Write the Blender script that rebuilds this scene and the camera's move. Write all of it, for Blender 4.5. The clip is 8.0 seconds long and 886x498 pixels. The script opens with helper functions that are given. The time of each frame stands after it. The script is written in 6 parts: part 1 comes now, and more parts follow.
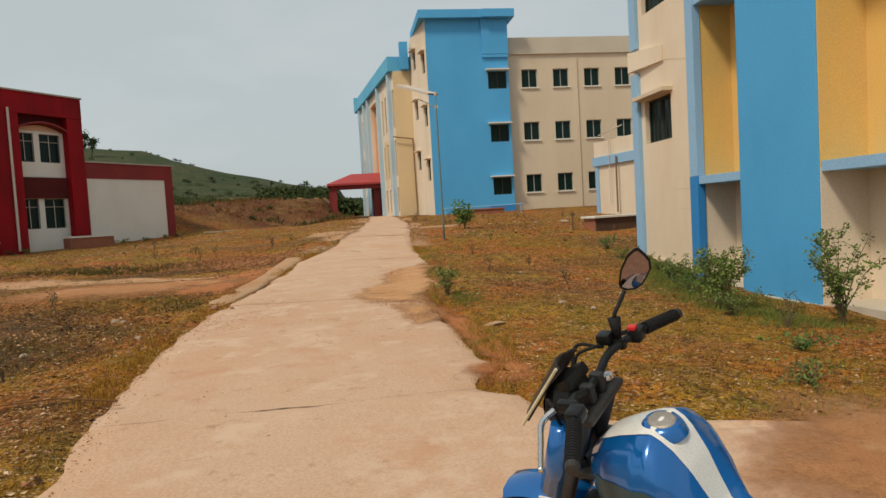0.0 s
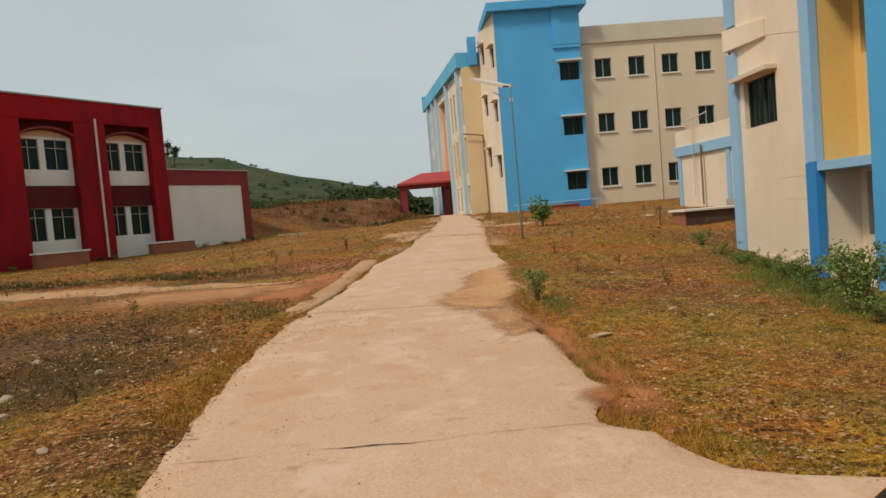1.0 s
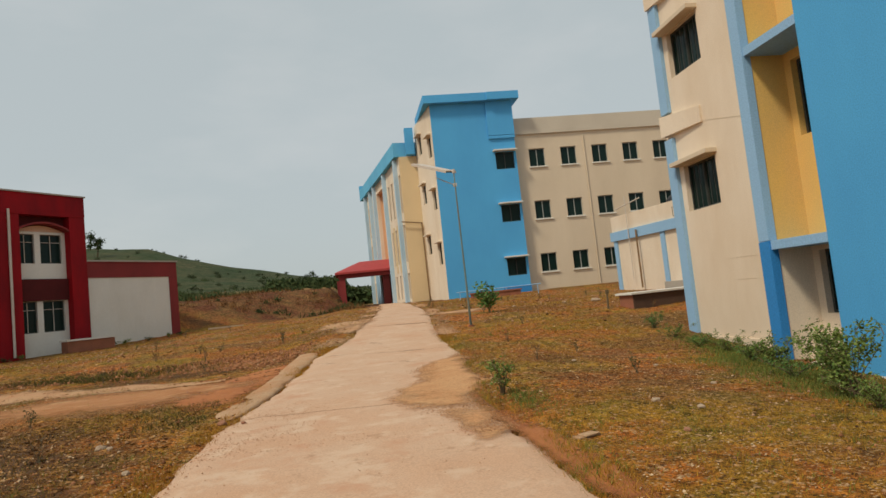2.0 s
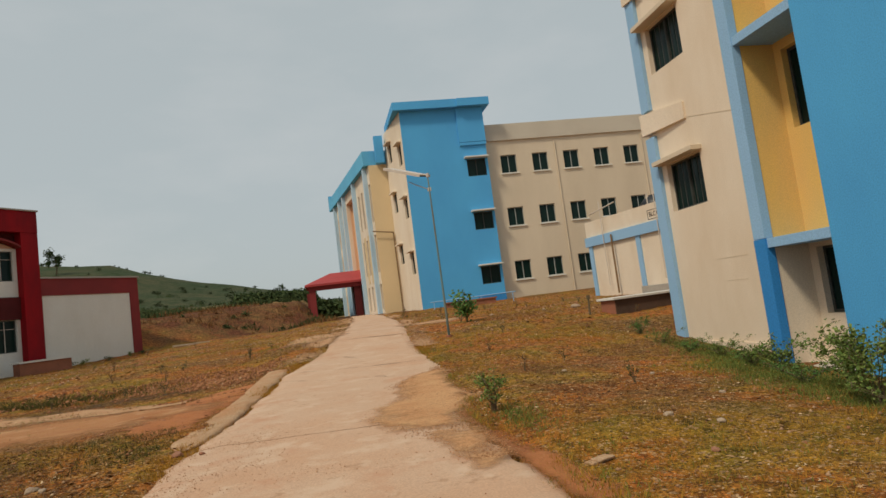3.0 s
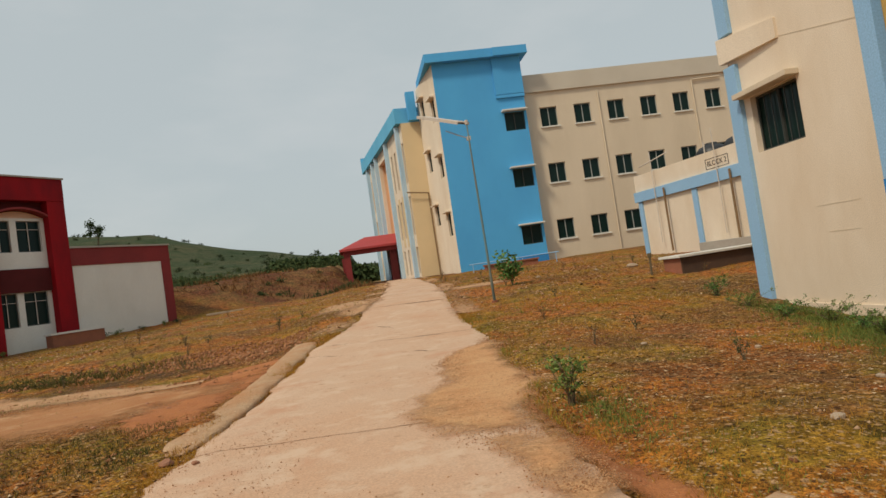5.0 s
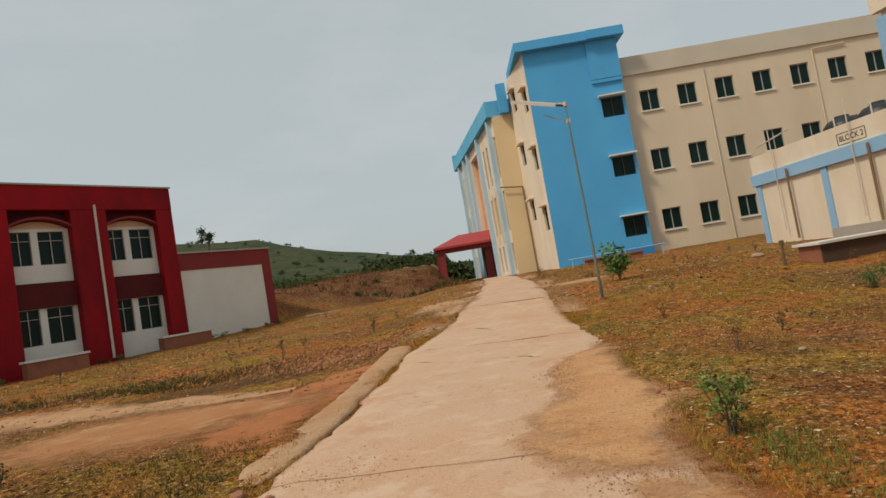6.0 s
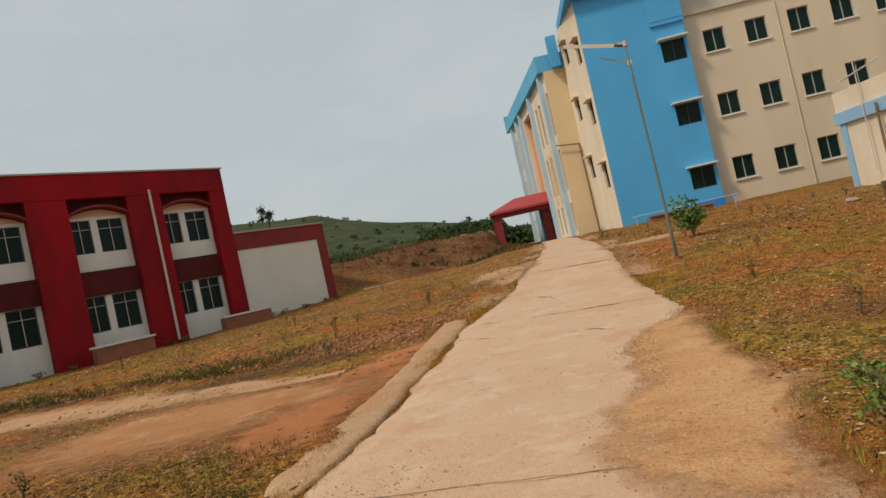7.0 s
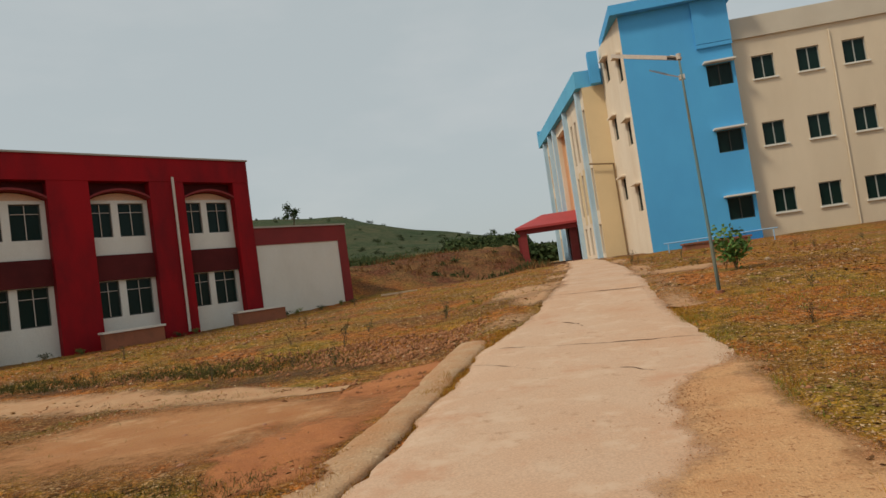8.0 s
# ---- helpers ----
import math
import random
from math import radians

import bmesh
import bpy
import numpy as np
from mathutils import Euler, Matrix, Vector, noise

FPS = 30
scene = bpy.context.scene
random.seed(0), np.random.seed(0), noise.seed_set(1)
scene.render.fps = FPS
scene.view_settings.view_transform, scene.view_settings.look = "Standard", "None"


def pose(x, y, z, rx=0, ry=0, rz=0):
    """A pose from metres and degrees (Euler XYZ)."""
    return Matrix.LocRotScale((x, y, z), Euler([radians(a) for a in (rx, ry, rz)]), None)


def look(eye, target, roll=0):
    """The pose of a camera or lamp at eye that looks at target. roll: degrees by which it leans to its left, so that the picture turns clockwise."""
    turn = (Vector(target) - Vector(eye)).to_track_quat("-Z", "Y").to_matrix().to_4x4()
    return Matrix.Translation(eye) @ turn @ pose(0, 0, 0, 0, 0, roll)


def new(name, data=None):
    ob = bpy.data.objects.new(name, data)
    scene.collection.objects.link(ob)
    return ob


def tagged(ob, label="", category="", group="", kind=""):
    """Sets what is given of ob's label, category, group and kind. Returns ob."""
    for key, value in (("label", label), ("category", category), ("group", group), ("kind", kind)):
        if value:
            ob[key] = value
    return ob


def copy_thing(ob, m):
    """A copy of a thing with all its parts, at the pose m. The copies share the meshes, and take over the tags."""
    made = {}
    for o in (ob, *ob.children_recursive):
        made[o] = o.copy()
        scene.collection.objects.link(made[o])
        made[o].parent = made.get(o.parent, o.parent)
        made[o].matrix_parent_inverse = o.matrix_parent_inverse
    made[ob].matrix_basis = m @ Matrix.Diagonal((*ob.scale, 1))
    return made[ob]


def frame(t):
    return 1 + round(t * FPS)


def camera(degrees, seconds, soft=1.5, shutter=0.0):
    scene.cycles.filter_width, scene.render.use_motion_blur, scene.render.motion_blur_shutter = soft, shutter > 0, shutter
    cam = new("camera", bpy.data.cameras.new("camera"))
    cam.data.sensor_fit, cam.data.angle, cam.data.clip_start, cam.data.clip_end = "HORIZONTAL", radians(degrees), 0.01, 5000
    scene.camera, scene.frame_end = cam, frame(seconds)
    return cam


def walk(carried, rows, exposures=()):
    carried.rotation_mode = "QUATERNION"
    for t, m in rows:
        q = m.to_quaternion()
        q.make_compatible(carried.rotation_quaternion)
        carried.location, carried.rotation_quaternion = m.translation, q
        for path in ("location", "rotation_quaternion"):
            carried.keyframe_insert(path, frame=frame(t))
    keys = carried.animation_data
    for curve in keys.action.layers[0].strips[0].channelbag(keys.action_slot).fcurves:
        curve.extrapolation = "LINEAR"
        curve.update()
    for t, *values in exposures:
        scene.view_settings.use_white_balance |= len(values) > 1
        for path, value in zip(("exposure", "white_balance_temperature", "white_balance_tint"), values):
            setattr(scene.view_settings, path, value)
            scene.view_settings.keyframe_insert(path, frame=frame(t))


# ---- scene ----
cam = camera(70.0, 8.0)
PATH = [
    (0, (-12.341, -42.745, 0.127), (-12.054, -40.769, 0.02), -3.3),
    (0.5, (-12.478, -42.442, 0.119), (-12.433, -40.448, -0.031), -6.8),
    (1, (-12.509, -41.967, 0.166), (-12.438, -39.971, 0.067), -4.7),
    (1.5, (-12.635, -41.583, 0.155), (-12.377, -39.6, 0.097), -3.7),
    (1.7, (-12.679, -41.412, 0.171), (-12.41, -39.43, 0.221), -6.1),
    (2.8, (-12.71, -40.487, 0.15), (-12.339, -38.535, 0.381), -4.1),
    (3, (-12.713, -40.329, 0.155), (-12.325, -38.375, 0.337), -7.3),
    (3.5, (-12.635, -39.86, 0.144), (-12.353, -37.883, 0.261), -8.6),
    (4, (-12.646, -39.378, 0.11), (-12.229, -37.424, 0.207), -2.6),
    (4.2, (-12.676, -39.24, 0.132), (-12.286, -37.28, 0.202), -5.0),
    (5.5, (-12.53, -37.961, 0.185), (-12.335, -35.973, 0.282), -9.3),
    (6, (-12.581, -37.435, 0.194), (-12.609, -35.439, 0.314), -9.6),
    (6.5, (-12.58, -36.909, 0.203), (-12.63, -34.909, 0.219), -10.8),
    (7, (-12.537, -36.406, 0.218), (-12.764, -34.42, 0.27), -12.5),
    (7.5, (-12.55, -35.978, 0.253), (-12.891, -34.012, 0.393), -11.6),
    (8, (-12.645, -35.529, 0.277), (-12.935, -33.552, 0.373), -7.9),
]
EXPOSURES = [(0.0, 0.0), (1.5, 0.0), (3.0, -0.15), (3.5, -0.01), (4.0, -0.08), (5.5, -0.02), (6.2, -0.10), (7.0, -0.04), (8.0, -0.12)]
walk(cam, [(t, look(eye, target, roll)) for t, eye, target, roll in PATH], EXPOSURES)

# ---- world, sun, exposure ----
SUN_AZ, SUN_EL = 217.0, 52.0          # compass-like angle from +x, and height, in degrees
world = bpy.data.worlds.new("hazy_sky")
scene.world = world
world.use_nodes = True
wn, wl = world.node_tree.nodes, world.node_tree.links
wn.clear()
w_out = wn.new("ShaderNodeOutputWorld")
w_bg = wn.new("ShaderNodeBackground")
w_sky = wn.new("ShaderNodeTexSky")
w_sky.sky_type = "NISHITA"
w_sky.sun_disc = False
w_sky.sun_elevation = radians(SUN_EL)
w_sky.sun_rotation = radians(90.0 - SUN_AZ)
w_sky.dust_density, w_sky.air_density, w_sky.ozone_density = 4.0, 1.0, 1.0
w_haze = wn.new("ShaderNodeMix")
w_haze.data_type = "RGBA"
w_co = wn.new("ShaderNodeTexCoord")
w_map = wn.new("ShaderNodeMapping")
w_map.inputs["Scale"].default_value = (1.0, 1.0, 2.6)
w_cl = wn.new("ShaderNodeTexNoise")
w_cl.inputs["Scale"].default_value = 2.3
w_cl.inputs["Detail"].default_value = 5.0
w_cl.inputs["Roughness"].default_value = 0.55
w_ramp = wn.new("ShaderNodeValToRGB")
w_ramp.color_ramp.elements[0].position, w_ramp.color_ramp.elements[0].color = 0.50, (5.35, 5.9, 5.9, 1)
w_ramp.color_ramp.elements[1].position, w_ramp.color_ramp.elements[1].color = 0.80, (6.3, 6.6, 6.5, 1)
w_haze.inputs[0].default_value = 0.82
wl.new(w_co.outputs["Generated"], w_map.inputs[0])
wl.new(w_map.outputs[0], w_cl.inputs["Vector"])
wl.new(w_cl.outputs["Fac"], w_ramp.inputs[0])
wl.new(w_sky.outputs[0], w_haze.inputs[6])
wl.new(w_ramp.outputs[0], w_haze.inputs[7])
wl.new(w_haze.outputs[2], w_bg.inputs[0])
w_bg.inputs[1].default_value = 0.103
wl.new(w_bg.outputs[0], w_out.inputs[0])

sun = new("sun", bpy.data.lights.new("sun", "SUN"))
sun.data.energy, sun.data.angle, sun.data.color = 2.3, radians(9), (1.0, 0.89, 0.70)
_a, _e = radians(SUN_AZ), radians(SUN_EL)
sun.matrix_world = look((math.cos(_a) * math.cos(_e) * 60, math.sin(_a) * math.cos(_e) * 60, math.sin(_e) * 60), (0, 0, 0))
scene.view_settings.exposure = 0.0


# ---- materials ----
def mat(name, base, second=None, rough=0.85, scale=1.5, fine=40.0, bump=0.15, metal=0.0, spec=0.4, amount=0.5, spots=None, obj_random=0.0,
        streak=0.0, coat=0.0):
    """A surface with broad stains of a second colour, fine grain and bump, in world metres."""
    m = bpy.data.materials.new(name)
    m.use_nodes = True
    n, l = m.node_tree.nodes, m.node_tree.links
    b = n["Principled BSDF"]
    b.inputs["Roughness"].default_value, b.inputs["Metallic"].default_value = rough, metal
    b.inputs["Specular IOR Level"].default_value = spec
    b.inputs["Coat Weight"].default_value = coat
    geo = n.new("ShaderNodeNewGeometry")
    second = second or tuple(c * 0.72 for c in base)
    broad = n.new("ShaderNodeTexNoise")
    broad.inputs["Scale"].default_value, broad.inputs["Detail"].default_value = scale, 6.0
    broad.inputs["Roughness"].default_value = 0.62
    vec = geo.outputs["Position"]
    if streak:
        mp = n.new("ShaderNodeMapping")
        mp.inputs["Scale"].default_value = (1.0, 1.0, streak)
        l.new(vec, mp.inputs[0])
        vec = mp.outputs[0]
    l.new(vec, broad.inputs["Vector"])
    ramp = n.new("ShaderNodeMapRange")
    ramp.inputs[1].default_value, ramp.inputs[2].default_value = 0.38, 0.68
    ramp.inputs[3].default_value, ramp.inputs[4].default_value = 0.0, amount
    l.new(broad.outputs["Fac"], ramp.inputs[0])
    mix = n.new("ShaderNodeMix")
    mix.data_type = "RGBA"
    mix.inputs[6].default_value, mix.inputs[7].default_value = (*base, 1), (*second, 1)
    l.new(ramp.outputs[0], mix.inputs[0])
    grain = n.new("ShaderNodeTexNoise")
    grain.inputs["Scale"].default_value, grain.inputs["Detail"].default_value = fine, 4.0
    l.new(geo.outputs["Position"], grain.inputs["Vector"])
    gr = n.new("ShaderNodeMapRange")
    gr.inputs[1].default_value, gr.inputs[2].default_value = 0.3, 0.7
    gr.inputs[3].default_value, gr.inputs[4].default_value = 0.86, 1.12
    l.new(grain.outputs["Fac"], gr.inputs[0])
    mul = n.new("ShaderNodeMix")
    mul.data_type, mul.blend_type = "RGBA", "MULTIPLY"
    mul.inputs[0].default_value = 1.0
    l.new(mix.outputs[2], mul.inputs[6])
    l.new(gr.outputs[0], mul.inputs[7])
    colour = mul.outputs[2]
    for spot in spots or ():
        sp = n.new("ShaderNodeTexNoise")
        sp.inputs["Scale"].default_value, sp.inputs["Detail"].default_value, sp.inputs["Roughness"].default_value = spot[1], 8.0, 0.66
        l.new(geo.outputs["Position"], sp.inputs["Vector"])
        sr = n.new("ShaderNodeMapRange")
        sr.inputs[1].default_value, sr.inputs[2].default_value = spot[2], spot[2] + spot[3]
        sr.inputs[4].default_value = spot[4]
        l.new(sp.outputs["Fac"], sr.inputs[0])
        smix = n.new("ShaderNodeMix")
        smix.data_type = "RGBA"
        smix.inputs[7].default_value = (*spot[0], 1)
        l.new(sr.outputs[0], smix.inputs[0])
        l.new(colour, smix.inputs[6])
        colour = smix.outputs[2]
    if obj_random:
        info = n.new("ShaderNodeObjectInfo")
        rr = n.new("ShaderNodeMapRange")
        rr.inputs[3].default_value, rr.inputs[4].default_value = 1 - obj_random, 1 + obj_random
        l.new(info.outputs["Random"], rr.inputs[0])
        m2 = n.new("ShaderNodeMix")
        m2.data_type, m2.blend_type = "RGBA", "MULTIPLY"
        m2.inputs[0].default_value = 1.0
        l.new(colour, m2.inputs[6])
        l.new(rr.outputs[0], m2.inputs[7])
        colour = m2.outputs[2]
    l.new(colour, b.inputs["Base Color"])
    if bump:
        bp = n.new("ShaderNodeBump")
        bp.inputs["Strength"].default_value, bp.inputs["Distance"].default_value = bump, 0.02
        l.new(grain.outputs["Fac"], bp.inputs["Height"])
        l.new(bp.outputs[0], b.inputs["Normal"])
    return m


def island_mat(name, a, b_, rough=0.9):
    """Colour varied piece by piece between two colours, for leaves, blades and pebbles joined in one mesh."""
    m = bpy.data.materials.new(name)
    m.use_nodes = True
    n, l = m.node_tree.nodes, m.node_tree.links
    b = n["Principled BSDF"]
    b.inputs["Roughness"].default_value = rough
    b.inputs["Specular IOR Level"].default_value = 0.2
    geo = n.new("ShaderNodeNewGeometry")
    mix = n.new("ShaderNodeMix")
    mix.data_type = "RGBA"
    mix.inputs[6].default_value, mix.inputs[7].default_value = (*a, 1), (*b_, 1)
    l.new(geo.outputs["Random Per Island"], mix.inputs[0])
    l.new(mix.outputs[2], b.inputs["Base Color"])
    return m


def spread_mat(*args, **kw):
    """Loose earth that breaks up into specks where its cover thins out."""
    m = mat(*args, **kw)
    n, l = m.node_tree.nodes, m.node_tree.links
    at = n.new("ShaderNodeAttribute")
    at.attribute_name = "cover"
    geo = n.new("ShaderNodeNewGeometry")
    t = n.new("ShaderNodeTexNoise")
    t.inputs["Scale"].default_value, t.inputs["Detail"].default_value, t.inputs["Roughness"].default_value = 4.0, 10.0, 0.8
    l.new(geo.outputs["Position"], t.inputs["Vector"])
    add = n.new("ShaderNodeMath")
    add.operation = "ADD"
    l.new(at.outputs["Fac"], add.inputs[0])
    l.new(t.outputs["Fac"], add.inputs[1])
    r = n.new("ShaderNodeMapRange")
    r.inputs[1].default_value, r.inputs[2].default_value = 0.74, 1.16
    l.new(add.outputs[0], r.inputs[0])
    clear = n.new("ShaderNodeBsdfTransparent")
    mix = n.new("ShaderNodeMixShader")
    l.new(r.outputs[0], mix.inputs[0])
    l.new(clear.outputs[0], mix.inputs[1])
    l.new(n["Principled BSDF"].outputs[0], mix.inputs[2])
    l.new(mix.outputs[0], n["Material Output"].inputs["Surface"])
    return m


CREAM = mat("cream_wall_paint", (0.79, 0.68, 0.545), (0.66, 0.52, 0.37), rough=0.9, scale=0.6, fine=60, bump=0.1, amount=0.7, streak=0.35)
BEIGE = mat("beige_wall_paint", (0.68, 0.57, 0.43), (0.54, 0.44, 0.32), rough=0.92, scale=0.35, fine=50, bump=0.1, amount=0.6, streak=0.25)
PARAPET = mat("parapet_paint", (0.56, 0.50, 0.41), (0.46, 0.40, 0.32), rough=0.92, scale=0.4, fine=50, bump=0.1, amount=0.6)
YELLOW = mat("yellow_wall_paint", (0.82, 0.52, 0.14), (0.68, 0.45, 0.20), rough=0.88, scale=0.55, fine=60, bump=0.1, amount=0.8, streak=0.5)
PALE_YELLOW = mat("pale_yellow_paint", (0.70, 0.54, 0.32), (0.60, 0.46, 0.27), rough=0.9, scale=0.5, fine=60, bump=0.1, amount=0.5)
ORANGE = mat("orange_wall_paint", (0.72, 0.46, 0.28), (0.64, 0.39, 0.23), rough=0.9, scale=0.5, amount=0.5)
BLUE = mat("sky_blue_paint", (0.085, 0.40, 0.74), (0.07, 0.33, 0.66), rough=0.8, scale=0.45, fine=50, bump=0.1, amount=0.7, streak=0.6)
DEEP_BLUE = mat("deep_blue_paint", (0.03, 0.235, 0.58), (0.024, 0.19, 0.50), rough=0.75, scale=0.6, bump=0.1)
PALE_BLUE = mat("pale_blue_paint", (0.29, 0.49, 0.71), (0.24, 0.43, 0.65), rough=0.85, scale=0.6, bump=0.1)
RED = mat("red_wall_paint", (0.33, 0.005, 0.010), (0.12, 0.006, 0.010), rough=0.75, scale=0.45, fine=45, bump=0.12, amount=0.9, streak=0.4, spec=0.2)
DARK_RED = mat("dark_red_paint_and_shade", (0.105, 0.018, 0.018), (0.06, 0.012, 0.012), spec=0.15, rough=0.85, scale=0.6, fine=45, bump=0.12, amount=0.7)
BRICK_RED = mat("faded_red_paint", (0.24, 0.03, 0.03), (0.17, 0.025, 0.025), rough=0.85, scale=0.6, fine=40, bump=0.12, amount=0.7)
ROOF_RED = mat("red_roof_sheet", (0.40, 0.045, 0.045), (0.30, 0.04, 0.04), rough=0.6, scale=0.8, amount=0.6)
WHITE = mat("white_wall_paint", (0.72, 0.70, 0.64), (0.60, 0.57, 0.50), rough=0.9, scale=0.7, fine=50, bump=0.1, amount=0.5, streak=0.5)
PEACH = mat("peach_wall_paint", (0.68, 0.44, 0.30), (0.58, 0.38, 0.26), rough=0.9, scale=0.7)
GREY_CEMENT = mat("grey_cement", (0.42, 0.38, 0.33), (0.30, 0.27, 0.23), rough=0.95, scale=1.2, fine=45, bump=0.3)
PLINTH = mat("red_plinth_plaster", (0.33, 0.125, 0.07), (0.20, 0.09, 0.055), rough=0.95, scale=1.6, fine=45, bump=0.3, amount=0.8)
# plaster brown with shade in the colour: platform front and unlit rooms
SHADE_BROWN = mat("shade_brown_plaster", (0.105, 0.062, 0.042), (0.065, 0.042, 0.03), rough=0.95, scale=1.6, fine=45, bump=0.3, amount=0.8)
CONCRETE = mat("dusty_path_concrete", (0.55, 0.368, 0.25), (0.52, 0.30, 0.178), rough=0.95, scale=0.55, fine=55, bump=0.12, amount=0.75,
               spots=(((0.50, 0.265, 0.155), 1.3, 0.56, 0.16, 0.9), ((0.60, 0.43, 0.305), 2.1, 0.52, 0.12, 0.8), ((0.34, 0.19, 0.10), 5.5, 0.60, 0.10, 0.6), ((0.26, 0.14, 0.07), 30.0, 0.66, 0.05, 0.7)))
KERB = mat("worn_kerb_concrete", (0.46, 0.295, 0.17), (0.42, 0.20, 0.085), rough=0.95, scale=2.2, fine=40, bump=0.7, amount=0.9,
           spots=(((0.28, 0.15, 0.07), 14.0, 0.58, 0.08, 0.7), ((0.60, 0.45, 0.31), 20.0, 0.60, 0.06, 0.7)))
SOIL_PATCH = spread_mat("loose_red_soil", (0.58, 0.325, 0.155), (0.52, 0.255, 0.11), rough=1.0, scale=2.3, fine=60, bump=0.8, amount=0.8,
                        spots=(((0.26, 0.10, 0.035), 24.0, 0.57, 0.06, 0.75), ((0.66, 0.42, 0.23), 32.0, 0.59, 0.05, 0.8), ((0.44, 0.19, 0.07), 3.2, 0.52, 0.14, 0.45)))
PALE_SOIL = spread_mat("pale_packed_soil", (0.47, 0.28, 0.15), (0.40, 0.19, 0.085), rough=1.0, scale=1.9, fine=60, bump=0.5, amount=0.8)
LITTER = spread_mat("dark_leaf_litter", (0.12, 0.054, 0.02), (0.06, 0.034, 0.012), rough=1.0, scale=3.0, fine=22, bump=0.8, amount=0.9)
RED_SOIL = spread_mat("bare_red_soil", (0.44, 0.165, 0.055), (0.32, 0.105, 0.036), rough=1.0, scale=1.8, fine=60, bump=0.8, amount=0.8,
                      spots=(((0.20, 0.07, 0.025), 26.0, 0.60, 0.06, 0.7), ((0.55, 0.28, 0.12), 30.0, 0.61, 0.05, 0.7)))
BROWN_SOIL = spread_mat("brown_packed_soil", (0.43, 0.205, 0.085), (0.37, 0.145, 0.05), rough=1.0, scale=0.9, fine=60, bump=0.8, amount=0.9,
                        spots=(((0.20, 0.085, 0.035), 22.0, 0.61, 0.06, 0.7), ((0.55, 0.33, 0.17), 1.6, 0.54, 0.14, 0.7)))
CRACK_EARTH = mat("dark_crack_earth", (0.085, 0.045, 0.022), (0.15, 0.08, 0.04), rough=1.0, scale=9, fine=60, bump=0.4, amount=0.8)
STEEL = mat("weathered_galvanised_steel", (0.42, 0.40, 0.36), (0.30, 0.22, 0.16), rough=0.55, scale=3, fine=80, bump=0.05, metal=0.6)
RUSTY = mat("rusty_brown_pipe", (0.20, 0.12, 0.06), (0.28, 0.2, 0.1), rough=0.8, scale=3, fine=80, bump=0.1)
GALV = mat("pale_pvc_pipe", (0.62, 0.55, 0.48), (0.5, 0.42, 0.35), rough=0.6, scale=3, bump=0.05)
FRAME_ALU = mat("window_frame_paint", (0.36, 0.38, 0.36), (0.28, 0.3, 0.29), rough=0.5, scale=4, bump=0.03)
BLACK_FRAME = mat("dark_window_frame", (0.05, 0.055, 0.05), (0.07, 0.07, 0.06), rough=0.5, scale=4, bump=0.03)
BARK = mat("grey_brown_bark", (0.15, 0.11, 0.06), (0.09, 0.075, 0.04), rough=0.95, scale=6, fine=60, bump=0.4)
TANK_BLACK = mat("black_polyethylene", (0.02, 0.022, 0.025), (0.035, 0.035, 0.035), rough=0.45, scale=3, bump=0.05)
BLACK_TRIM = mat("sign_black_paint", (0.05, 0.04, 0.04), (0.07, 0.06, 0.05), rough=0.8, scale=8, bump=0.0)
RUBBER = mat("black_rubber", (0.008, 0.008, 0.009), (0.014, 0.013, 0.012), spec=0.25, rough=0.7, scale=12, fine=150, bump=0.25)
PLASTIC = mat("black_plastic", (0.006, 0.007, 0.007), (0.012, 0.012, 0.011), spec=0.3, rough=0.38, scale=9, fine=160, bump=0.08)
BIKE_BLUE = mat("metallic_blue_lacquer", (0.004, 0.13, 0.42), (0.004, 0.10, 0.36), rough=0.2, scale=6, fine=400, bump=0.0, metal=0.35, spec=0.6, coat=0.8)
BIKE_WHITE = mat("white_lacquer", (0.74, 0.72, 0.68), (0.70, 0.68, 0.63), rough=0.25, scale=6, fine=300, bump=0.0, spec=0.5, coat=0.6)
SHROUD = mat("satin_dark_shroud", (0.03, 0.06, 0.065), (0.045, 0.07, 0.07), rough=0.45, scale=8, fine=200, bump=0.05)
CHROME = mat("polished_metal", (0.72, 0.72, 0.70), (0.6, 0.6, 0.58), rough=0.22, scale=10, fine=200, bump=0.0, metal=1.0)
ALLOY = mat("dull_cast_alloy", (0.05, 0.05, 0.05), (0.09, 0.085, 0.08), rough=0.5, scale=10, fine=120, bump=0.1, metal=0.7)
SWITCH_RED = mat("red_switch_plastic", (0.62, 0.03, 0.03), (0.5, 0.02, 0.02), rough=0.4, scale=20, bump=0.0)
VISOR_EDGE = mat("tinted_visor_edge", (0.62, 0.55, 0.36), (0.5, 0.44, 0.3), rough=0.35, scale=9, bump=0.0)
# base dimmed and reddened to paint in a dark maroon reflection
MIRROR = mat("mirror_glass", (0.27, 0.20, 0.19), (0.33, 0.27, 0.25), rough=0.03, scale=20, fine=300, bump=0.0, metal=1.0)
LEAF = island_mat("green_leaves", (0.07, 0.13, 0.025), (0.21, 0.26, 0.065), 0.75)
LEAF_DARK = island_mat("dark_scrub_leaves", (0.03, 0.055, 0.018), (0.07, 0.09, 0.03), 0.85)
LEAF_HILL = island_mat("hill_scrub_leaves", (0.03, 0.045, 0.018), (0.055, 0.065, 0.028), 0.95)
LEAF_BROAD = island_mat("broad_green_leaves", (0.05, 0.13, 0.025), (0.14, 0.24, 0.06), 0.6)
DRY = island_mat("dry_grass_blades", (0.29, 0.14, 0.018), (0.44, 0.235, 0.034), 0.95)
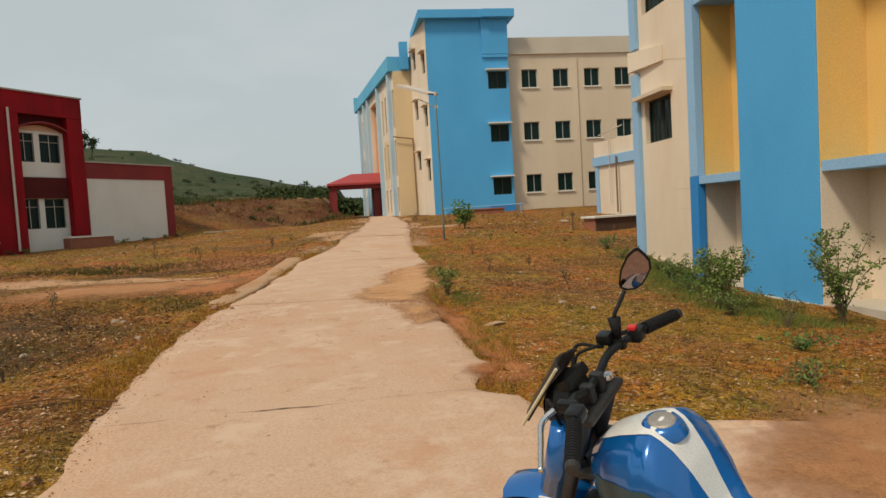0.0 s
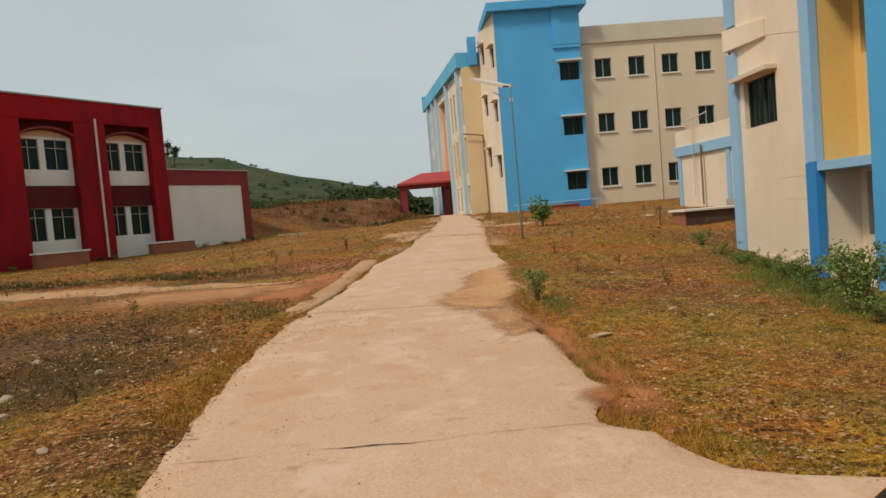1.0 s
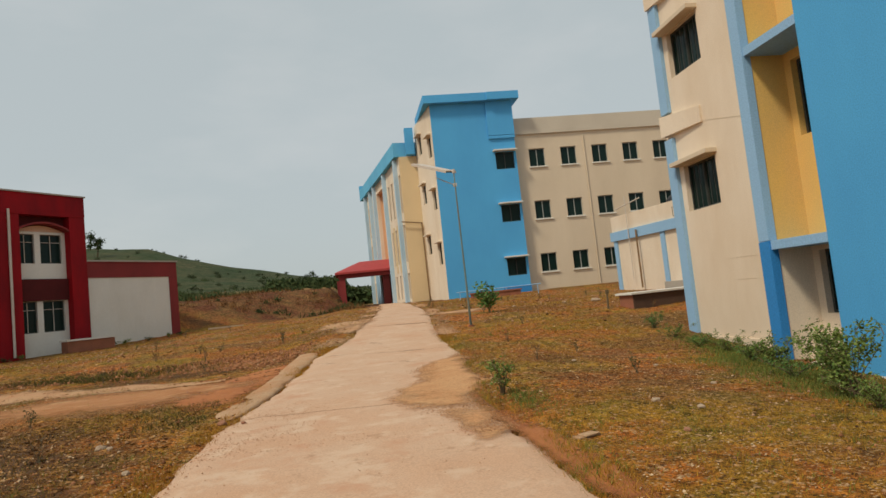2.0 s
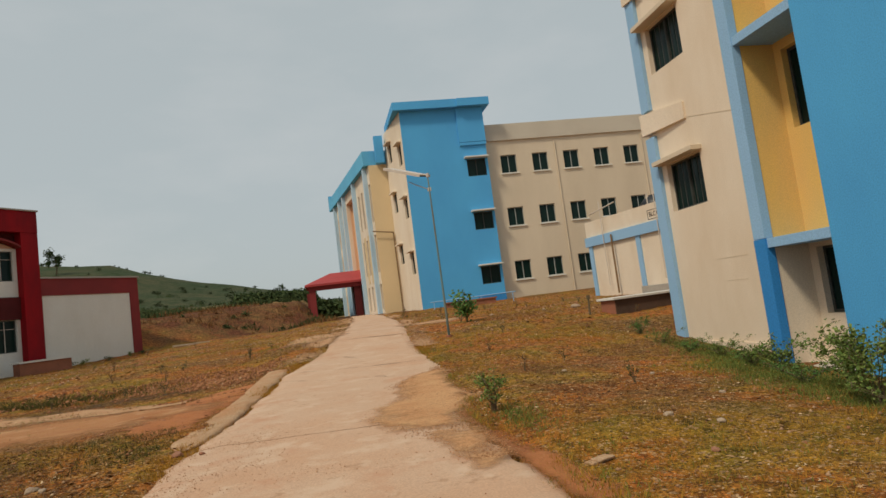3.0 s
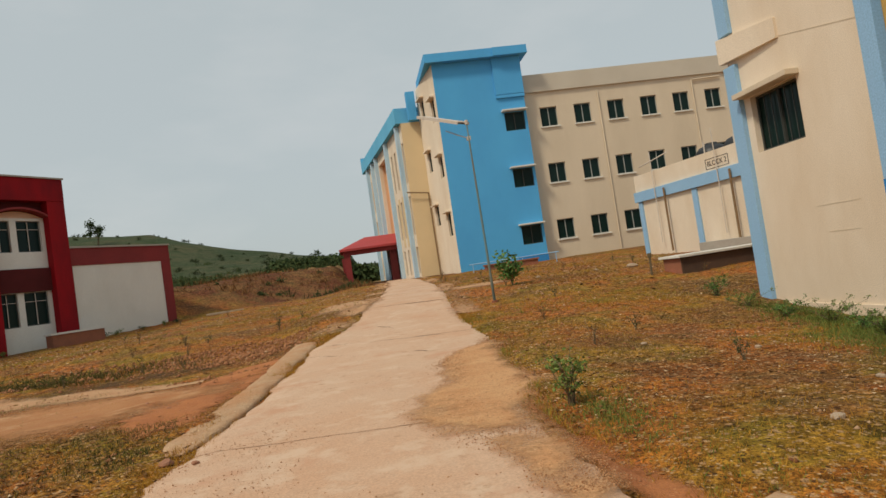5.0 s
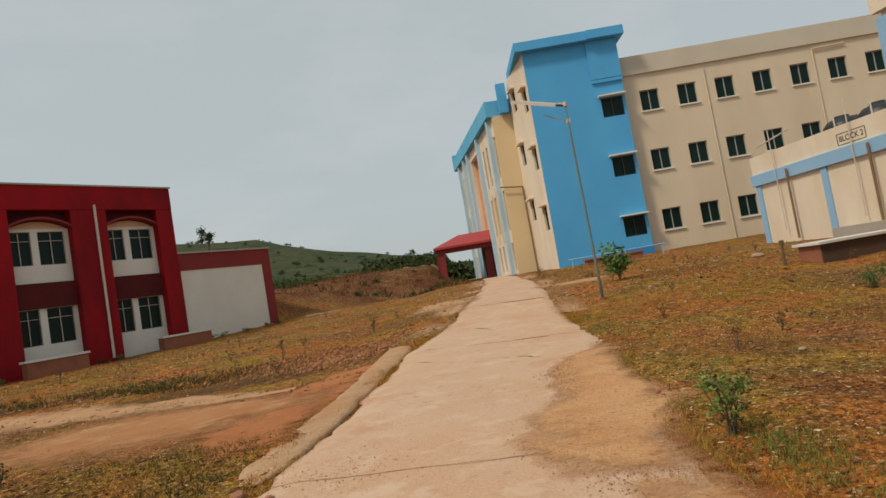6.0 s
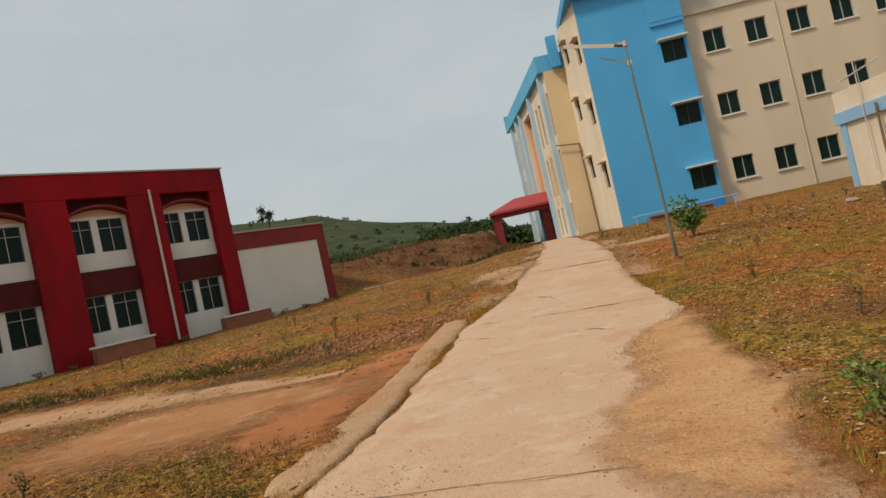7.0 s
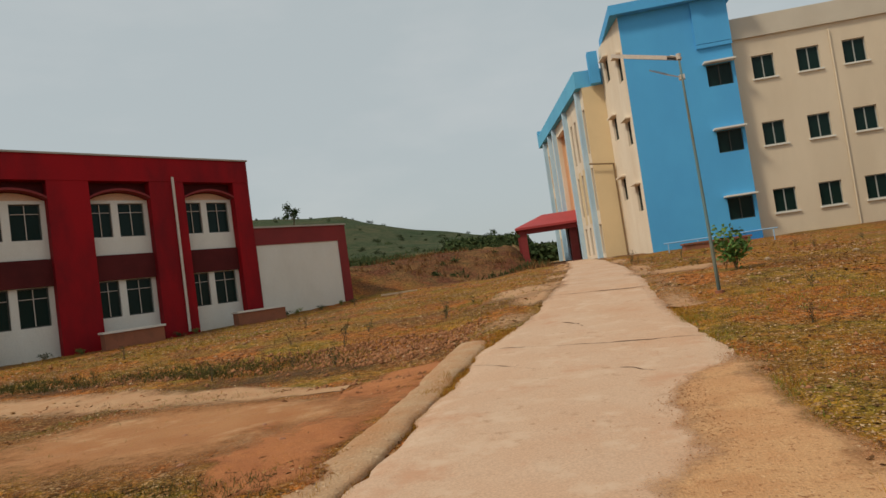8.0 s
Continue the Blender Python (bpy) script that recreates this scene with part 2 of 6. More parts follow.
DRY_BROWN = island_mat("dry_brown_stalks", (0.09, 0.04, 0.016), (0.25, 0.12, 0.042), 0.95)
GREEN_GRASS = island_mat("green_grass_blades", (0.11, 0.15, 0.022), (0.26, 0.23, 0.04), 0.9)
PEBBLE = island_mat("mixed_pebbles", (0.24, 0.105, 0.045), (0.48, 0.31, 0.18), 0.95)
RED_GRIT = island_mat("red_soil_grit", (0.30, 0.13, 0.055), (0.52, 0.30, 0.16), 0.95)
DARK_PEBBLE = island_mat("dark_laterite_pebbles", (0.17, 0.07, 0.03), (0.40, 0.18, 0.085), 0.95)

GLASS = bpy.data.materials.new("dark_window_glass")
GLASS.use_nodes = True
_b = GLASS.node_tree.nodes["Principled BSDF"]
_b.inputs["Base Color"].default_value = (0.007, 0.021, 0.018, 1)
_b.inputs["Roughness"].default_value = 0.12
_b.inputs["Specular IOR Level"].default_value = 0.14
_n, _l = GLASS.node_tree.nodes, GLASS.node_tree.links
_g = _n.new("ShaderNodeNewGeometry")
_t = _n.new("ShaderNodeTexNoise")
_t.inputs["Scale"].default_value = 2.5
_l.new(_g.outputs["Position"], _t.inputs["Vector"])
_r = _n.new("ShaderNodeMapRange")
_r.inputs[3].default_value, _r.inputs[4].default_value = 0.06, 0.35
_l.new(_t.outputs["Fac"], _r.inputs[0])
_l.new(_r.outputs[0], _b.inputs["Roughness"])


def ground_mat():
    m = bpy.data.materials.new("laterite_ground")
    m.use_nodes = True
    n, l = m.node_tree.nodes, m.node_tree.links
    b = n["Principled BSDF"]
    b.inputs["Roughness"].default_value, b.inputs["Specular IOR Level"].default_value = 1.0, 0.1
    geo = n.new("ShaderNodeNewGeometry")
    pos = geo.outputs["Position"]

    def noise_tex(scale, detail=6.0, rough=0.6):
        t = n.new("ShaderNodeTexNoise")
        t.inputs["Scale"].default_value, t.inputs["Detail"].default_value, t.inputs["Roughness"].default_value = scale, detail, rough
        l.new(pos, t.inputs["Vector"])
        return t.outputs["Fac"]

    def rng(x, a, b2, c=0.0, d=1.0):
        r = n.new("ShaderNodeMapRange")
        for i, v in enumerate((a, b2, c, d)):
            r.inputs[i + 1].default_value = v
        l.new(x, r.inputs[0])
        return r.outputs[0]

    def blend(f, a, b2):
        x = n.new("ShaderNodeMix")
        x.data_type = "RGBA"
        l.new(f, x.inputs[0])
        for i, v in ((6, a), (7, b2)):
            if isinstance(v, tuple):
                x.inputs[i].default_value = (*v, 1)
            else:
                l.new(v, x.inputs[i])
        return x.outputs[2]

    def times(a, b2):
        x = n.new("ShaderNodeMath")
        x.operation = "MULTIPLY"
        l.new(a, x.inputs[0])
        l.new(b2, x.inputs[1])
        return x.outputs[0]

    soil = blend(rng(noise_tex(0.8), 0.4, 0.66), (0.37, 0.115, 0.022), (0.27, 0.10, 0.024))
    soil = blend(rng(noise_tex(7.0), 0.5, 0.7, 0, 0.7), soil, (0.11, 0.046, 0.02))
    grass = blend(rng(noise_tex(1.7), 0.4, 0.62), (0.30, 0.155, 0.022), (0.175, 0.12, 0.018))
    cover = rng(noise_tex(0.55, 8.0, 0.68), 0.44, 0.56)
    near = blend(cover, soil, grass)
    dry = rng(noise_tex(0.33, 7.0), 0.50, 0.62, 0, 0.75)
    near = blend(dry, near, (0.14, 0.066, 0.028))
    sep = n.new("ShaderNodeSeparateXYZ")
    l.new(pos, sep.inputs[0])
    # the far hillside is under green scrub, its colour mixed towards haze
    hill = blend(rng(noise_tex(0.11, 9.0), 0.42, 0.6), (0.046, 0.062, 0.03), (0.075, 0.075, 0.038))
    hill = blend(rng(noise_tex(0.6, 6.0), 0.5, 0.62, 0, 0.8), hill, (0.026, 0.045, 0.016))
    bank = blend(rng(noise_tex(0.5), 0.42, 0.6), (0.125, 0.048, 0.025), (0.18, 0.095, 0.038))
    bank = blend(rng(noise_tex(2.2), 0.52, 0.66, 0, 0.7), bank, (0.09, 0.065, 0.028))
    # dry pale grass on the flat top of the bank
    top = times(rng(sep.outputs[1], 15.0, 20.0), rng(noise_tex(0.22, 7.0, 0.7), 0.40, 0.52))
    bank = blend(top, bank, (0.30, 0.185, 0.075))
    far = rng(sep.outputs[1], 26.0, 36.0)
    bank_y = rng(sep.outputs[1], -1.0, 3.0)
    colour = blend(bank_y, near, bank)
    colour = blend(far, colour, hill)
    clump = rng(noise_tex(6.5, 8.0, 0.78), 0.38, 0.62, 0.36, 1.55)
    cm = n.new("ShaderNodeMix")
    cm.data_type, cm.blend_type = "RGBA", "MULTIPLY"
    cm.inputs[0].default_value = 1.0
    l.new(colour, cm.inputs[6])
    l.new(clump, cm.inputs[7])
    colour = cm.outputs[2]
    fine = rng(noise_tex(42.0, 4.0, 0.75), 0.32, 0.68, 0.3, 1.75)
    # crumbs, chips and dead leaves: small cells, some pale, some dark
    for size, lo, hi, col in ((34.0, 0.70, 0.74, (0.44, 0.29, 0.15)), (26.0, 0.24, 0.20, (0.05, 0.026, 0.014)), (15.0, 0.80, 0.83, (0.40, 0.24, 0.12)), (60.0, 0.30, 0.25, (0.06, 0.03, 0.015))):
        vo = n.new("ShaderNodeTexVoronoi")
        vo.inputs["Scale"].default_value, vo.inputs["Randomness"].default_value = size, 1.0
        l.new(pos, vo.inputs["Vector"])
        sc = n.new("ShaderNodeSeparateColor")
        l.new(vo.outputs["Color"], sc.inputs[0])
        keep = rng(sc.outputs[0], lo, hi)
        near_c = rng(vo.outputs["Distance"], 0.5, 0.3)
        colour = blend(times(times(keep, near_c), rng(sep.outputs[1], 2.0, -4.0, 0.0, 0.85)), colour, col)
    mul = n.new("ShaderNodeMix")
    mul.data_type, mul.blend_type = "RGBA", "MULTIPLY"
    mul.inputs[0].default_value = 1.0
    l.new(colour, mul.inputs[6])
    l.new(fine, mul.inputs[7])
    l.new(mul.outputs[2], b.inputs["Base Color"])
    bp = n.new("ShaderNodeBump")
    bp.inputs["Strength"].default_value, bp.inputs["Distance"].default_value = 0.9, 0.05
    l.new(noise_tex(16.0, 5.0), bp.inputs["Height"])
    l.new(bp.outputs[0], b.inputs["Normal"])
    return m


GROUND = ground_mat()


# ---- builders ----
def thing(name, at, label, category, group="", kind=""):
    ob = new(name)
    ob.empty_display_size = 0.3
    ob.location = at
    return tagged(ob, label, category, group, kind)


def base_of(ob):
    """Where an object's own frame stands, by its parents."""
    m = Matrix.Translation(ob.location)
    return base_of(ob.parent) @ ob.matrix_parent_inverse @ m if ob.parent else m


def mesh_of(bm, name, material, smooth=False):
    me = bpy.data.meshes.new(name)
    bm.normal_update()
    bm.to_mesh(me)
    bm.free()
    me.materials.append(material)
    if smooth:
        for p in me.polygons:
            p.use_smooth = True
    return me


def part(name, bm, material, parent, label="", smooth=False):
    """Links a bmesh, in world metres, as one mesh under a thing or a part."""
    ob = new(name, mesh_of(bm, name, material, smooth))
    ob.parent = parent
    ob.matrix_parent_inverse = base_of(parent).inverted()
    return tagged(ob, label)


def single(name, bm, material, label, category, group="", kind="", smooth=False):
    return tagged(new(name, mesh_of(bm, name, material, smooth)), label, category, group, kind)


def box(bm, x0, y0, z0, x1, y1, z1, m=None, bevel=0.0):
    r = bmesh.ops.create_cube(bm, size=1.0)
    t = Matrix.Translation(((x0 + x1) / 2, (y0 + y1) / 2, (z0 + z1) / 2)) @ Matrix.Diagonal((abs(x1 - x0), abs(y1 - y0), abs(z1 - z0), 1))
    bmesh.ops.transform(bm, matrix=(m @ t if m else t), verts=r["verts"])
    if bevel:
        edges = list({e for v in r["verts"] for e in v.link_edges})
        bmesh.ops.bevel(bm, geom=edges, offset=bevel, segments=2, affect="EDGES", profile=0.7)
    return bm


def boxes(*rows, m=None, bevel=0.0):
    bm = bmesh.new()
    for r in rows:
        box(bm, *r, m=m, bevel=bevel)
    return bm


def tube(bm, pts, radius, sides=10, r_end=None, cap=True):
    """A round bar through the points, tapering to r_end."""
    pts = [Vector(p) for p in pts]
    rings = []
    side = None
    for i, p in enumerate(pts):
        d = (pts[min(i + 1, len(pts) - 1)] - pts[max(i - 1, 0)]).normalized()
        if side is None:
            side = d.orthogonal().normalized()
        side = (side - d * side.dot(d)).normalized()
        up = d.cross(side)
        f = i / max(1, len(pts) - 1)
        r = radius + ((r_end if r_end is not None else radius) - radius) * f
        rings.append([bm.verts.new(p + (side * math.cos(a) + up * math.sin(a)) * r) for a in [2 * math.pi * k / sides for k in range(sides)]])
    for a, b in zip(rings, rings[1:]):
        for k in range(sides):
            bm.faces.new((a[k], a[(k + 1) % sides], b[(k + 1) % sides], b[k]))
    if cap:
        bm.faces.new(rings[0][::-1])
        bm.faces.new(rings[-1])
    return bm


def tubed(pts, radius, sides=10, r_end=None):
    return tube(bmesh.new(), pts, radius, sides, r_end)


def plane_frame(x, y, degrees):
    """A wall's frame: u along the wall, n to its left, z up."""
    return Matrix.Translation((x, y, 0)) @ Matrix.Rotation(radians(degrees), 4, "Z")


def wall_bm(m, u0, u1, z0, z1, n0, n1, holes=()):
    """A wall between n0 and n1 with rectangular holes (u0, u1, z0, z1) right through it."""
    bm = bmesh.new()
    us = sorted({u0, u1, *[v for h in holes for v in h[:2] if u0 < v < u1]})
    zs = sorted({z0, z1, *[v for h in holes for v in h[2:4] if z0 < v < z1]})
    solid = {(i, j) for i in range(len(us) - 1) for j in range(len(zs) - 1)
             if not any(h[0] < (us[i] + us[i + 1]) / 2 < h[1] and h[2] < (zs[j] + zs[j + 1]) / 2 < h[3] for h in holes)}
    for i, j in solid:
        a, b, c, d = us[i], us[i + 1], zs[j], zs[j + 1]
        quads = [((a, n0, c), (b, n0, c), (b, n0, d), (a, n0, d)), ((a, n1, c), (b, n1, c), (b, n1, d), (a, n1, d))]
        for di, dj, q in ((-1, 0, ((a, n0, c), (a, n1, c), (a, n1, d), (a, n0, d))), (1, 0, ((b, n0, c), (b, n1, c), (b, n1, d), (b, n0, d))),
                          (0, -1, ((a, n0, c), (b, n0, c), (b, n1, c), (a, n1, c))), (0, 1, ((a, n0, d), (b, n0, d), (b, n1, d), (a, n1, d)))):
            if (i + di, j + dj) not in solid:
                quads.append(q)
        for q in quads:
            bm.faces.new([bm.verts.new(m @ Vector(p)) for p in q])
    bmesh.ops.remove_doubles(bm, verts=bm.verts, dist=1e-4)
    bmesh.ops.recalc_face_normals(bm, faces=bm.faces)
    return bm


def window(parent, m, u0, u1, z0, z1, n_front, inward, frame_mat=None, sill=None, hood=None, bars=0, panes=2, label="", sill_mat=None):
    """A glazed window in a hole: frame, panes, and where it has them a sill, a hood and grille bars. inward: +1 or -1 along n."""
    f = frame_mat or FRAME_ALU
    d = 0.045
    n0 = n_front + inward * 0.12
    n1 = n0 + inward * 0.05
    rows = [(u0, n0, z0, u1, n1, z0 + d), (u0, n0, z1 - d, u1, n1, z1), (u0, n0, z0 + d, u0 + d, n1, z1 - d), (u1 - d, n0, z0 + d, u1, n1, z1 - d)]
    for k in range(1, panes):
        c = u0 + (u1 - u0) * k / panes
        rows.append((c - 0.022, n0 - inward * 0.01, z0 + d, c + 0.022, n1, z1 - d))
    win = part("window", boxes(*rows, m=m), f, parent, label or "sliding window with dark glass")
    for k in range(panes):
        a = u0 + (u1 - u0) * k / panes + 0.03
        b = u0 + (u1 - u0) * (k + 1) / panes - 0.03
        q = n0 + inward * (0.025 if k % 2 else 0.035)
        part("pane", boxes((a, q, z0 + d, b, q + inward * 0.006, z1 - d), m=m), GLASS, win)
    for k in range(bars):
        c = z0 + (z1 - z0) * (k + 1) / (bars + 1)
        part("grille_bar", boxes((u0 + d, n0 - inward * 0.03, c - 0.008, u1 - d, n0 - inward * 0.014, c + 0.008), m=m), f, win)
    if sill:
        part("sill", boxes((u0 - 0.08, n_front - inward * sill, z0 - 0.09, u1 + 0.08, n_front + inward * 0.11, z0 - 0.004), m=m, bevel=0.01), sill_mat or WHITE, win, "projecting cement sill")
    if hood:
        part("hood", boxes((u0 - 0.16, n_front - inward * hood, z1 + 0.03, u1 + 0.16, n_front + inward * 0.02, z1 + 0.12), m=m, bevel=0.01), sill_mat or WHITE, win, "projecting concrete hood")
    return win


# ---- ground ----
GROUND_Y = [-400, -60, -42, -38, -33, -28, -25, -23, -20, -10, -4, 0, 20, 60, 400]
GROUND_Z = [-2.5, -1.45, -1.33, -1.24, -1.14, -1.0, -0.82, -0.70, -0.42, -0.2, 0.0, 0.15, 0.45, 0.6, 1.0]
LEFT_Y = [-60, -39.2, -38.1, -37.0, -36.1, -34.7, -33.0, -32.4, -31.4, -30.3, -28.4, -25.8, -25.2, -21.9, -16, -13.7, -5, 4, 14]
LEFT_X = [-13.9, -14.07, -14.26, -14.4, -14.47, -14.5, -14.47, -14.35, -14.18, -14.05, -13.93, -13.70, -13.42, -12.75, -12.1, -11.95, -11.3, -10.8, -10.6]
RIGHT_Y = [-60, -39.3, -39.2, -38.85, -38.5, -38.2, -38.0, -37.7, -37.2, -36.6, -35.5, -34.4, -33.5, -32.4, -30.6, -28.7, -28.3, -26.8, -25.0, -20.2, -16.4, -10, 0, 6, 14]
RIGHT_X = [-8.2, -8.6, -9.9, -10.95, -11.08, -11.14, -11.45, -11.38, -11.14, -11.18, -11.2, -11.29, -11.33, -11.3, -10.95, -10.86, -10.78, -10.6, -10.6, -10.3, -9.8, -9.35, -9.1, -9.0, -9.4]


def smooth(a, b, v):
    t = np.clip((np.asarray(v, float) - a) / (b - a), 0, 1)
    return t * t * (3 - 2 * t)


def vnoise(x, y, s, seed=0):
    """Smooth value noise between -1 and 1, at s cycles a metre."""
    x, y = np.asarray(x, float) * s + 57.3 * seed + 1000, np.asarray(y, float) * s + 23.1 * seed + 1000
    xi, yi = np.floor(x), np.floor(y)
    fx, fy = x - xi, y - yi
    fx, fy = fx * fx * (3 - 2 * fx), fy * fy * (3 - 2 * fy)

    def h(a, b):
        v = np.sin(a * 127.1 + b * 311.7 + seed * 74.7) * 43758.5453
        return 2 * (v - np.floor(v)) - 1

    return (h(xi, yi) * (1 - fx) + h(xi + 1, yi) * fx) * (1 - fy) + (h(xi, yi + 1) * (1 - fx) + h(xi + 1, yi + 1) * fx) * fy


def base_height(x, y):
    """The lie of the land: a gentle rise, a bank by the porch, and the hill behind."""
    x, y = np.asarray(x, float), np.asarray(y, float)
    z = np.interp(y, GROUND_Y, GROUND_Z)
    z = z - np.clip(x + 10, 0, 6) * 0.085 * smooth(-23, -29, y)
    z = z - np.clip(x + 4, 0, 12) * 0.03 * smooth(-1, -6, y) * smooth(-24, -16, y)
    z = z - 0.24 * smooth(-13.2, -15.5, x) * smooth(-30, -25, y)
    z = z - 0.18 * smooth(-19, -24, x) * smooth(-24, -12, y)
    # the bank runs from the end of the red wall to the porch
    s = ((x + 22.0) * -0.70 + (y + 3.0) * 0.714) + 0.9 * vnoise(x, y, 0.18, 3)
    out = smooth(-12.6, -15.0, x)
    z = z + out * (2.1 * smooth(0.5, 7.5, s) + 0.9 * smooth(7, 30, s))
    # the hill
    az = np.degrees(np.arctan2(x + 12.5, y + 38.0))
    d = np.hypot(x + 12.5, y + 38.0)
    tall = np.interp(az, [-90, -40, -23, -17, -10, -3, 3, 30, 60], [14, 17, 18.3, 17.1, 11.5, 8.2, 7.2, 6, 2])
    z = z + smooth(62, 150, d) * (y > 0) * np.maximum(tall - 3.0, 0) - smooth(165, 420, d) * (y > 0) * np.maximum(tall - 3.0, 0) * 0.9
    z = z + smooth(55, 120, d) * (0.8 * vnoise(x, y, 0.045, 5) + 0.35 * vnoise(x, y, 0.13, 6))
    return z


def on_path(x, y, grow=0.0):
    x, y = np.asarray(x, float), np.asarray(y, float)
    return (x > np.interp(y, LEFT_Y, LEFT_X) - grow) & (x < np.interp(y, RIGHT_Y, RIGHT_X) + grow) & (y < 13.5)


def land(x, y):
    """The ground's surface, with its small unevenness."""
    x, y = np.asarray(x, float), np.asarray(y, float)
    rough = 0.035 * vnoise(x, y, 0.9, 1) + 0.022 * vnoise(x, y, 2.3, 2) + 0.012 * vnoise(x, y, 5.1, 4)
    inside = np.minimum(x - np.interp(y, LEFT_Y, LEFT_X), np.interp(y, RIGHT_Y, RIGHT_X) - x)
    inside = np.where(y < 13.5, inside, -1.0)
    k = smooth(-0.25, 0.2, inside)
    return base_height(x, y) + (1 - k) * (rough + 0.022) - 0.05 * k


def lz(x, y):
    return float(land(x, y))


def graded(lo, hi, step, far, grow=1.16):
    a = list(np.arange(lo, hi + step / 2, step))
    s, v = step, a[-1]
    while v < far:
        s *= grow
        v += s
        a.append(v)
    s, v, pre = step, a[0], []
    while v > -far:
        s *= grow
        v -= s
        pre.append(v)
    return np.array(pre[::-1] + a)


def sheet(xs, ys, z_of):
    gx, gy = np.meshgrid(xs, ys)
    gz = z_of(gx, gy)
    v = np.stack([gx.ravel(), gy.ravel(), gz.ravel()], 1)
    nx, ny = len(xs), len(ys)
    i = np.arange(nx * ny).reshape(ny, nx)
    f = np.stack([i[:-1, :-1].ravel(), i[:-1, 1:].ravel(), i[1:, 1:].ravel(), i[1:, :-1].ravel()], 1)
    return v, f


def raw_mesh(name, v, f, material, is_smooth=False):
    me = bpy.data.meshes.new(name)
    me.from_pydata([tuple(p) for p in v], [], [tuple(q) for q in f])
    me.materials.append(material)
    if is_smooth:
        me.polygons.foreach_set("use_smooth", [True] * len(me.polygons))
    me.update()
    return me


_v, _f = sheet(graded(-27, -3, 0.16, 1400, 1.13), graded(-43, -14, 0.16, 1400, 1.10), land)
ground = tagged(new("ground", raw_mesh("ground", _v, _f, GROUND, True)), "red laterite soil with patchy dry grass and scrub", "ground", kind="structure")

# the path: slabs of worn concrete with open joints
path = thing("pavement", (-12.4, -30, -1.1), "dusty worn concrete path of cast slabs", "path", kind="structure")
# each joint by where it meets the left and the right rim
JOINTS = [(-60.0, -60.0), (-48.5, -48.6), (-43.2, -43.2), (-38.06, -38.04), (-32.4, -32.95), (-26.0, -26.85), (-20.5, -21.0), (-14.9, -15.2), (-9.2, -9.4), (-4.0, -4.1), (1.5, 1.5), (7.0, 7.0), (13.5, 13.5)]


def joint_line(j, tx):
    a, b = JOINTS[j]
    return a + (b - a) * tx + 0.03 * vnoise(tx * 9 + j * 3.1, 0 * tx, 1.0, 8) + 0.014 * vnoise(tx * 31 + j * 3.1, 0 * tx, 1.0, 9)


for ji in range(len(JOINTS) - 1):
    ya, yb = JOINTS[ji][0], JOINTS[ji + 1][0]
    ny = max(6, int((yb - ya) / (0.14 if yb < -14 else 0.5)))
    nx = 26
    ty = np.linspace(0, 1, ny + 1)[:, None]
    tx = np.linspace(0, 1, nx + 1)[None, :]
    lo_y, hi_y = joint_line(ji, tx) + 0.005, joint_line(ji + 1, tx) - 0.005
    yy = lo_y + (hi_y - lo_y) * ty
    xl = np.interp(yy[:, :1], LEFT_Y, LEFT_X) + 0.05 * vnoise(yy[:, :1], 0 * yy[:, :1], 1.3, 11) + 0.06 * vnoise(yy[:, :1], 0 * yy[:, :1], 4.7, 12)
    xr = np.interp(yy[:, :1], RIGHT_Y, RIGHT_X) + 0.05 * vnoise(yy[:, :1], 0 * yy[:, :1], 1.5, 13) + 0.06 * vnoise(yy[:, :1], 0 * yy[:, :1], 5.1, 14)
    xx = xl + (xr - xl) * tx
    edge = np.minimum(tx, 1 - tx) * (xr - xl)
    zz = base_height(xx, yy) + 0.022 + 0.012 * vnoise(xx, yy, 0.7, 15) + 0.004 * vnoise(xx, yy, 3.1, 16) - 0.03 * (1 - smooth(0, 0.2, edge)) - 0.003 * (ji % 2)
    top = np.stack([xx.ravel(), yy.ravel(), zz.ravel()], 1)
    n_ = top.shape[0]
    low = top.copy()
    low[:, 2] -= 0.12
    idx = np.arange(n_).reshape(ny + 1, nx + 1)
    faces = [tuple(q) for q in np.stack([idx[:-1, :-1].ravel(), idx[:-1, 1:].ravel(), idx[1:, 1:].ravel(), idx[1:, :-1].ravel()], 1)]
    ring = list(idx[0, :]) + list(idx[1:, -1]) + list(idx[-1, -2::-1]) + list(idx[-2:0:-1, 0])
    for a, b in zip(ring, ring[1:] + ring[:1]):
        faces.append((a, a + n_, b + n_, b))
    slab = new("slab", raw_mesh("slab", np.concatenate([top, low]), faces, CONCRETE))
    slab.parent = path
    slab.matrix_parent_inverse = base_of(path).inverted()

# a dirt track that meets the path from the west
tx_, ty_ = np.meshgrid(np.linspace(0, 1, 90), np.linspace(0, 1, 16))
cx = -15.6 - 28 * tx_
cy = -26.55 + 0.6 * smooth(0.0, 0.22, tx_) + 4.6 * tx_ + 1.0 * vnoise(tx_ * 6, 0 * tx_, 1, 21) * 0.3
wd = (0.55 + 0.8 * smooth(0, 0.12, tx_)) * (1 + 0.22 * vnoise(cx, 0 * cx, 0.8, 22))
yy_ = cy + (ty_ - 0.5) * 2 * wd + 0.14 * vnoise(cx, ty_ * 3, 1.7, 23)
zz_ = land(cx, yy_) + 0.012 - 0.05 * (1 - smooth(0, 0.2, np.minimum(ty_, 1 - ty_)))
_i = np.arange(90 * 16).reshape(16, 90)
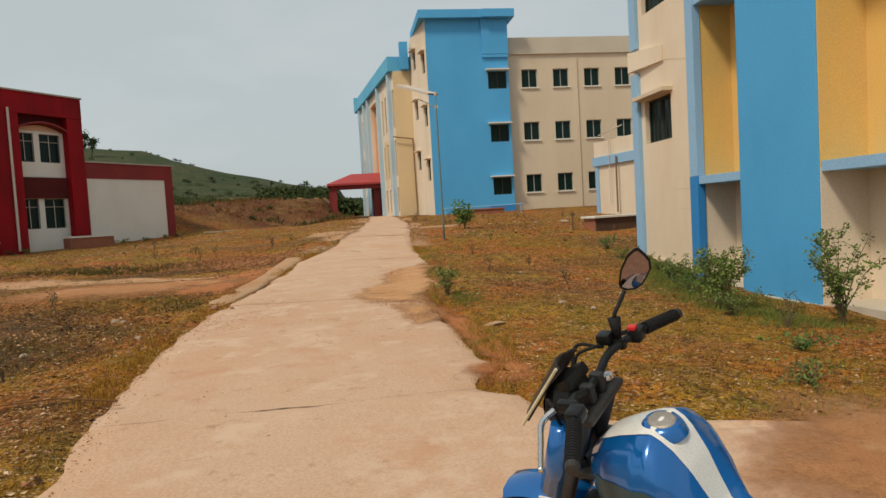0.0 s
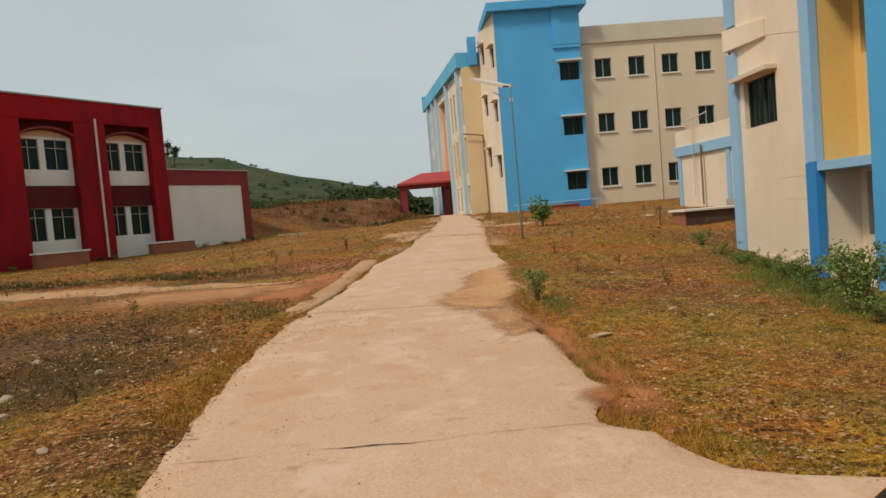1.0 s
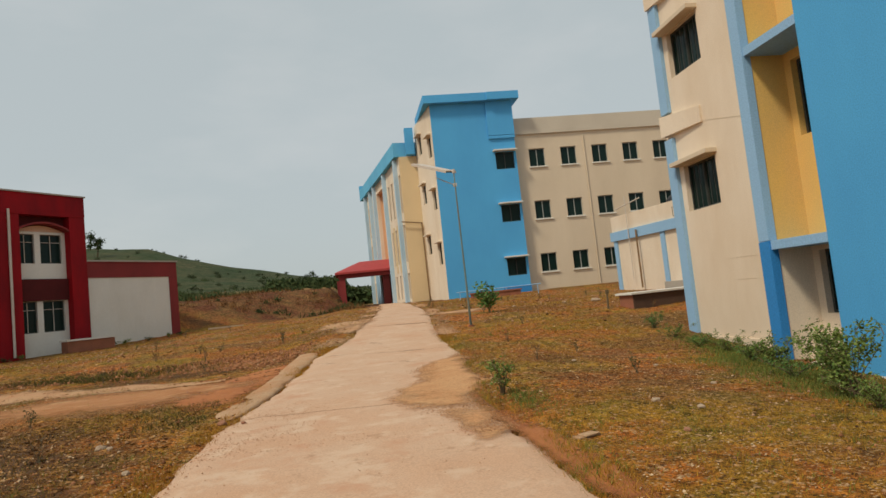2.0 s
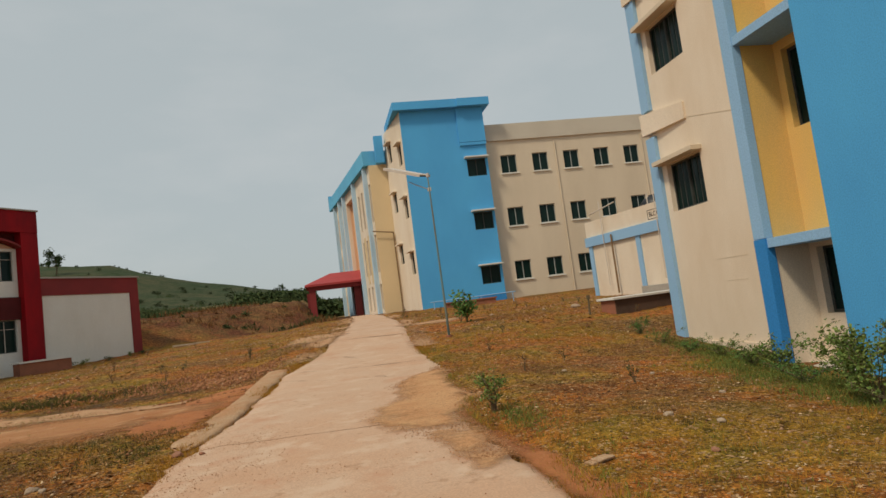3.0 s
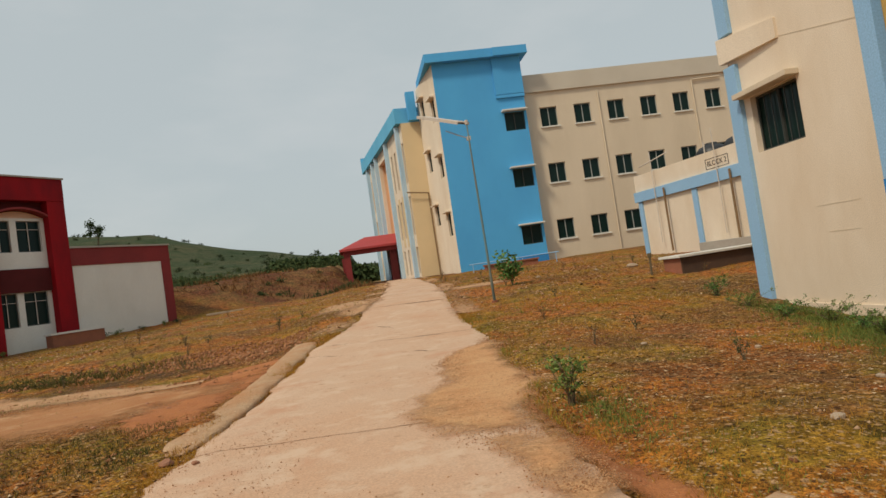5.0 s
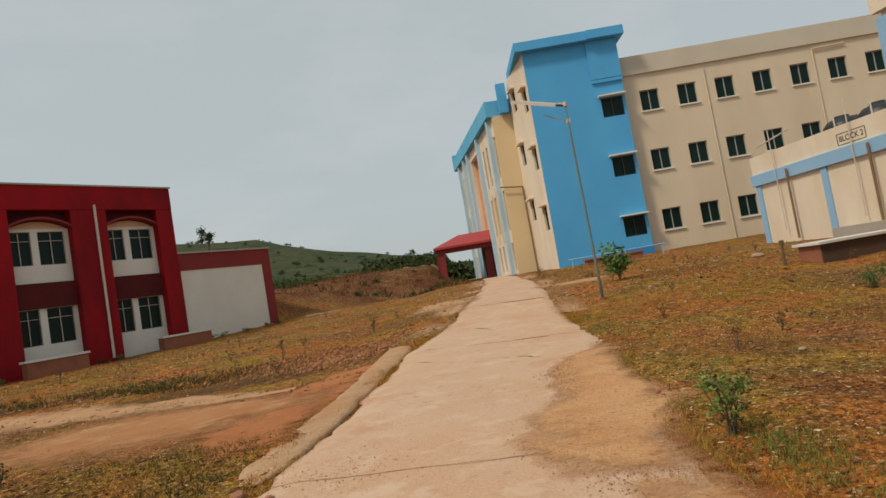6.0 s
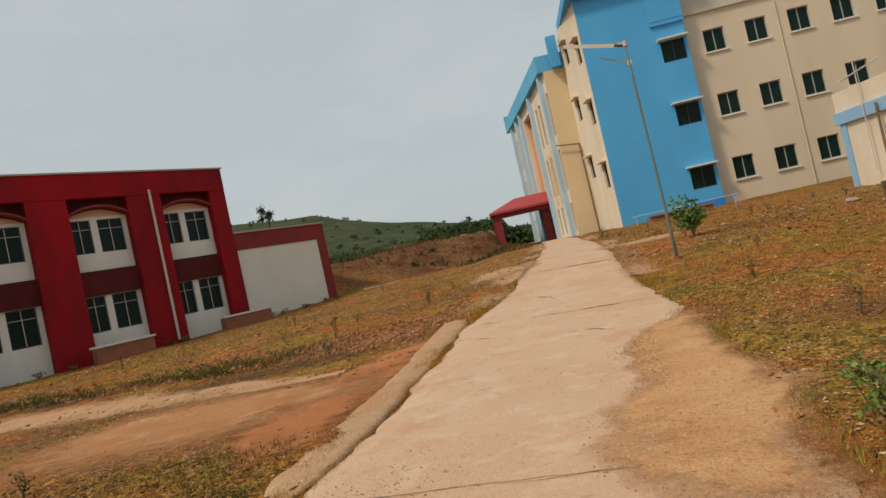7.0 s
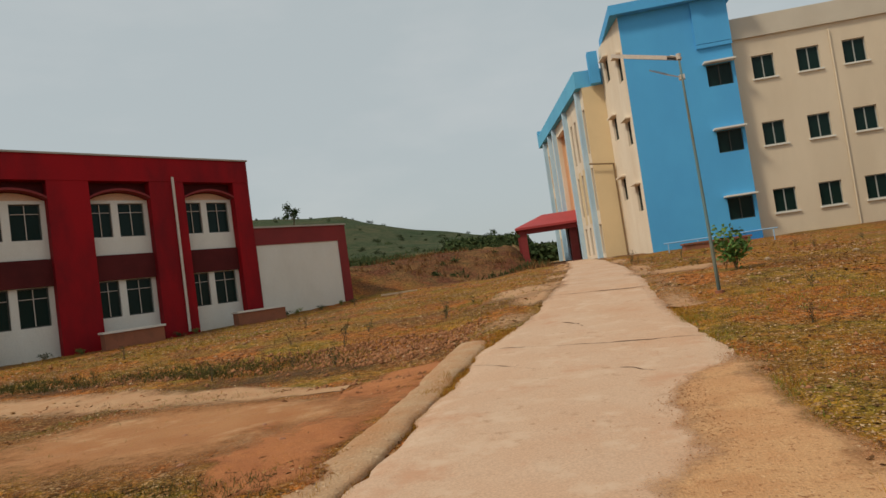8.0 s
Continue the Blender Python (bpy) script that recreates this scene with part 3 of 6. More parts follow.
_q = np.stack([_i[:-1, :-1].ravel(), _i[1:, :-1].ravel(), _i[1:, 1:].ravel(), _i[:-1, 1:].ravel()], 1)
tagged(new("dirt_track", raw_mesh("dirt_track", np.stack([cx.ravel(), yy_.ravel(), zz_.ravel()], 1), _q, PALE_SOIL, True)),
       "pale packed earth track joining the concrete path", "track", kind="structure")


def set_cover(ob, values):
    at = ob.data.attributes.new("cover", "FLOAT", "POINT")
    at.data.foreach_set("value", np.asarray(values, np.float32))
    return ob


set_cover(bpy.data.objects["dirt_track"], (np.clip(np.minimum(ty_, 1 - ty_) * 2.0, 0, 0.8) * (1 - 0.35 * smooth(0.3, 0.9, tx_))).ravel())


def soil_spread(name, cx0, cy0, rx, ry, material, label, lift, seed, full=1.0):
    """A thin spread of loose earth, thickest in its middle, breaking up into specks towards its rim."""
    rings_, sides = 20, 72
    v, f, c = [], [], []
    for r in range(rings_ + 1):
        for s in range(sides):
            a = 2 * math.pi * s / sides
            k = r / rings_ * (1 + 0.25 * float(vnoise(math.cos(a) * 1.5, math.sin(a) * 1.5, 1.0, seed)))
            x, y = cx0 + rx * k * math.cos(a), cy0 + ry * k * math.sin(a)
            z0 = max(float(base_height(x, y)) + 0.022 + 0.012 * float(vnoise(x, y, 0.7, 15)) + 0.004 if on_path(x, y, 0.1) else lz(x, y), lz(x, y))
            v.append((x, y, z0 + 0.005 + lift * (1 - (r / rings_) ** 2)))
            c.append(full * (1 - (r / rings_) ** 1.5))
    for r in range(rings_):
        for s in range(sides):
            a, b = r * sides + s, r * sides + (s + 1) % sides
            f.append((a, b, b + sides, a + sides))
    return set_cover(tagged(new(name, raw_mesh(name, v, f, material, True)), label, "soil", kind="stuff"), c)




def soil_tongue(name, y0, y1, ys, xs_left, xs_right, material, label, seed, full=1.0, blur=0.16):
    """Loose earth lying over the concrete between two ragged rims."""
    gy_, gx_ = np.meshgrid(np.arange(y0, y1, 0.09), np.linspace(0, 1, 44), indexing="ij")
    a, b = np.interp(gy_, ys, xs_left) - 0.5, np.interp(gy_, ys, xs_right) + 0.5
    x = a + (b - a) * gx_
    wob = 0.22 * vnoise(x, gy_, 1.7, seed) + 0.12 * vnoise(x, gy_, 4.3, seed + 1)
    c = smooth(-blur, blur, x - a - 0.5 + wob) * smooth(-blur, blur * 1.6, b - 0.5 - x + wob)
    c = c * smooth(y0, y0 + 0.7, gy_ + wob) * smooth(y1, y1 - 0.5, gy_ + wob) * full * (0.85 + 0.25 * vnoise(x, gy_, 0.9, seed + 2))
    slab_z = base_height(x, gy_) + 0.022 + 0.012 * vnoise(x, gy_, 0.7, 15) + 0.008
    z = np.maximum(np.where(on_path(x, gy_, 0.15), slab_z, -9), land(x, gy_) + 0.006) + 0.006 * c
    i = np.arange(x.size).reshape(x.shape)
    q = np.stack([i[:-1, :-1].ravel(), i[:-1, 1:].ravel(), i[1:, 1:].ravel(), i[1:, :-1].ravel()], 1)
    ob = new(name, raw_mesh(name, np.stack([x.ravel(), gy_.ravel(), z.ravel()], 1), q, material, True))
    return set_cover(tagged(ob, label, "soil", kind="stuff"), np.clip(c, 0, 1).ravel())


TONGUE_Y = [-35.5, -34.2, -33.2, -32.7, -31.8, -31.0, -30.4, -29.9, -29.2, -28.4, -27.8]
TONGUE_L = [-11.55, -11.75, -12.15, -12.45, -12.3, -11.82, -11.8, -11.9, -11.5, -10.85, -10.7]
TONGUE_R = [-11.2, -11.25, -11.2, -11.1, -10.85, -10.7, -10.7, -10.6, -10.6, -10.5, -10.5]
soil_tongue("loose_soil", -35.5, -27.8, TONGUE_Y, TONGUE_L, TONGUE_R, SOIL_PATCH, "loose orange soil spread over the path's edge", 31, 0.8, 0.34)
soil_spread("loose_soil", -11.1, -37.6, 0.42, 0.45, RED_SOIL, "red soil filling a bite broken from the path", 0.004, 35, 0.75)
soil_tongue("loose_soil", -31.8, -25.2, [-31.8, -30, -28, -25.2], [-15.2, -15.9, -15.9, -15.0], [-14.55, -14.3, -14.15, -13.9], RED_SOIL, "red soil banked against the kerb", 36, 0.95, 0.3)
soil_spread("loose_soil", -17.0, -28.5, 3.6, 2.4, BROWN_SOIL, "bare brown soil beside the kerb", 0.012, 39, 1.0)
soil_spread("loose_soil", -9.0, -40.1, 2.2, 1.6, BROWN_SOIL, "red dust over the concrete apron", 0.006, 47, 1.0)
soil_spread("loose_soil", -13.2, -17.5, 1.4, 3.2, PALE_SOIL, "pale earth trodden beside the path", 0.006, 51)
soil_spread("loose_soil", -8.9, -17.0, 1.5, 2.6, PALE_SOIL, "pale earth trodden beside the path", 0.006, 53)
# real litter, spread thicker and nearer to paint in shade and corner darkening
soil_spread("leaf_litter", -17.6, -33.4, 3.2, 3.0, LITTER, "withered grass and leaf litter, spread to darken the foreground too", 0.004, 55, 0.7)
soil_spread("leaf_litter", -16.3, -35.6, 1.7, 2.2, LITTER, "withered grass and leaf litter, spread to darken the foreground too", 0.004, 56, 0.6)
soil_spread("rubble_strip", -17.6, -24.9, 4.2, 1.0, LITTER, "dark strip of rubble and withered grass", 0.004, 57, 0.5)
soil_spread("rubble_strip", -22.5, -23.4, 5.2, 0.9, LITTER, "dark strip of rubble and withered grass", 0.004, 59, 0.5)



def edge_soil(edge_y, edge_x, y0, y1, inner, outer, material, label, seed):
    """Earth washed over the rim of the path, thinning out onto the concrete."""
    n = int((y1 - y0) / 0.12)
    v, c = [], []
    for i in range(n + 1):
        y = y0 + (y1 - y0) * i / n
        x0 = float(np.interp(y, edge_y, edge_x))
        for j in range(9):
            x = x0 + inner + (outer - inner) * j / 8
            zp = float(base_height(x, y)) + 0.024 + 0.012 * float(vnoise(x, y, 0.7, 15))
            v.append((x, y, max(zp if on_path(x, y, 0.12) else -9, lz(x, y)) + 0.006))
            c.append(max(0.0, min(1.0, 1.25 - abs(j - 4.5) / 3.6)) * (0.52 + 0.38 * float(vnoise(x, y, 0.8, seed))))
    f = [(i * 9 + j, i * 9 + j + 1, (i + 1) * 9 + j + 1, (i + 1) * 9 + j) for i in range(n) for j in range(8)]
    return set_cover(tagged(new("verge_soil", raw_mesh("verge_soil", v, f, material, True)), label, "soil", kind="stuff"), c)


edge_soil(RIGHT_Y, RIGHT_X, -38.3, -30.0, -0.16, 0.34, RED_SOIL, "red earth washed over the path's rim", 93)
edge_soil(LEFT_Y, LEFT_X, -24.0, 4.0, 0.4, -0.9, PALE_SOIL, "pale earth along the path's rim", 95)
edge_soil(RIGHT_Y, RIGHT_X, -24.0, 4.0, -0.35, 0.8, PALE_SOIL, "pale earth along the path's rim", 97)

# the kerb: a rounded ridge of rough concrete
kerb_pts = [(-14.52, -32.3), (-14.40, -31.4), (-14.27, -30.3), (-14.18, -29.2), (-14.10, -28.0), (-13.98, -26.6), (-13.88, -25.5), (-13.84, -24.95)]
bm = bmesh.new()
rings = []
for i in range(61):
    t = i / 60 * (len(kerb_pts) - 1)
    k = min(int(t), len(kerb_pts) - 2)
    x = kerb_pts[k][0] + (kerb_pts[k + 1][0] - kerb_pts[k][0]) * (t - k)
    y = kerb_pts[k][1] + (kerb_pts[k + 1][1] - kerb_pts[k][1]) * (t - k)
    f = min(1.0, i / 5, (60 - i) / 3)
    z = float(base_height(x, y))
    tall = (0.025 + 0.05 * i / 60) * (0.4 + 0.6 * f) * (1 + 0.2 * float(vnoise(x, y, 1.9, 41)))
    wide = (0.19 + 0.02 * i / 60) * (0.5 + 0.5 * f) * (1 + 0.10 * float(vnoise(x, y, 1.3, 42)))
    prof = [(-1.9, -0.06), (-1.35, 0.5), (-0.95, 0.85), (-0.5, 1.0), (0.2, 1.0), (0.72, 0.9), (0.92, 0.4), (1.0, -0.12)]
    rings.append([bm.verts.new((x + p * wide + 0.03 * float(vnoise(p * 3, y, 3.0, 43)) + 0.02 * float(vnoise(p * 5, y, 8.0, 45)), y, z + (q * tall if q > 0 else q) + 0.016 * float(vnoise(p * 2, y, 5.0, 44)))) for p, q in prof])
for a, b in zip(rings, rings[1:]):
    for k in range(7):
        bm.faces.new((a[k], a[k + 1], b[k + 1], b[k]))
bm.faces.new(rings[0][::-1])
bm.faces.new(rings[-1])
single("kerb", bm, KERB, "worn rounded concrete kerb along the path", "kerb", kind="structure", smooth=True)



def crack(pts, wide, label, seed):
    """A ragged crack in the concrete, packed with dark earth."""
    p = [Vector((x, y, 0)) for x, y in pts]
    total = sum((b - a).length for a, b in zip(p, p[1:]))
    n = max(8, int(total / 0.03))
    v = []
    for i in range(n + 1):
        d = total * i / n
        for a, b in zip(p, p[1:]):
            if d <= (b - a).length + 1e-6:
                break
            d -= (b - a).length
        q, side_ = a + (b - a).normalized() * d, Vector((-(b - a).y, (b - a).x, 0)).normalized()
        q = q + side_ * (0.03 * float(vnoise(q.x, q.y, 2.6, seed)) + 0.012 * float(vnoise(q.x, q.y, 9.0, seed + 1)))
        w = wide * max(0.06, 0.45 + 0.9 * float(vnoise(q.x, q.y, 1.9, seed + 2)) + 0.35 * float(vnoise(q.x, q.y, 13.0, seed + 3))) * min(1.0, 6 * i / n + 0.1, 6 * (n - i) / n + 0.1)
        for k in (-1, 1):
            e = q + side_ * w * k
            v.append((e.x, e.y, float(base_height(e.x, e.y)) + 0.0265 + 0.012 * float(vnoise(e.x, e.y, 0.7, 15)) + 0.004 * float(vnoise(e.x, e.y, 3.1, 16))))
    f = [(2 * i, 2 * i + 1, 2 * i + 3, 2 * i + 2) for i in range(n)]
    return tagged(new("slab_crack", raw_mesh("slab_crack", v, f, CRACK_EARTH)), label, "crack", kind="stuff")


for j, w in ((3, 0.007), (4, 0.004), (5, 0.018), (6, 0.02), (7, 0.025), (2, 0.008)):
    ja, jb = JOINTS[j]
    line_ = [(float(np.interp(ja + (jb - ja) * k / 12, LEFT_Y, LEFT_X)) * (1 - k / 12) + float(np.interp(ja + (jb - ja) * k / 12, RIGHT_Y, RIGHT_X)) * k / 12, float(joint_line(j, np.array([k / 12]))[0])) for k in range(13)]
    crack(line_, w, "dark earth packed in the slab joint", 300 + j)
crack([(-13.75, -26.95), (-13.3, -27.3), (-12.8, -27.75)], 0.018, "ragged crack across the concrete slab", 320)
crack([(-11.95, -28.15), (-11.8, -28.22), (-11.6, -28.5)], 0.024, "short open crack in the concrete slab", 330)
crack([(-12.4, -24.2), (-12.15, -24.5), (-12.05, -24.9)], 0.025, "short open crack in the concrete slab", 340)

# ---- the blue and cream block ----
blue_block = thing("institution_building", (-3, 2, 0.1), "three-storey cream and sky-blue block with a taller blue stair tower", "building")
W = plane_frame(0, 0, 0)
COLS = [2.256 * i for i in range(10)]
HEADS = [2.6, 6.2, 9.8]
WIN_W = 1.12
holes = [(c, c + WIN_W, h - 1.24, h) for c in COLS for h in HEADS]
part("wing_wall", wall_bm(W, -1.06, 23.0, -0.6, 10.8, 0.0, 0.3, holes), BEIGE, blue_block, "cream plastered wall with rain stains")
# added dark sheet behind the windows in place of unlit rooms
part("room_backing", boxes((-1.0, 1.6, -0.6, 23.0, 1.7, 10.8)), SHADE_BROWN, blue_block)
part("parapet", boxes((-1.06, -0.14, 10.8, 23.0, 0.3, 11.92), (-1.06, 0.3, 10.75, 23.0, 9.0, 10.95)), PARAPET, blue_block, "pale grey-cream roof parapet")
for c in COLS:
    for h in HEADS:
        window(blue_block, W, c, c + WIN_W, h - 1.24, h, 0.0, 1, frame_mat=FRAME_ALU, sill=0.10)
for c in (3.95, 10.45, 16.9):
    part("downpipe", tubed([(c, -0.06, 0.1), (c, -0.06, 10.5)], 0.04, 8), BEIGE, blue_block, "cream-painted rainwater pipe")
part("drain_spout", tubed([(10.45, -0.1, 10.5), (12.4, -0.1, 10.55)], 0.05, 8), BEIGE, blue_block)

T = plane_frame(0, -0.6, 0)
tholes = [(-2.50, -1.22, h - 1.16, h) for h in (2.45, 6.02, 9.58)]
part("tower_front", wall_bm(T, -6.6, -1.06, -0.6, 13.05, 0.0, 0.3, tholes), BLUE, blue_block, "sky-blue plastered front of the stair tower")
part("tower_flank", boxes((-1.36, -0.3, -0.6, -1.06, 4.5, 13.05)), BLUE, blue_block)
# another added dark sheet, for the dim stairwell behind the glass
part("tower_backing", boxes((-6.2, 0.9, -0.6, -1.4, 1.0, 13.0)), SHADE_BROWN, blue_block)
part("tower_band", boxes((-2.85, -0.72, 10.72, -1.04, -0.6, 13.04), (-2.85, -0.72, 10.5, -1.04, -0.6, 10.69)), BLUE, blue_block, "raised blue plaster panel")
part("plinth_band", boxes((-2.9, -0.64, -0.6, -1.04, -0.6, 0.62)), DEEP_BLUE, blue_block)
for h in (2.45, 6.02, 9.58):
    window(blue_block, T, -2.50, -1.22, h - 1.16, h, 0.0, 1, frame_mat=BLACK_FRAME, hood=0.42, label="sliding window under a white hood")
S = plane_frame(-6.6, -0.6, 96.6)
side = [(0.55, 1.4, 2.51, 3.94), (0.55, 1.4, 6.2, 7.55), (0.55, 1.4, 9.75, 11.15), (3.2, 4.1, 3.45, 4.75), (3.2, 4.1, 7.05, 8.4), (3.2, 4.1, 10.6, 11.95)]
part("tower_side", wall_bm(S, 0.004, 5.0, -0.6, 13.05, 0.0, -0.3, side), CREAM, blue_block, "cream plastered side of the stair tower")
for a, b, c, d in side:
    window(blue_block, S, a, b, c, d, 0.0, -1, frame_mat=BLACK_FRAME, hood=0.28, panes=1, sill_mat=CREAM, label="narrow stair window under a plaster hood")
bm = boxes((-7.05, -1.05, 13.05, -2.8, 4.3, 13.2), (-2.8, -1.18, 13.05, -0.62, 4.3, 13.2))
box(bm, -7.05, -1.05, 13.2, -2.8, -0.9, 13.58)
box(bm, -2.8, -1.18, 13.2, -0.62, -1.03, 13.56)
box(bm, -7.05, -0.9, 13.2, -6.9, 4.3, 13.58)
box(bm, -0.77, -1.03, 13.2, -0.62, 4.3, 13.56)
part("tower_roof", bm, BLUE, blue_block, "flat blue roof slab with an upstand")
part("roof_column", boxes((-7.95, 3.75, 10.9, -7.35, 4.3, 12.85)), BLUE, blue_block)

FIN_BLUE = mat("faded_blue_fin_paint", (0.42, 0.60, 0.74), (0.52, 0.62, 0.69), rough=0.9, scale=0.6, bump=0.1)
# the long west front
# the sky blue lifted towards cyan, with the sunlight put into the colour
WEST_BLUE = mat("sunlit_blue_paint", (0.13, 0.46, 0.70), (0.10, 0.38, 0.62), rough=0.85, scale=0.5, bump=0.1, amount=0.7, streak=0.5)
F = plane_frame(-8.5, 4.4, 97.1)
part("end_wall", boxes((-8.5, 4.4, -0.6, -7.1, 4.7, 10.9)), PALE_YELLOW, blue_block, "pale yellow end wall")
fholes = []
for u, w in ((0.15, 0.55), (3.2, 0.6), (4.55, 0.55), (11.6, 0.65), (14.6, 0.65), (15.5, 0.5)):
    for za, zb in ((0.5, 2.35), (3.2, 5.9), (6.8, 9.6)):
        fholes.append((u, u + w, za, zb))
part("west_wall", wall_bm(F, 0.1, 18.2, -0.6, 10.9, 0.0, -0.3, fholes + [(6.6, 10.75, 3.5, 10.1)]), CREAM, blue_block, "cream plastered west front")
for a, b, c, d in fholes:
    window(blue_block, F, a, b, c, d, 0.0, -1, frame_mat=BLACK_FRAME, panes=1)
part("balcony_back", boxes((6.4, -0.62, 3.3, 10.95, -0.5, 10.3), m=F), ORANGE, blue_block, "orange wall set back behind the balcony")
part("balcony_soffit", boxes((6.4, -0.5, 10.1, 10.95, -0.3, 10.3), (6.4, -0.5, 3.3, 10.95, -0.3, 3.5), m=F), ORANGE, blue_block)
for ua, ub in ((10.752, 10.95), (6.4, 6.598)):
    part("balcony_reveal", boxes((ua, -0.5, 3.5, ub, -0.304, 10.1), m=F), ORANGE, blue_block)
for ua, ub in ((1.2, 3.1), (3.9, 4.5)):
    part("yellow_spandrel", boxes((ua, 0.0, 2.6, ub, 0.03, 6.2), m=F), PALE_YELLOW, blue_block, "pale yellow spandrel panel")
for u in (0.82, 5.74, 10.96, 13.2, 16.2):
    part("fin", boxes((u, 0.0, -0.6, u + 0.32, 0.30, 10.898), m=F, bevel=0.01), FIN_BLUE, blue_block, "pale blue vertical fin")
part("roof_band", boxes((-0.02, -1.4, 10.9, 18.4, 0.36, 11.95), m=F), WEST_BLUE, blue_block, "deep sky-blue roof band")
part("roof_band_end", boxes((18.0, -0.4, 11.95, 18.4, 0.36, 12.4), m=F), WEST_BLUE, blue_block)
part("ground_wall", boxes((11.3, 0.0, -0.6, 11.58, 0.06, 2.9), (12.27, 0.0, -0.6, 13.18, 0.06, 2.9), (13.54, 0.0, -0.6, 14.58, 0.06, 2.9), (11.58, 0.0, 2.4, 12.27, 0.06, 2.9), m=F), FIN_BLUE, blue_block, "pale blue ground-floor wall panel")
part("block_core", boxes((0.4, -9.0, -0.6, 18.2, -8.8, 10.9), (17.9, -8.8, -0.6, 18.2, -0.3, 10.9), m=F), CREAM, blue_block)
part("block_roof", boxes((0.4, -8.8, 10.7, 17.9, -0.3, 10.88), m=F), GREY_CEMENT, blue_block)
part("wing_end", boxes((22.7, 0.3, -0.6, 23.0, 9.0, 10.75), (-1.0, 8.7, -0.6, 22.7, 9.0, 10.75)), BEIGE, blue_block)

# ---- the near block on the east side ----
near_block = thing("hostel_building", (-2, -33, -1.4), "cream block with sky-blue pilasters and yellow recessed panels", "building")
R = plane_frame(-4.5, 0, 90)             # u is y, n points west
NZ = [(1.67, 2.78), (4.98, 6.1), (8.3, 9.4)]
nh = [(-28.32, -26.98, a, b) for a, b in NZ]
part("cream_wall", wall_bm(R, -31.02, -26.45, -1.9, 10.6, 0.0, -0.3, nh), CREAM, near_block, "cream plastered wall with fine cracks")
part("north_wall", boxes((-4.2, -26.75, -1.9, 6.0, -26.45, 10.6)), CREAM, near_block)
# added sheet, its dark colour gives the gloom inside the block
part("backing", boxes((-3.4, -44, -1.9, -3.3, -26.8, 10.6)), SHADE_BROWN, near_block)
for a, b in NZ:
    w_ = window(near_block, R, -28.32, -26.98, a, b, 0.0, -1, frame_mat=BLACK_FRAME, panes=2, bars=0, label="steel window with a grille under a plaster hood")
    part("hood", boxes((-28.42, 0.0, b + 0.02, -26.8, 0.27, b + 0.12), m=R, bevel=0.01), BEIGE, w_, "projecting plaster hood")
    for k in range(7):
        c = -28.25 + k * 0.2
        part("grille_bar", boxes((c, -0.11, a + 0.05, c + 0.014, -0.096, b - 0.05), m=R), BLACK_FRAME, w_)
for a in (3.62, 6.95):
    bm = bmesh.new()
    vs = [(-26.4, 0.0, a + 0.03), (-28.05, 0.0, a - 0.03), (-28.05, 0.0, a + 0.35), (-26.4, 0.0, a + 0.55)]
    lo = [bm.verts.new(R @ Vector((u, 0.0, z))) for u, n_, z in vs]
    hi = [bm.verts.new(R @ Vector((u, 0.16 if u > -27 else 0.05, z))) for u, n_, z in vs]
    bm.faces.new(lo[::-1])
    bm.faces.new(hi)
    for k in range(4):
        bm.faces.new((lo[k], lo[(k + 1) % 4], hi[(k + 1) % 4], hi[k]))
    bmesh.ops.recalc_face_normals(bm, faces=bm.faces)
    part("floor_band", bm, CREAM, near_block, "raised plaster band at floor level")
    part("plaster_line", boxes((-30.9, 0.0, a - 0.62, -28.05, 0.006, a - 0.608), m=R @ Matrix.Translation((-28.05, 0, a)) @ Matrix.Rotation(radians(-13), 4, "Y") @ Matrix.Translation((28.05, 0, -a + 0.61))), BEIGE, near_block)
for u0, u1, z in ((-29.3, -28.3, 0.42), (-29.2, -28.5, -0.05)):
    part("plaster_line", boxes((u0, 0.0, z, u1, 0.005, z + 0.009), m=R), BEIGE, near_block)
part("corner_strip", boxes((-26.78, 0.0, -1.9, -26.42, 0.10, 3.55), m=R, bevel=0.008), PALE_BLUE, near_block, "pale blue corner strip")
part("corner_strip", boxes((-26.78, 0.0, 4.2, -26.42, 0.10, 10.6), m=R, bevel=0.008), PALE_BLUE, near_block, "pale blue corner strip")
part("wall_base", boxes((-31.0, 0.0, -1.9, -26.8, 0.05, -1.3), m=R), CREAM, near_block)
# front plane of the pilasters, 1.1 m out
FRONT = 1.1
part("fin", boxes((-31.25, FRONT - 0.16, 0.60, -30.98, FRONT, 10.6), m=R, bevel=0.01), PALE_BLUE, near_block, "pale blue fin between the bays")
part("fin_base", boxes((-31.254, FRONT - 0.16, -1.9, -30.976, FRONT + 0.004, 0.595), m=R, bevel=0.01), DEEP_BLUE, near_block, "deep blue foot of the fin")
part("return_wall", boxes((-31.23, 0.0, -1.9, -31.0, FRONT - 0.16, 0.5), m=R), CREAM, near_block, "cream return wall of the recess")
part("return_wall", boxes((-31.23, 0.0, 0.5, -31.0, FRONT - 0.16, 10.6), m=R), YELLOW, near_block, "yellow return wall of the recess")
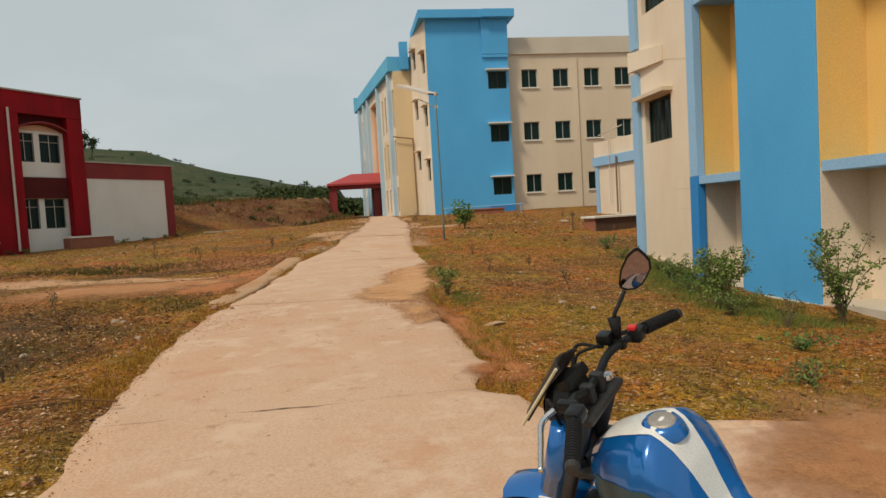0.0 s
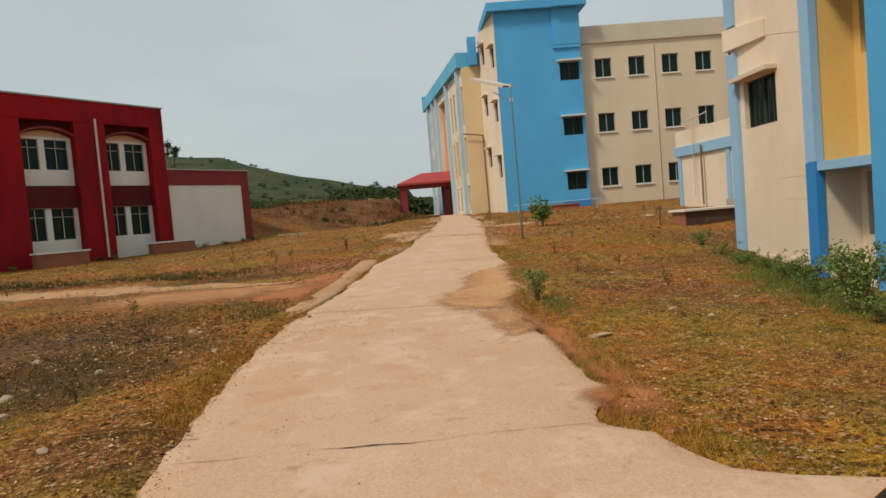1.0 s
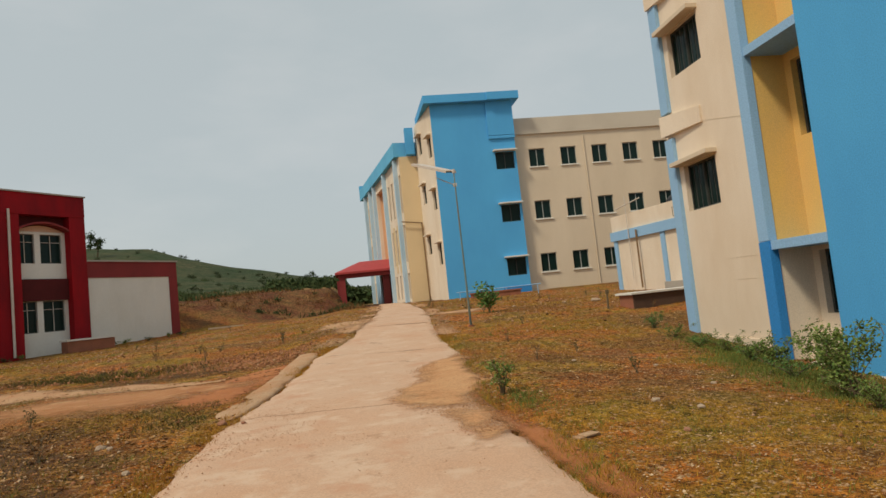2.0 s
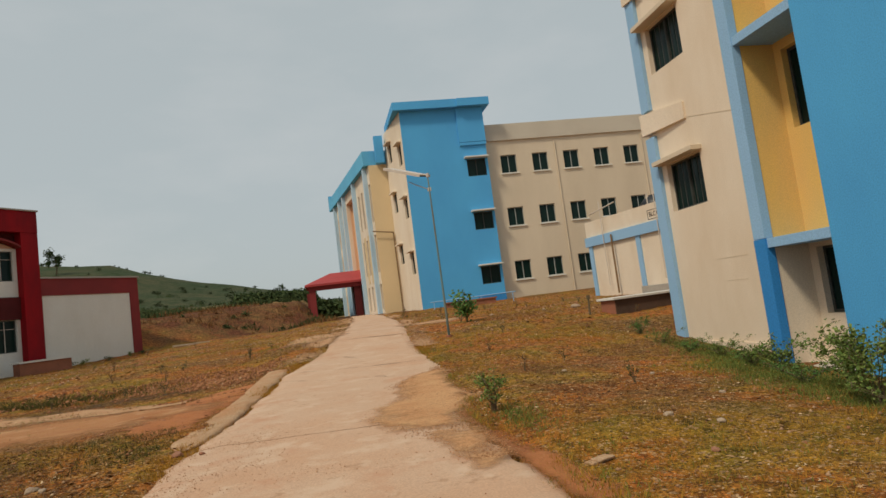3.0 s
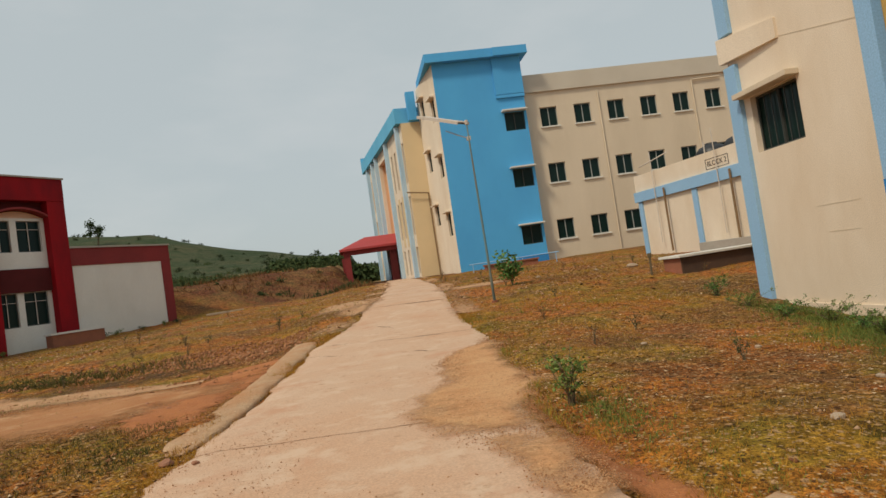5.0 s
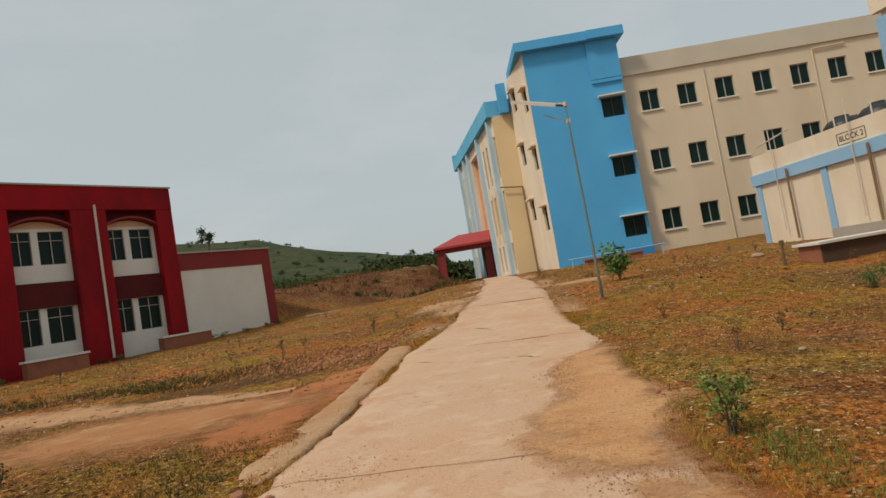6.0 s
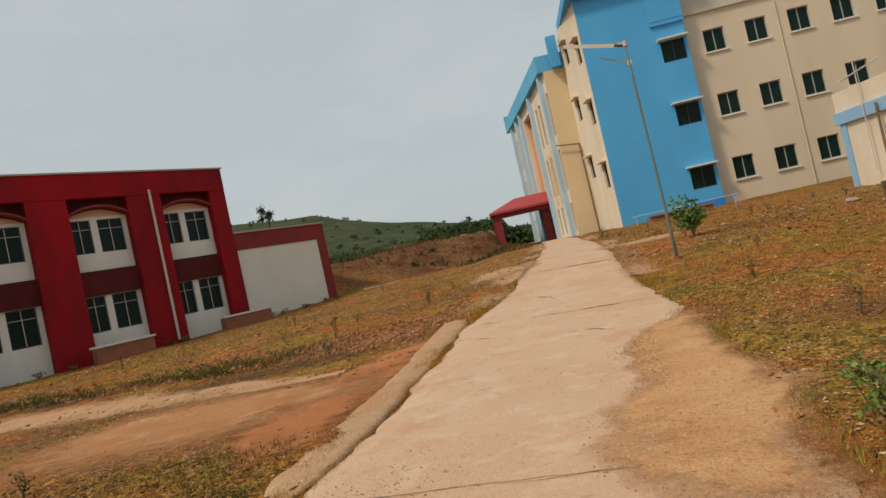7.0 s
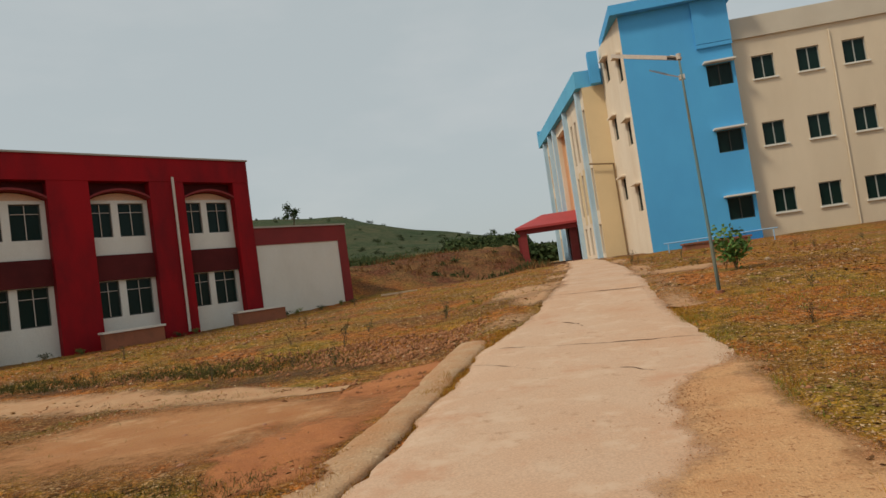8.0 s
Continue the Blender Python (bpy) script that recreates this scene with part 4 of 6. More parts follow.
for ua, ub in ((-34.48, -32.6), (-39.0, -37.6), (-44.0, -42.0)):
    part("pilaster", boxes((ua + 0.02, 0.35, -1.9, ub, FRONT, 10.6), m=R, bevel=0.012), BLUE, near_block, "broad sky-blue pilaster")
    part("pilaster_flank", boxes((ua, 0.3, -1.9, ua + 0.017, FRONT - 0.02, 0.5), m=R), CREAM, near_block)
    part("pilaster_flank", boxes((ua, 0.3, 0.5, ua + 0.017, FRONT - 0.02, 10.6), m=R), YELLOW, near_block)
    part("pilaster_foot", boxes((ua - 0.03, 0.3, -1.9, ub + 0.03, FRONT + 0.08, -1.50), m=R, bevel=0.01), PARAPET, near_block, "white cement foot")
for ua, ub in ((-32.6, -31.23), (-37.6, -34.48), (-42.0, -39.0)):
    wb = ub - 0.16 if ub > -32 else ub - 1.2
    wa = wb - 0.95
    hz = [(-0.72, 0.36), (2.35, 3.7), (5.8, 7.1)]
    part("recess_wall", wall_bm(R, ua, ub, -1.9, 0.44, 0.30, 0.05, [(wa, wb, *hz[0])]), CREAM, near_block, "cream wall inside the recess")
    part("yellow_panel", wall_bm(R, ua, ub, 0.60, 3.86, 0.30, 0.05, [(wa, wb, *hz[1])]), YELLOW, near_block, "weathered yellow panel wall")
    part("yellow_panel", wall_bm(R, ua, ub, 4.02, 10.6, 0.30, 0.05, [(wa, wb, *hz[2])]), YELLOW, near_block, "weathered yellow panel wall")
    for z in (0.44, 3.86):
        part("ledge", boxes((ua + 0.003, 0.02, z, ub - 0.003, FRONT - 0.03, z + 0.155), m=R, bevel=0.008), PALE_BLUE, near_block, "pale blue concrete ledge")
    for a, b in hz:
        window(near_block, R, wa, wb, a, b, 0.30, -1, frame_mat=BLACK_FRAME, panes=2, label="steel window with dark glass")
    part("recess_floor", boxes((ua, 0.3, -1.9, ub, 1.0, -1.46), m=R), PARAPET, near_block, "pale cement floor of the recess")
part("near_roof", boxes((-4.5, -44, 10.6, 6.0, -26.4, 10.8), (5.7, -44, -1.9, 6.0, -26.8, 10.6), (-4.2, -44.0, -1.9, 5.7, -43.7, 10.6)), CREAM, near_block)

# ---- the single-storey annex ----
annex = thing("annex_building", (3.5, -11, -0.3), "low cream annex with a pale blue band and painted sign", "building")
A = plane_frame(1.82, -8.0, 98)          # u grows northward; the annex lies at u < 0, n points west
part("front_wall", boxes((-15.0, 0.0, -1.0, 0.0, -0.3, 2.38), m=A), CREAM, annex, "cream plastered wall")
part("blue_band", boxes((-15.0, -0.3, 2.38, 0.16, 0.14, 2.88), m=A, bevel=0.01), PALE_BLUE, annex, "pale blue roof-slab band")
part("parapet", boxes((-15.0, -0.25, 2.88, 0.12, 0.02, 3.72), (-15.0, -7.0, 2.7, 0.0, -0.25, 2.86), m=A), CREAM, annex, "cream roof parapet")
part("end_wall", boxes((-0.3, -7.0, -1.0, 0.0, -0.3, 2.6), m=A), CREAM, annex)
part("back_wall", boxes((-15.0, -7.3, -1.0, 0.0, -7.0, 2.86), (-15.0, -7.0, -1.0, -14.7, -0.3, 2.7), m=A), CREAM, annex)
for u in (-0.35, -4.55, -9.2):
    part("pilaster", boxes((u, 0.0, -1.0, u + 0.32, 0.07, 2.38), m=A), PALE_BLUE, annex, "pale blue pilaster strip")
for u in (-2.5, -6.95, -11.2):
    part("downpipe", tubed([A @ Vector((u, 0.24, 2.75)), A @ Vector((u, 0.24, -0.25))], 0.05, 8), RUSTY, annex, "brown rainwater pipe")
    part("thin_pipe", tubed([A @ Vector((u + 0.75, 0.2, 4.6 if u > -8 else 3.0)), A @ Vector((u + 0.75, 0.2, 0.2))], 0.022, 6), GALV, annex, "thin pale pipe")
part("spout", tubed([A @ Vector((-0.75, 0.2, 4.05)), A @ Vector((-3.1, 0.2, 4.3))], 0.03, 6), GALV, annex)
part("step", boxes((-8.4, 0.0, -0.7, -5.0, 0.7, -0.05), m=A, bevel=0.01), GREY_CEMENT, annex, "cement doorstep")
bm = boxes((-6.75, 0.02, 3.40, -5.35, 0.03, 3.42), (-6.75, 0.02, 2.98, -5.35, 0.03, 3.0), (-6.75, 0.02, 3.0, -6.72, 0.03, 3.4), (-5.38, 0.02, 3.0, -5.35, 0.03, 3.4), m=A)
sign = part("sign_border", bm, BLACK_TRIM, annex, "black painted border of the block sign")
fc = bpy.data.curves.new("sign_letters", "FONT")
fc.body, fc.size, fc.align_x, fc.align_y, fc.extrude = "BLOCK 2", 0.30, "CENTER", "CENTER", 0.003
tmp = bpy.data.objects.new("sign_letters", fc)
scene.collection.objects.link(tmp)
bpy.context.view_layer.update()
me = bpy.data.meshes.new_from_object(tmp.evaluated_get(bpy.context.evaluated_depsgraph_get()))
bpy.data.objects.remove(tmp)
me.transform(A @ Matrix.Translation((-6.05, 0.028, 3.20)) @ Matrix.Rotation(math.pi, 4, "Z") @ Matrix.Rotation(math.pi / 2, 4, "X"))
me.materials.clear()
me.materials.append(BLACK_TRIM)
letters = new("sign_letters", me)
letters.parent = annex
letters.matrix_parent_inverse = base_of(annex).inverted()

# ---- the red block ----
red_block = thing("red_building", (-30, -12, -0.3), "two-storey red block with arched white window bays", "building")
D = plane_frame(-26.1, -6.28, 54.5)      # u grows towards the low wall, n points inward
BAYS = [(-3.24 - 3.95 * i, -0.82 - 3.95 * i) for i in range(5)]
END = BAYS[-1][0] - 1.5
edges_ = [0.0] + [v for b in BAYS for v in (b[1], b[0])] + [END]
for k in range(0, len(edges_), 2):
    part("pier", boxes((edges_[k + 1], 0.0, -1.0, edges_[k], 0.55, 6.30), m=D, bevel=0.012), RED, red_block, "glossy red plaster pier")
part("fascia", boxes((END, -0.02, 6.30, 0.0, 0.55, 7.36), m=D, bevel=0.012), RED, red_block, "red plaster fascia")
part("coping", boxes((END, -0.08, 7.36, 0.06, 0.6, 7.43), m=D), GREY_CEMENT, red_block, "grey cement coping")
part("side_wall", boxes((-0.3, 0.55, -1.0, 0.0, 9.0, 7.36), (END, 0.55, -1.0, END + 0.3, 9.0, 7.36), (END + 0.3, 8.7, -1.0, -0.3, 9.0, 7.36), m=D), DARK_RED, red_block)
part("roof", boxes((END, 0.6, 7.1, -0.3, 8.7, 7.3), m=D), GREY_CEMENT, red_block)
# added dark sheet for the unlit inside of the red block
part("dark_backing", boxes((END, 1.7, -1.0, -0.3, 1.8, 7.0), m=D), SHADE_BROWN, red_block)
for a, b in BAYS:
    w = b - a
    l0, l1, r0, r1 = a + 0.03, a + 0.90, a + 1.18, a + 2.24
    up = [(l0, l1, 3.98, 5.42), (r0, r1, 3.98, 5.42)]
    dn = [(l0, l1, 0.60, 2.12), (r0, r1, 0.60, 2.12)]
    part("bay_wall", wall_bm(D, a, b, 3.22, 5.55, 0.44, 0.70, up), WHITE, red_block, "white wall under the arch")
    # tympanum: a segment of a circle, peach, under the curved hood
    bm = bmesh.new()
    n_seg = 14
    lo, hi = [], []
    for q in (0.46, 0.60):
        row = [bm.verts.new(D @ Vector((a, q, 5.55)))]
        row += [bm.verts.new(D @ Vector((a + w * i / n_seg, q, 5.52 + 0.34 * math.sin(math.pi * i / n_seg) ** 0.8))) for i in range(n_seg + 1)]
        row += [bm.verts.new(D @ Vector((b, q, 5.55)))]
        (lo if not lo else hi).extend(row)
    bm.faces.new(lo)
    bm.faces.new(hi[::-1])
    for k in range(len(lo)):
        j = (k + 1) % len(lo)
        bm.faces.new((lo[k], hi[k], hi[j], lo[j]))
    bmesh.ops.recalc_face_normals(bm, faces=bm.faces)
    part("tympanum", bm, PEACH, red_block, "peach plaster under the arch")
    bm = bmesh.new()
    rings = []
    for i in range(n_seg + 1):
        t = i / n_seg
        z = 5.56 + 0.35 * math.sin(math.pi * t) ** 0.8
        rings.append([bm.verts.new(D @ Vector((a + w * t, q, z + dz))) for q, dz in ((0.02, 0.0), (0.6, 0.0), (0.6, 0.09), (0.02, 0.09))])
    for p_, q_ in zip(rings, rings[1:]):
        for k in range(4):
            bm.faces.new((p_[k], p_[(k + 1) % 4], q_[(k + 1) % 4], q_[k]))
    bm.faces.new(rings[0][::-1])
    bm.faces.new(rings[-1])
    bmesh.ops.recalc_face_normals(bm, faces=bm.faces)
    part("arch_hood", bm, BRICK_RED, red_block, "curved red concrete hood")
    # dark red here paints the shade in the gap above the arch hood
    part("shaded_head_wall", boxes((a, 0.5, 5.5, b, 0.7, 6.35), m=D), DARK_RED, red_block)
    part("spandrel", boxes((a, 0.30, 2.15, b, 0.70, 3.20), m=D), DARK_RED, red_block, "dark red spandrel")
    part("lower_wall", wall_bm(D, a, b, -1.0, 2.14, 0.44, 0.70, dn), WHITE, red_block, "white wall under the lower windows")
    for q in up + dn:
        w_ = window(red_block, D, *q, 0.44, 1, frame_mat=BLACK_FRAME, panes=1, label="dark steel window with pale glazing bars")
        uc, zt = (q[0] + q[1]) / 2, q[2] + (q[3] - q[2]) * 0.72
        part("glazing_bar", boxes((uc - 0.013, 0.52, q[2] + 0.05, uc + 0.013, 0.55, q[3] - 0.05), (q[0] + 0.05, 0.52, zt, uc - 0.022, 0.55, zt + 0.022), (uc + 0.022, 0.52, zt, q[1] - 0.05, 0.55, zt + 0.022), m=D), GALV, w_, "pale glazing bars")
for i in (0, 2):
    u = BAYS[i][0] - 0.50
    part("downpipe", tubed([D @ Vector((u, -0.07, 6.5)), D @ Vector((u, -0.07, -0.45))], 0.06, 8), GALV, red_block, "pale plastic rainwater pipe")
low_wall = thing("compound_wall", (-24.5, -4, -0.3), "low red wall framing a large white panel", "wall")
part("panel_frame", wall_bm(D, 0.004, 5.62, -1.0, 4.05, 0.12, 0.40, [(0.10, 5.06, -1.0, 3.20)]), BRICK_RED, low_wall, "faded red frame")
part("panel", boxes((0.10, 0.16, -1.0, 5.06, 0.36, 3.20), m=D), WHITE, low_wall, "large off-white painted panel")
part("coping", boxes((0.0, 0.06, 4.05, 5.68, 0.46, 4.13), m=D), GREY_CEMENT, low_wall, "grey cement coping")
part("return_wall", boxes((5.34, 0.40, -1.0, 5.62, 8.0, 4.05), m=D), DARK_RED, low_wall)

# ---- the porch at the end of the path ----
porch = thing("entrance_porch", (-11.6, 13, 0.5), "small red entrance porch with a hipped roof", "porch")
for x, y in ((-13.45, 11.2), (-13.75, 15.6)):
    part("post", boxes((x - 0.24, y - 0.24, -0.3, x + 0.24, y + 0.24, 2.75), bevel=0.02), BRICK_RED, porch, "square red post")
part("side_wall", boxes((-10.15, 11.0, -0.3, -9.6, 13.4, 2.72), bevel=0.01), DARK_RED, porch, "dark red side wall of the porch")
part("beam", boxes((-13.75, 10.95, 2.72, -9.5, 11.4, 3.12), (-13.75, 11.4, 2.72, -13.3, 16.0, 3.12), bevel=0.01), BRICK_RED, porch)
part("soffit", boxes((-13.7, 11.0, 3.12, -9.5, 16.0, 3.2)), BRICK_RED, porch)
bm = bmesh.new()
e = [bm.verts.new(p) for p in ((-14.0, 10.7, 3.06), (-9.35, 10.7, 3.06), (-9.35, 16.3, 3.06), (-14.0, 16.3, 3.06))]
e2 = [bm.verts.new(p) for p in ((-14.0, 10.7, 3.22), (-9.35, 10.7, 3.22), (-9.35, 16.3, 3.22), (-14.0, 16.3, 3.22))]
r0 = bm.verts.new((-11.9, 13.4, 4.15))
r1 = bm.verts.new((-9.35, 13.4, 4.15))
bm.faces.new(e[::-1])
for k in range(4):
    bm.faces.new((e[k], e[(k + 1) % 4], e2[(k + 1) % 4], e2[k]))
bm.faces.new((e2[0], e2[1], r1, r0))
bm.faces.new((e2[2], e2[3], r0, r1))
bm.faces.new((e2[3], e2[0], r0))
bm.faces.new((e2[1], e2[2], r1))
part("hipped_roof", bm, ROOF_RED, porch, "bright red hipped roof")

# ---- street lamps, benches, tanks ----
POLE_PAINT = mat("grey_green_pole_paint", (0.11, 0.19, 0.20), (0.16, 0.14, 0.085), rough=0.7, scale=1.2, fine=60, bump=0.05, amount=0.9)


def solar_lamp(x, y):
    z = lz(x, y)
    lamp = thing("street_lamp", (x, y, z), "slender galvanised solar street lamp standing in dry grass", "street lamp")
    top = 3.97
    tilt = (0.04, 0.42)
    pts = [(x + tilt[0] * k / 6, y + tilt[1] * k / 6, z - 0.15 + (top - z + 0.15) * k / 6) for k in range(7)]
    part("pole", tubed(pts, 0.036, 10, 0.02), POLE_PAINT, lamp, "galvanised pole with rust stains", smooth=True)
    px, py = pts[-1][0], pts[-1][1]
    part("pole_foot", tubed([(x, y, z - 0.1), (x, y, z + 0.05)], 0.08, 12), PLINTH, lamp, "cement footing")
    run = Vector((-0.78, 0.55, 0.36)).normalized()
    across = Vector((0.17, 0.95, 0.27))
    across = (across - run * across.dot(run)).normalized()
    face = run.cross(across)
    m = Matrix.Translation((px, py, top)) @ Matrix((run, across, face)).transposed().to_4x4()
    part("solar_panel", boxes((0.10, -0.30, 0.03, 1.27, 0.30, 0.065), m=m, bevel=0.006), TANK_BLACK, lamp, "dark solar panel")
    part("panel_frame", boxes((0.08, -0.33, 0.0, 1.29, 0.33, 0.03), (0.08, -0.33, 0.03, 1.29, -0.302, 0.075), (0.08, 0.302, 0.03, 1.29, 0.33, 0.075), m=m), GALV, lamp, "pale aluminium panel frame")
    part("bracket", tubed([(px, py, top - 0.02), (px - 0.13, py + 0.09, top + 0.06)], 0.022, 8), STEEL, lamp)
    part("clamp", tubed([(px, py, top - 0.06), (px, py, top + 0.05)], 0.045, 10), GALV, lamp, "pale pole clamp")
    part("battery_box", boxes((px - 0.05, py - 0.05, top - 0.47, px + 0.05, py + 0.05, top - 0.37), bevel=0.012), GALV, lamp, "pale junction box")
    part("lamp_arm", tubed([(px, py, top - 0.42), (px - 0.26, py + 0.14, top - 0.27), (px - 0.52, py + 0.27, top - 0.10)], 0.012, 8), GALV, lamp)
    part("lamp_head", boxes((0.30, -0.04, -0.012, 0.62, 0.04, 0.012), m=Matrix.Translation((px, py, top - 0.42)) @ Matrix.Rotation(radians(152), 4, "Z") @ Matrix.Rotation(radians(-29), 4, "Y"), bevel=0.008), PALE_BLUE, lamp, "pale lamp head")
    return lamp


solar_lamp(-9.43, -23.12)

wall_lamp = thing("lamp_post", (-7.3, 4.0, 0.15), "thin brown lamp post with an arm beside the end wall", "street lamp")
part("pole", tubed([(-7.25, 4.15, 0.0), (-7.3, 4.15, 5.9)], 0.055, 8), RUSTY, wall_lamp)
part("arm", tubed([(-7.3, 4.15, 5.88), (-8.75, 4.15, 6.08)], 0.045, 8), RUSTY, wall_lamp)


def slab_bench(name, m, u0, u1, n0, n1, z0, z1, label, body, cap=WHITE):
    at = m @ Vector(((u0 + u1) / 2, (n0 + n1) / 2, z0))
    b = thing(name, at, label, "bench", "cement benches")
    part("block", boxes((u0, n0, z0 - 0.4, u1, n1, z1 - 0.09), m=m, bevel=0.012), body, b)
    part("seat_slab", boxes((u0 - 0.06, n0 - 0.06, z1 - 0.088, u1 + 0.06, n1 + 0.06, z1), m=m, bevel=0.012), cap, b, "pale cement top slab")
    return b


slab_bench("cement_bench", D, -1.95, 0.5, -1.15, -0.65, -0.42, 0.12, "low cement bench with a pale slab before the red block", PLINTH)
slab_bench("cement_bench", D, -7.6, -5.3, -1.2, -0.7, -0.45, 0.06, "low cement bench with a pale slab before the red block", PLINTH)
slab_bench("cement_bench", D, -13.4, -11.2, -1.2, -0.7, -0.5, 0.08, "low cement bench with a pale slab before the red block", KERB)
slab_bench("cement_bench", W, 5.4, 8.6, -2.0, -1.3, -0.1, 0.42, "low cement bench at the foot of the cream wing", PLINTH)
slab_bench("cement_block", W, -5.6, -2.6, -3.6, -2.9, -0.3, 0.40, "low plastered block before the blue tower", PLINTH, PLINTH)

tank_base = thing("plinth_platform", (-3.4, -22, -0.75), "low plastered platform with a pale slab edge", "platform")
Pm = plane_frame(-4.40, -23.05, 9)
# the front's shadow is put into its dark brown; the end stays red
part("shaded_side", boxes((0.0, 0.0, -1.4, 3.0, 0.75, -0.27), m=Pm, bevel=0.012), SHADE_BROWN, tank_base, "plastered side in brown darkened for shade")
part("red_side", boxes((-0.012, 0.02, -1.4, -0.004, 0.73, -0.28), m=Pm), PLINTH, tank_base, "red plastered end")
part("top_slab", boxes((-0.10, -0.08, -0.266, 3.06, 0.82, -0.20), m=Pm, bevel=0.012), WHITE, tank_base, "pale cement top slab")

water_tank = thing("water_tank", (4.3, -8.4, 2.9), "black plastic water tank on the annex roof", "water tank", "roof tanks")
bm = bmesh.new()
tcx, tcy = A @ Vector((-3.2, -2.2, 0)), None
prof = [(0.0, 2.86), (0.72, 2.86), (0.75, 2.95), (0.75, 3.35), (0.77, 3.38), (0.75, 3.41), (0.75, 3.75), (0.77, 3.78), (0.75, 3.81), (0.74, 4.1), (0.55, 4.32), (0.28, 4.42), (0.28, 4.5), (0.0, 4.52)]
ring_prev = None
for r, z in prof:
    ring = [bm.verts.new((tcx.x + max(r, 0.001) * math.cos(2 * math.pi * k / 28), tcx.y + max(r, 0.001) * math.sin(2 * math.pi * k / 28), z)) for k in range(28)]
    if ring_prev:
        for k in range(28):
            bm.faces.new((ring_prev[k], ring_prev[(k + 1) % 28], ring[(k + 1) % 28], ring[k]))
    ring_prev = ring
part("tank_body", bm, TANK_BLACK, water_tank, "ribbed black tank", smooth=True)
part("outlet_pipe", tubed([(tcx.x - 0.7, tcx.y - 0.6, 3.0), (tcx.x - 1.1, tcx.y - 1.2, 3.0), (tcx.x - 1.1, tcx.y - 1.2, 4.4)], 0.03, 8), GALV, water_tank)
copy_thing(water_tank, Matrix.Translation(water_tank.location + (A.to_3x3() @ Vector((-1.9, 0.0, 0)))))

rail = thing("pipe_rail", (-4.2, -3.0, 0.0), "pale blue pipe rail before the blue tower", "railing")
part("top_rail", tubed([(-6.5, -3.2, 0.52), (-1.2, -3.2, 0.56)], 0.03, 8), PALE_BLUE, rail)
for x in (-6.3, -4.9, -3.4, -1.4):
    part("post", tubed([(x, -3.2, -0.3), (x, -3.2, 0.53)], 0.025, 8), PALE_BLUE, rail)

stake = thing("marker_stake", (-5.04, -22.6, lz(-5.04, -22.6)), "short dark wooden stake in the soil", "stake")
part("stick", tubed([(-5.04, -22.6, lz(-5.04, -22.6) - 0.1), (-5.02, -22.6, lz(-5.04, -22.6) + 0.5)], 0.035, 7, 0.028), BARK, stake)
part("stick_head", tubed([(-5.02, -22.6, lz(-5.04, -22.6) + 0.46), (-5.02, -22.6, lz(-5.04, -22.6) + 0.58)], 0.055, 7), BARK, stake)
log = boxes((-1.0, -0.09, 0.0, 1.0, 0.09, 0.10), (-0.8, 0.12, 0.0, 0.9, 0.24, 0.09), m=Matrix.Translation((-20.3, -1.8, lz(-20.3, -1.8) - 0.01)) @ Matrix.Rotation(radians(24), 4, "Z"), bevel=0.015)
single("timber_planks", log, mat("bleached_timber", (0.50, 0.39, 0.28), (0.36, 0.25, 0.16), rough=0.9, scale=5, bump=0.3), "pale weathered planks lying by the bank", "planks")


# ---- plants ----
def blades(n, xs, ys, zs, hmin, hmax, width, per, rng, spread=0.05):
    """Tufts of thin blades; vertices and triangles."""
    x = np.repeat(xs, per) + rng.normal(0, spread, n * per)
    y = np.repeat(ys, per) + rng.normal(0, spread, n * per)
    z = np.repeat(zs, per) - 0.01
    h = rng.uniform(hmin, hmax, n * per) * np.repeat(rng.uniform(0.5, 1.2, n), per)
    a = rng.uniform(0, 2 * np.pi, n * per)
    lean = rng.uniform(0.15, 1.0, n * per) * h
    b = rng.uniform(0, 2 * np.pi, n * per)
    w = width * rng.uniform(0.6, 1.4, n * per)
    p0 = np.stack([x - np.cos(a) * w, y - np.sin(a) * w, z], 1)
    p1 = np.stack([x + np.cos(a) * w, y + np.sin(a) * w, z], 1)
    p2 = np.stack([x + np.cos(b) * lean, y + np.sin(b) * lean, z + h], 1)
    v = np.stack([p0, p1, p2], 1).reshape(-1, 3)
    return v, np.arange(len(v)).reshape(-1, 3)


def fast_mesh(name, v, f, material):
    me = bpy.data.meshes.new(name)
    me.vertices.add(len(v))
    me.vertices.foreach_set("co", np.asarray(v, np.float32).ravel())
    me.loops.add(f.size)
    me.loops.foreach_set("vertex_index", f.ravel().astype(np.int32))
    me.polygons.add(len(f))
    me.polygons.foreach_set("loop_start", (np.arange(len(f)) * f.shape[1]).astype(np.int32))
    me.polygons.foreach_set("loop_total", np.full(len(f), f.shape[1], np.int32))
    me.materials.append(material)
    me.update(calc_edges=True)
    me.validate()
    return me


rng = np.random.default_rng(5)


